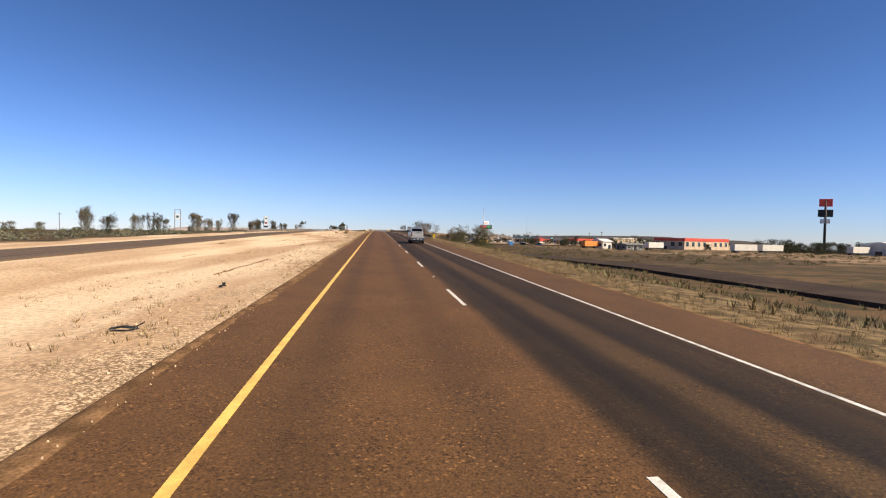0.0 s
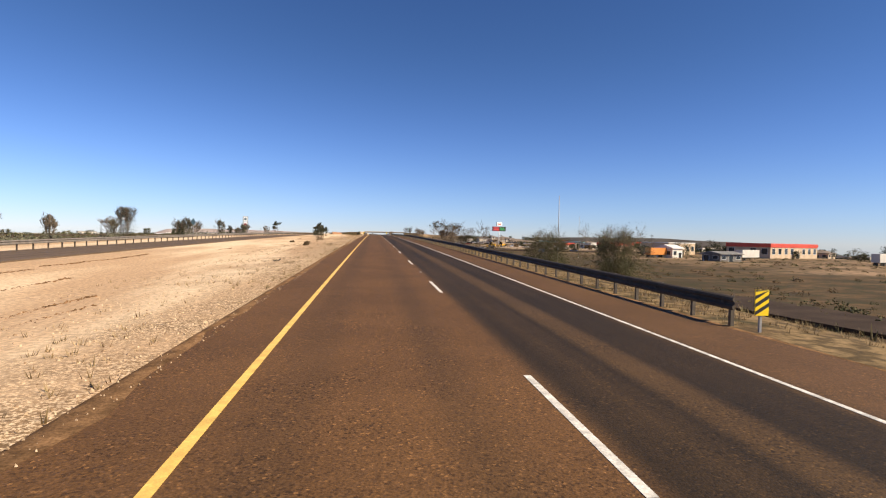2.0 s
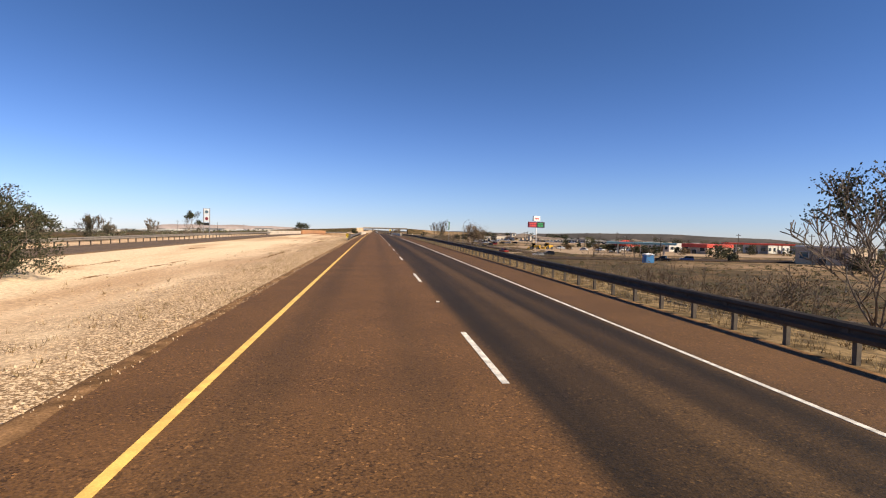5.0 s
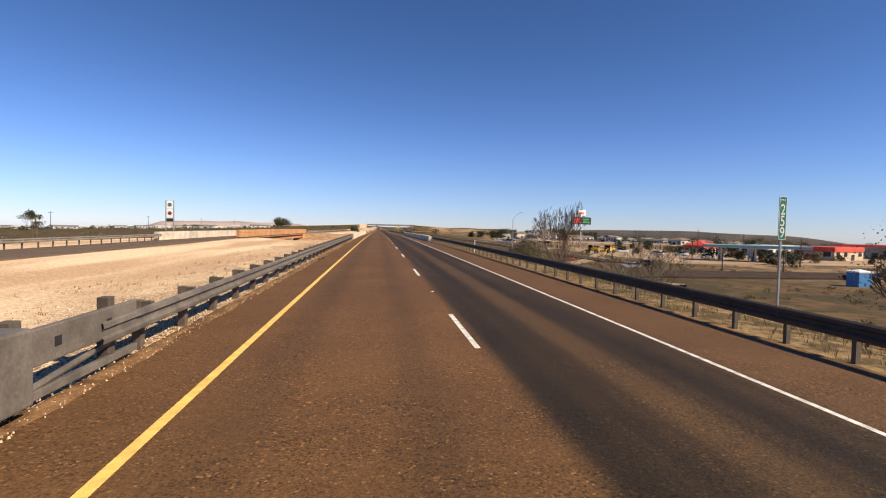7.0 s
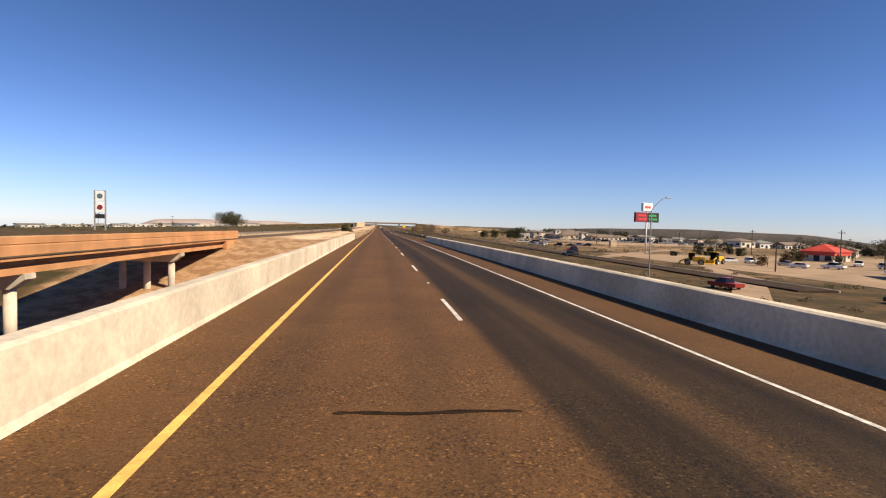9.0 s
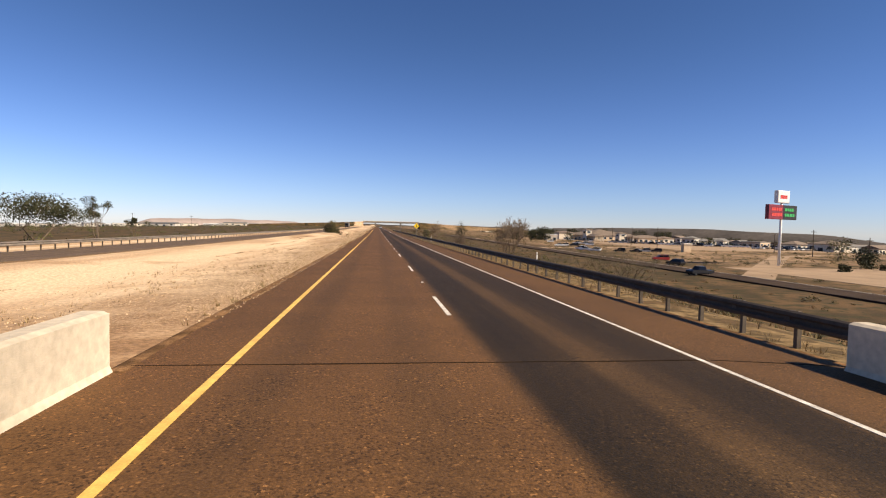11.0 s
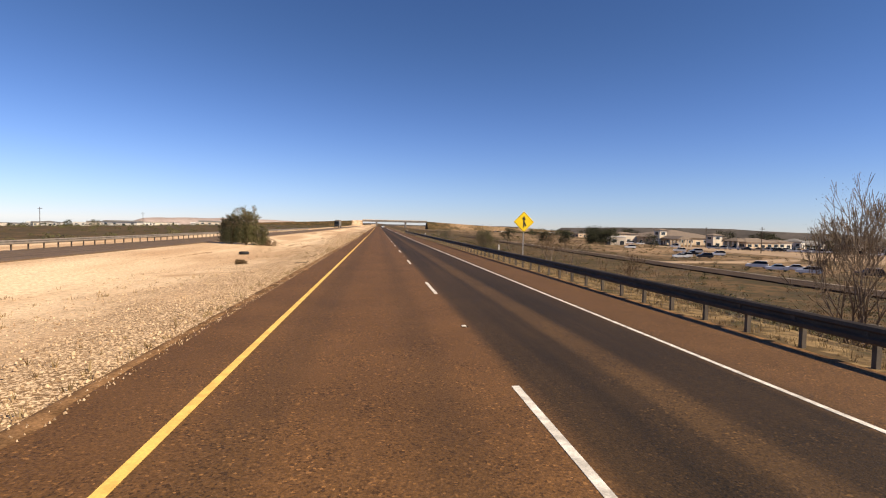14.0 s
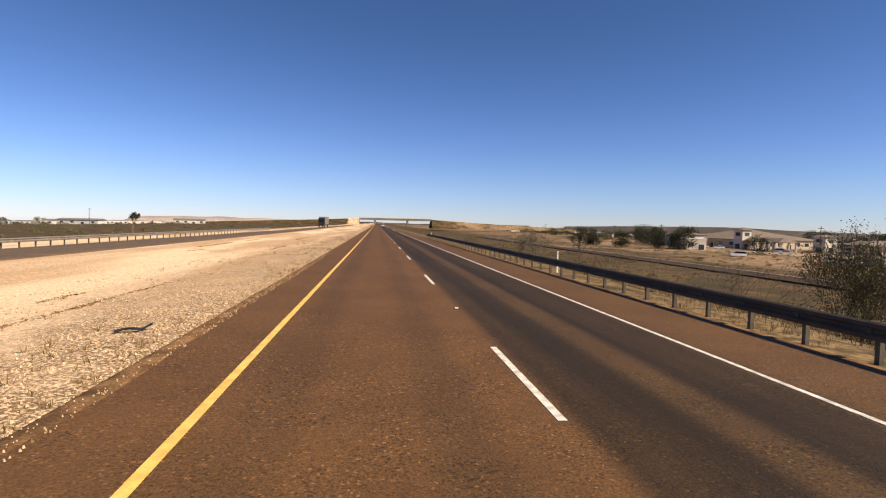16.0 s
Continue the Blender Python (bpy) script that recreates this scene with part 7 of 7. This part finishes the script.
# ---- far overpass and hills ----
def overpass(y):
    z = road_z(y)
    base = thing("overpass", (20, y, z), "distant grey concrete overpass across the highway", "overpass")
    part("deck", box(-42, 42, -6, 6, 5.4, 7.4, 0.1), CONCRETE_DARK, base)
    part("railing", box(-42, 42, -6.3, -6.0, 7.4, 8.3, 0.05), CONCRETE_PALE, base)
    for x in (-24, 14):
        part("pier", box(x - 1, x + 1, -5, 5, -1, 5.5, 0.1), CONCRETE_DARK, base)
    for s in (-1, 1):
        bm = bmesh.new()
        ends = []
        for d, h, spread in ((42, 7.2, 16), (90, 4.6, 14), (190, 0.4, 10), (240, -2.0, 8)):
            ends.append([bm.verts.new((s * d, yy, hh)) for yy, hh in ((-6 - spread, -3), (-6, h), (6, h), (6 + spread, -3))])
        for p0, p1 in zip(ends, ends[1:]):
            for k in range(3):
                bm.faces.new((p0[k], p0[k + 1], p1[k + 1], p1[k]))
        bm.faces.new(ends[0])
        bmesh.ops.recalc_face_normals(bm, faces=bm.faces)
        part("ramp", bm, EARTH, base, "dry earth ramp")


CONCRETE_DARK = material("shaded_grey_concrete", (0.24, 0.21, 0.18), rough=0.9, vary=0.2, scale=0.4, fine=5, bump=0.1)
overpass(1180)


def ridge(name, label, x0, y0, x1, y1, width, heights, mat, seed):
    """A long low hill from (x0, y0) to (x1, y1)."""
    n, m = 60, 12
    a, b = Vector((x0, y0, 0)), Vector((x1, y1, 0))
    d = (b - a).normalized()
    side = Vector((-d.y, d.x, 0))
    verts = []
    for i in range(n + 1):
        t = i / n
        h = float(np.interp(t, np.linspace(0, 1, len(heights)), heights))
        for j in range(m + 1):
            s = j / m * 2 - 1
            p = a + (b - a) * t + side * s * width
            k = max(0.0, 1 - abs(s)) ** 0.5
            verts.append((p.x, p.y, -260 + k * (h + 260) * (1 + 0.02 * noise.noise((t * 9, s * 2, seed)))))
    faces = [(i * (m + 1) + j, i * (m + 1) + j + 1, (i + 1) * (m + 1) + j + 1, (i + 1) * (m + 1) + j) for i in range(n) for j in range(m)]
    tagged(link(name, verts, faces, mat, None, True), label, "hill", kind="structure")


HILL = material("scrub_hill", (0.072, 0.058, 0.047), rough=0.95, vary=0.3, scale=0.01, fine=0.08, bump=0.0)
MESA = material("pale_mesa", (0.36, 0.285, 0.25), rough=0.95, vary=0.2, scale=0.006, fine=0.05, bump=0.0)
ridge("backdrop_ridge", "long dark scrub-covered ridge on the horizon", 900, 3000, 2900, 700, 350, (8, 16, 18, 2, -48, -95, -125, -150, -170), HILL, 2.0)
ridge("backdrop_mesa", "pale flat-topped mesa on the horizon", -1500, 3600, -420, 4300, 260, (-60, 10, 19, 18, 20, 16, 12, -30), MESA, 5.0)
ridge("backdrop_plain", "low brown rise along the horizon", -400, 3900, 900, 3600, 260, (2, 8, 4, 10, 8), HILL, 7.0)
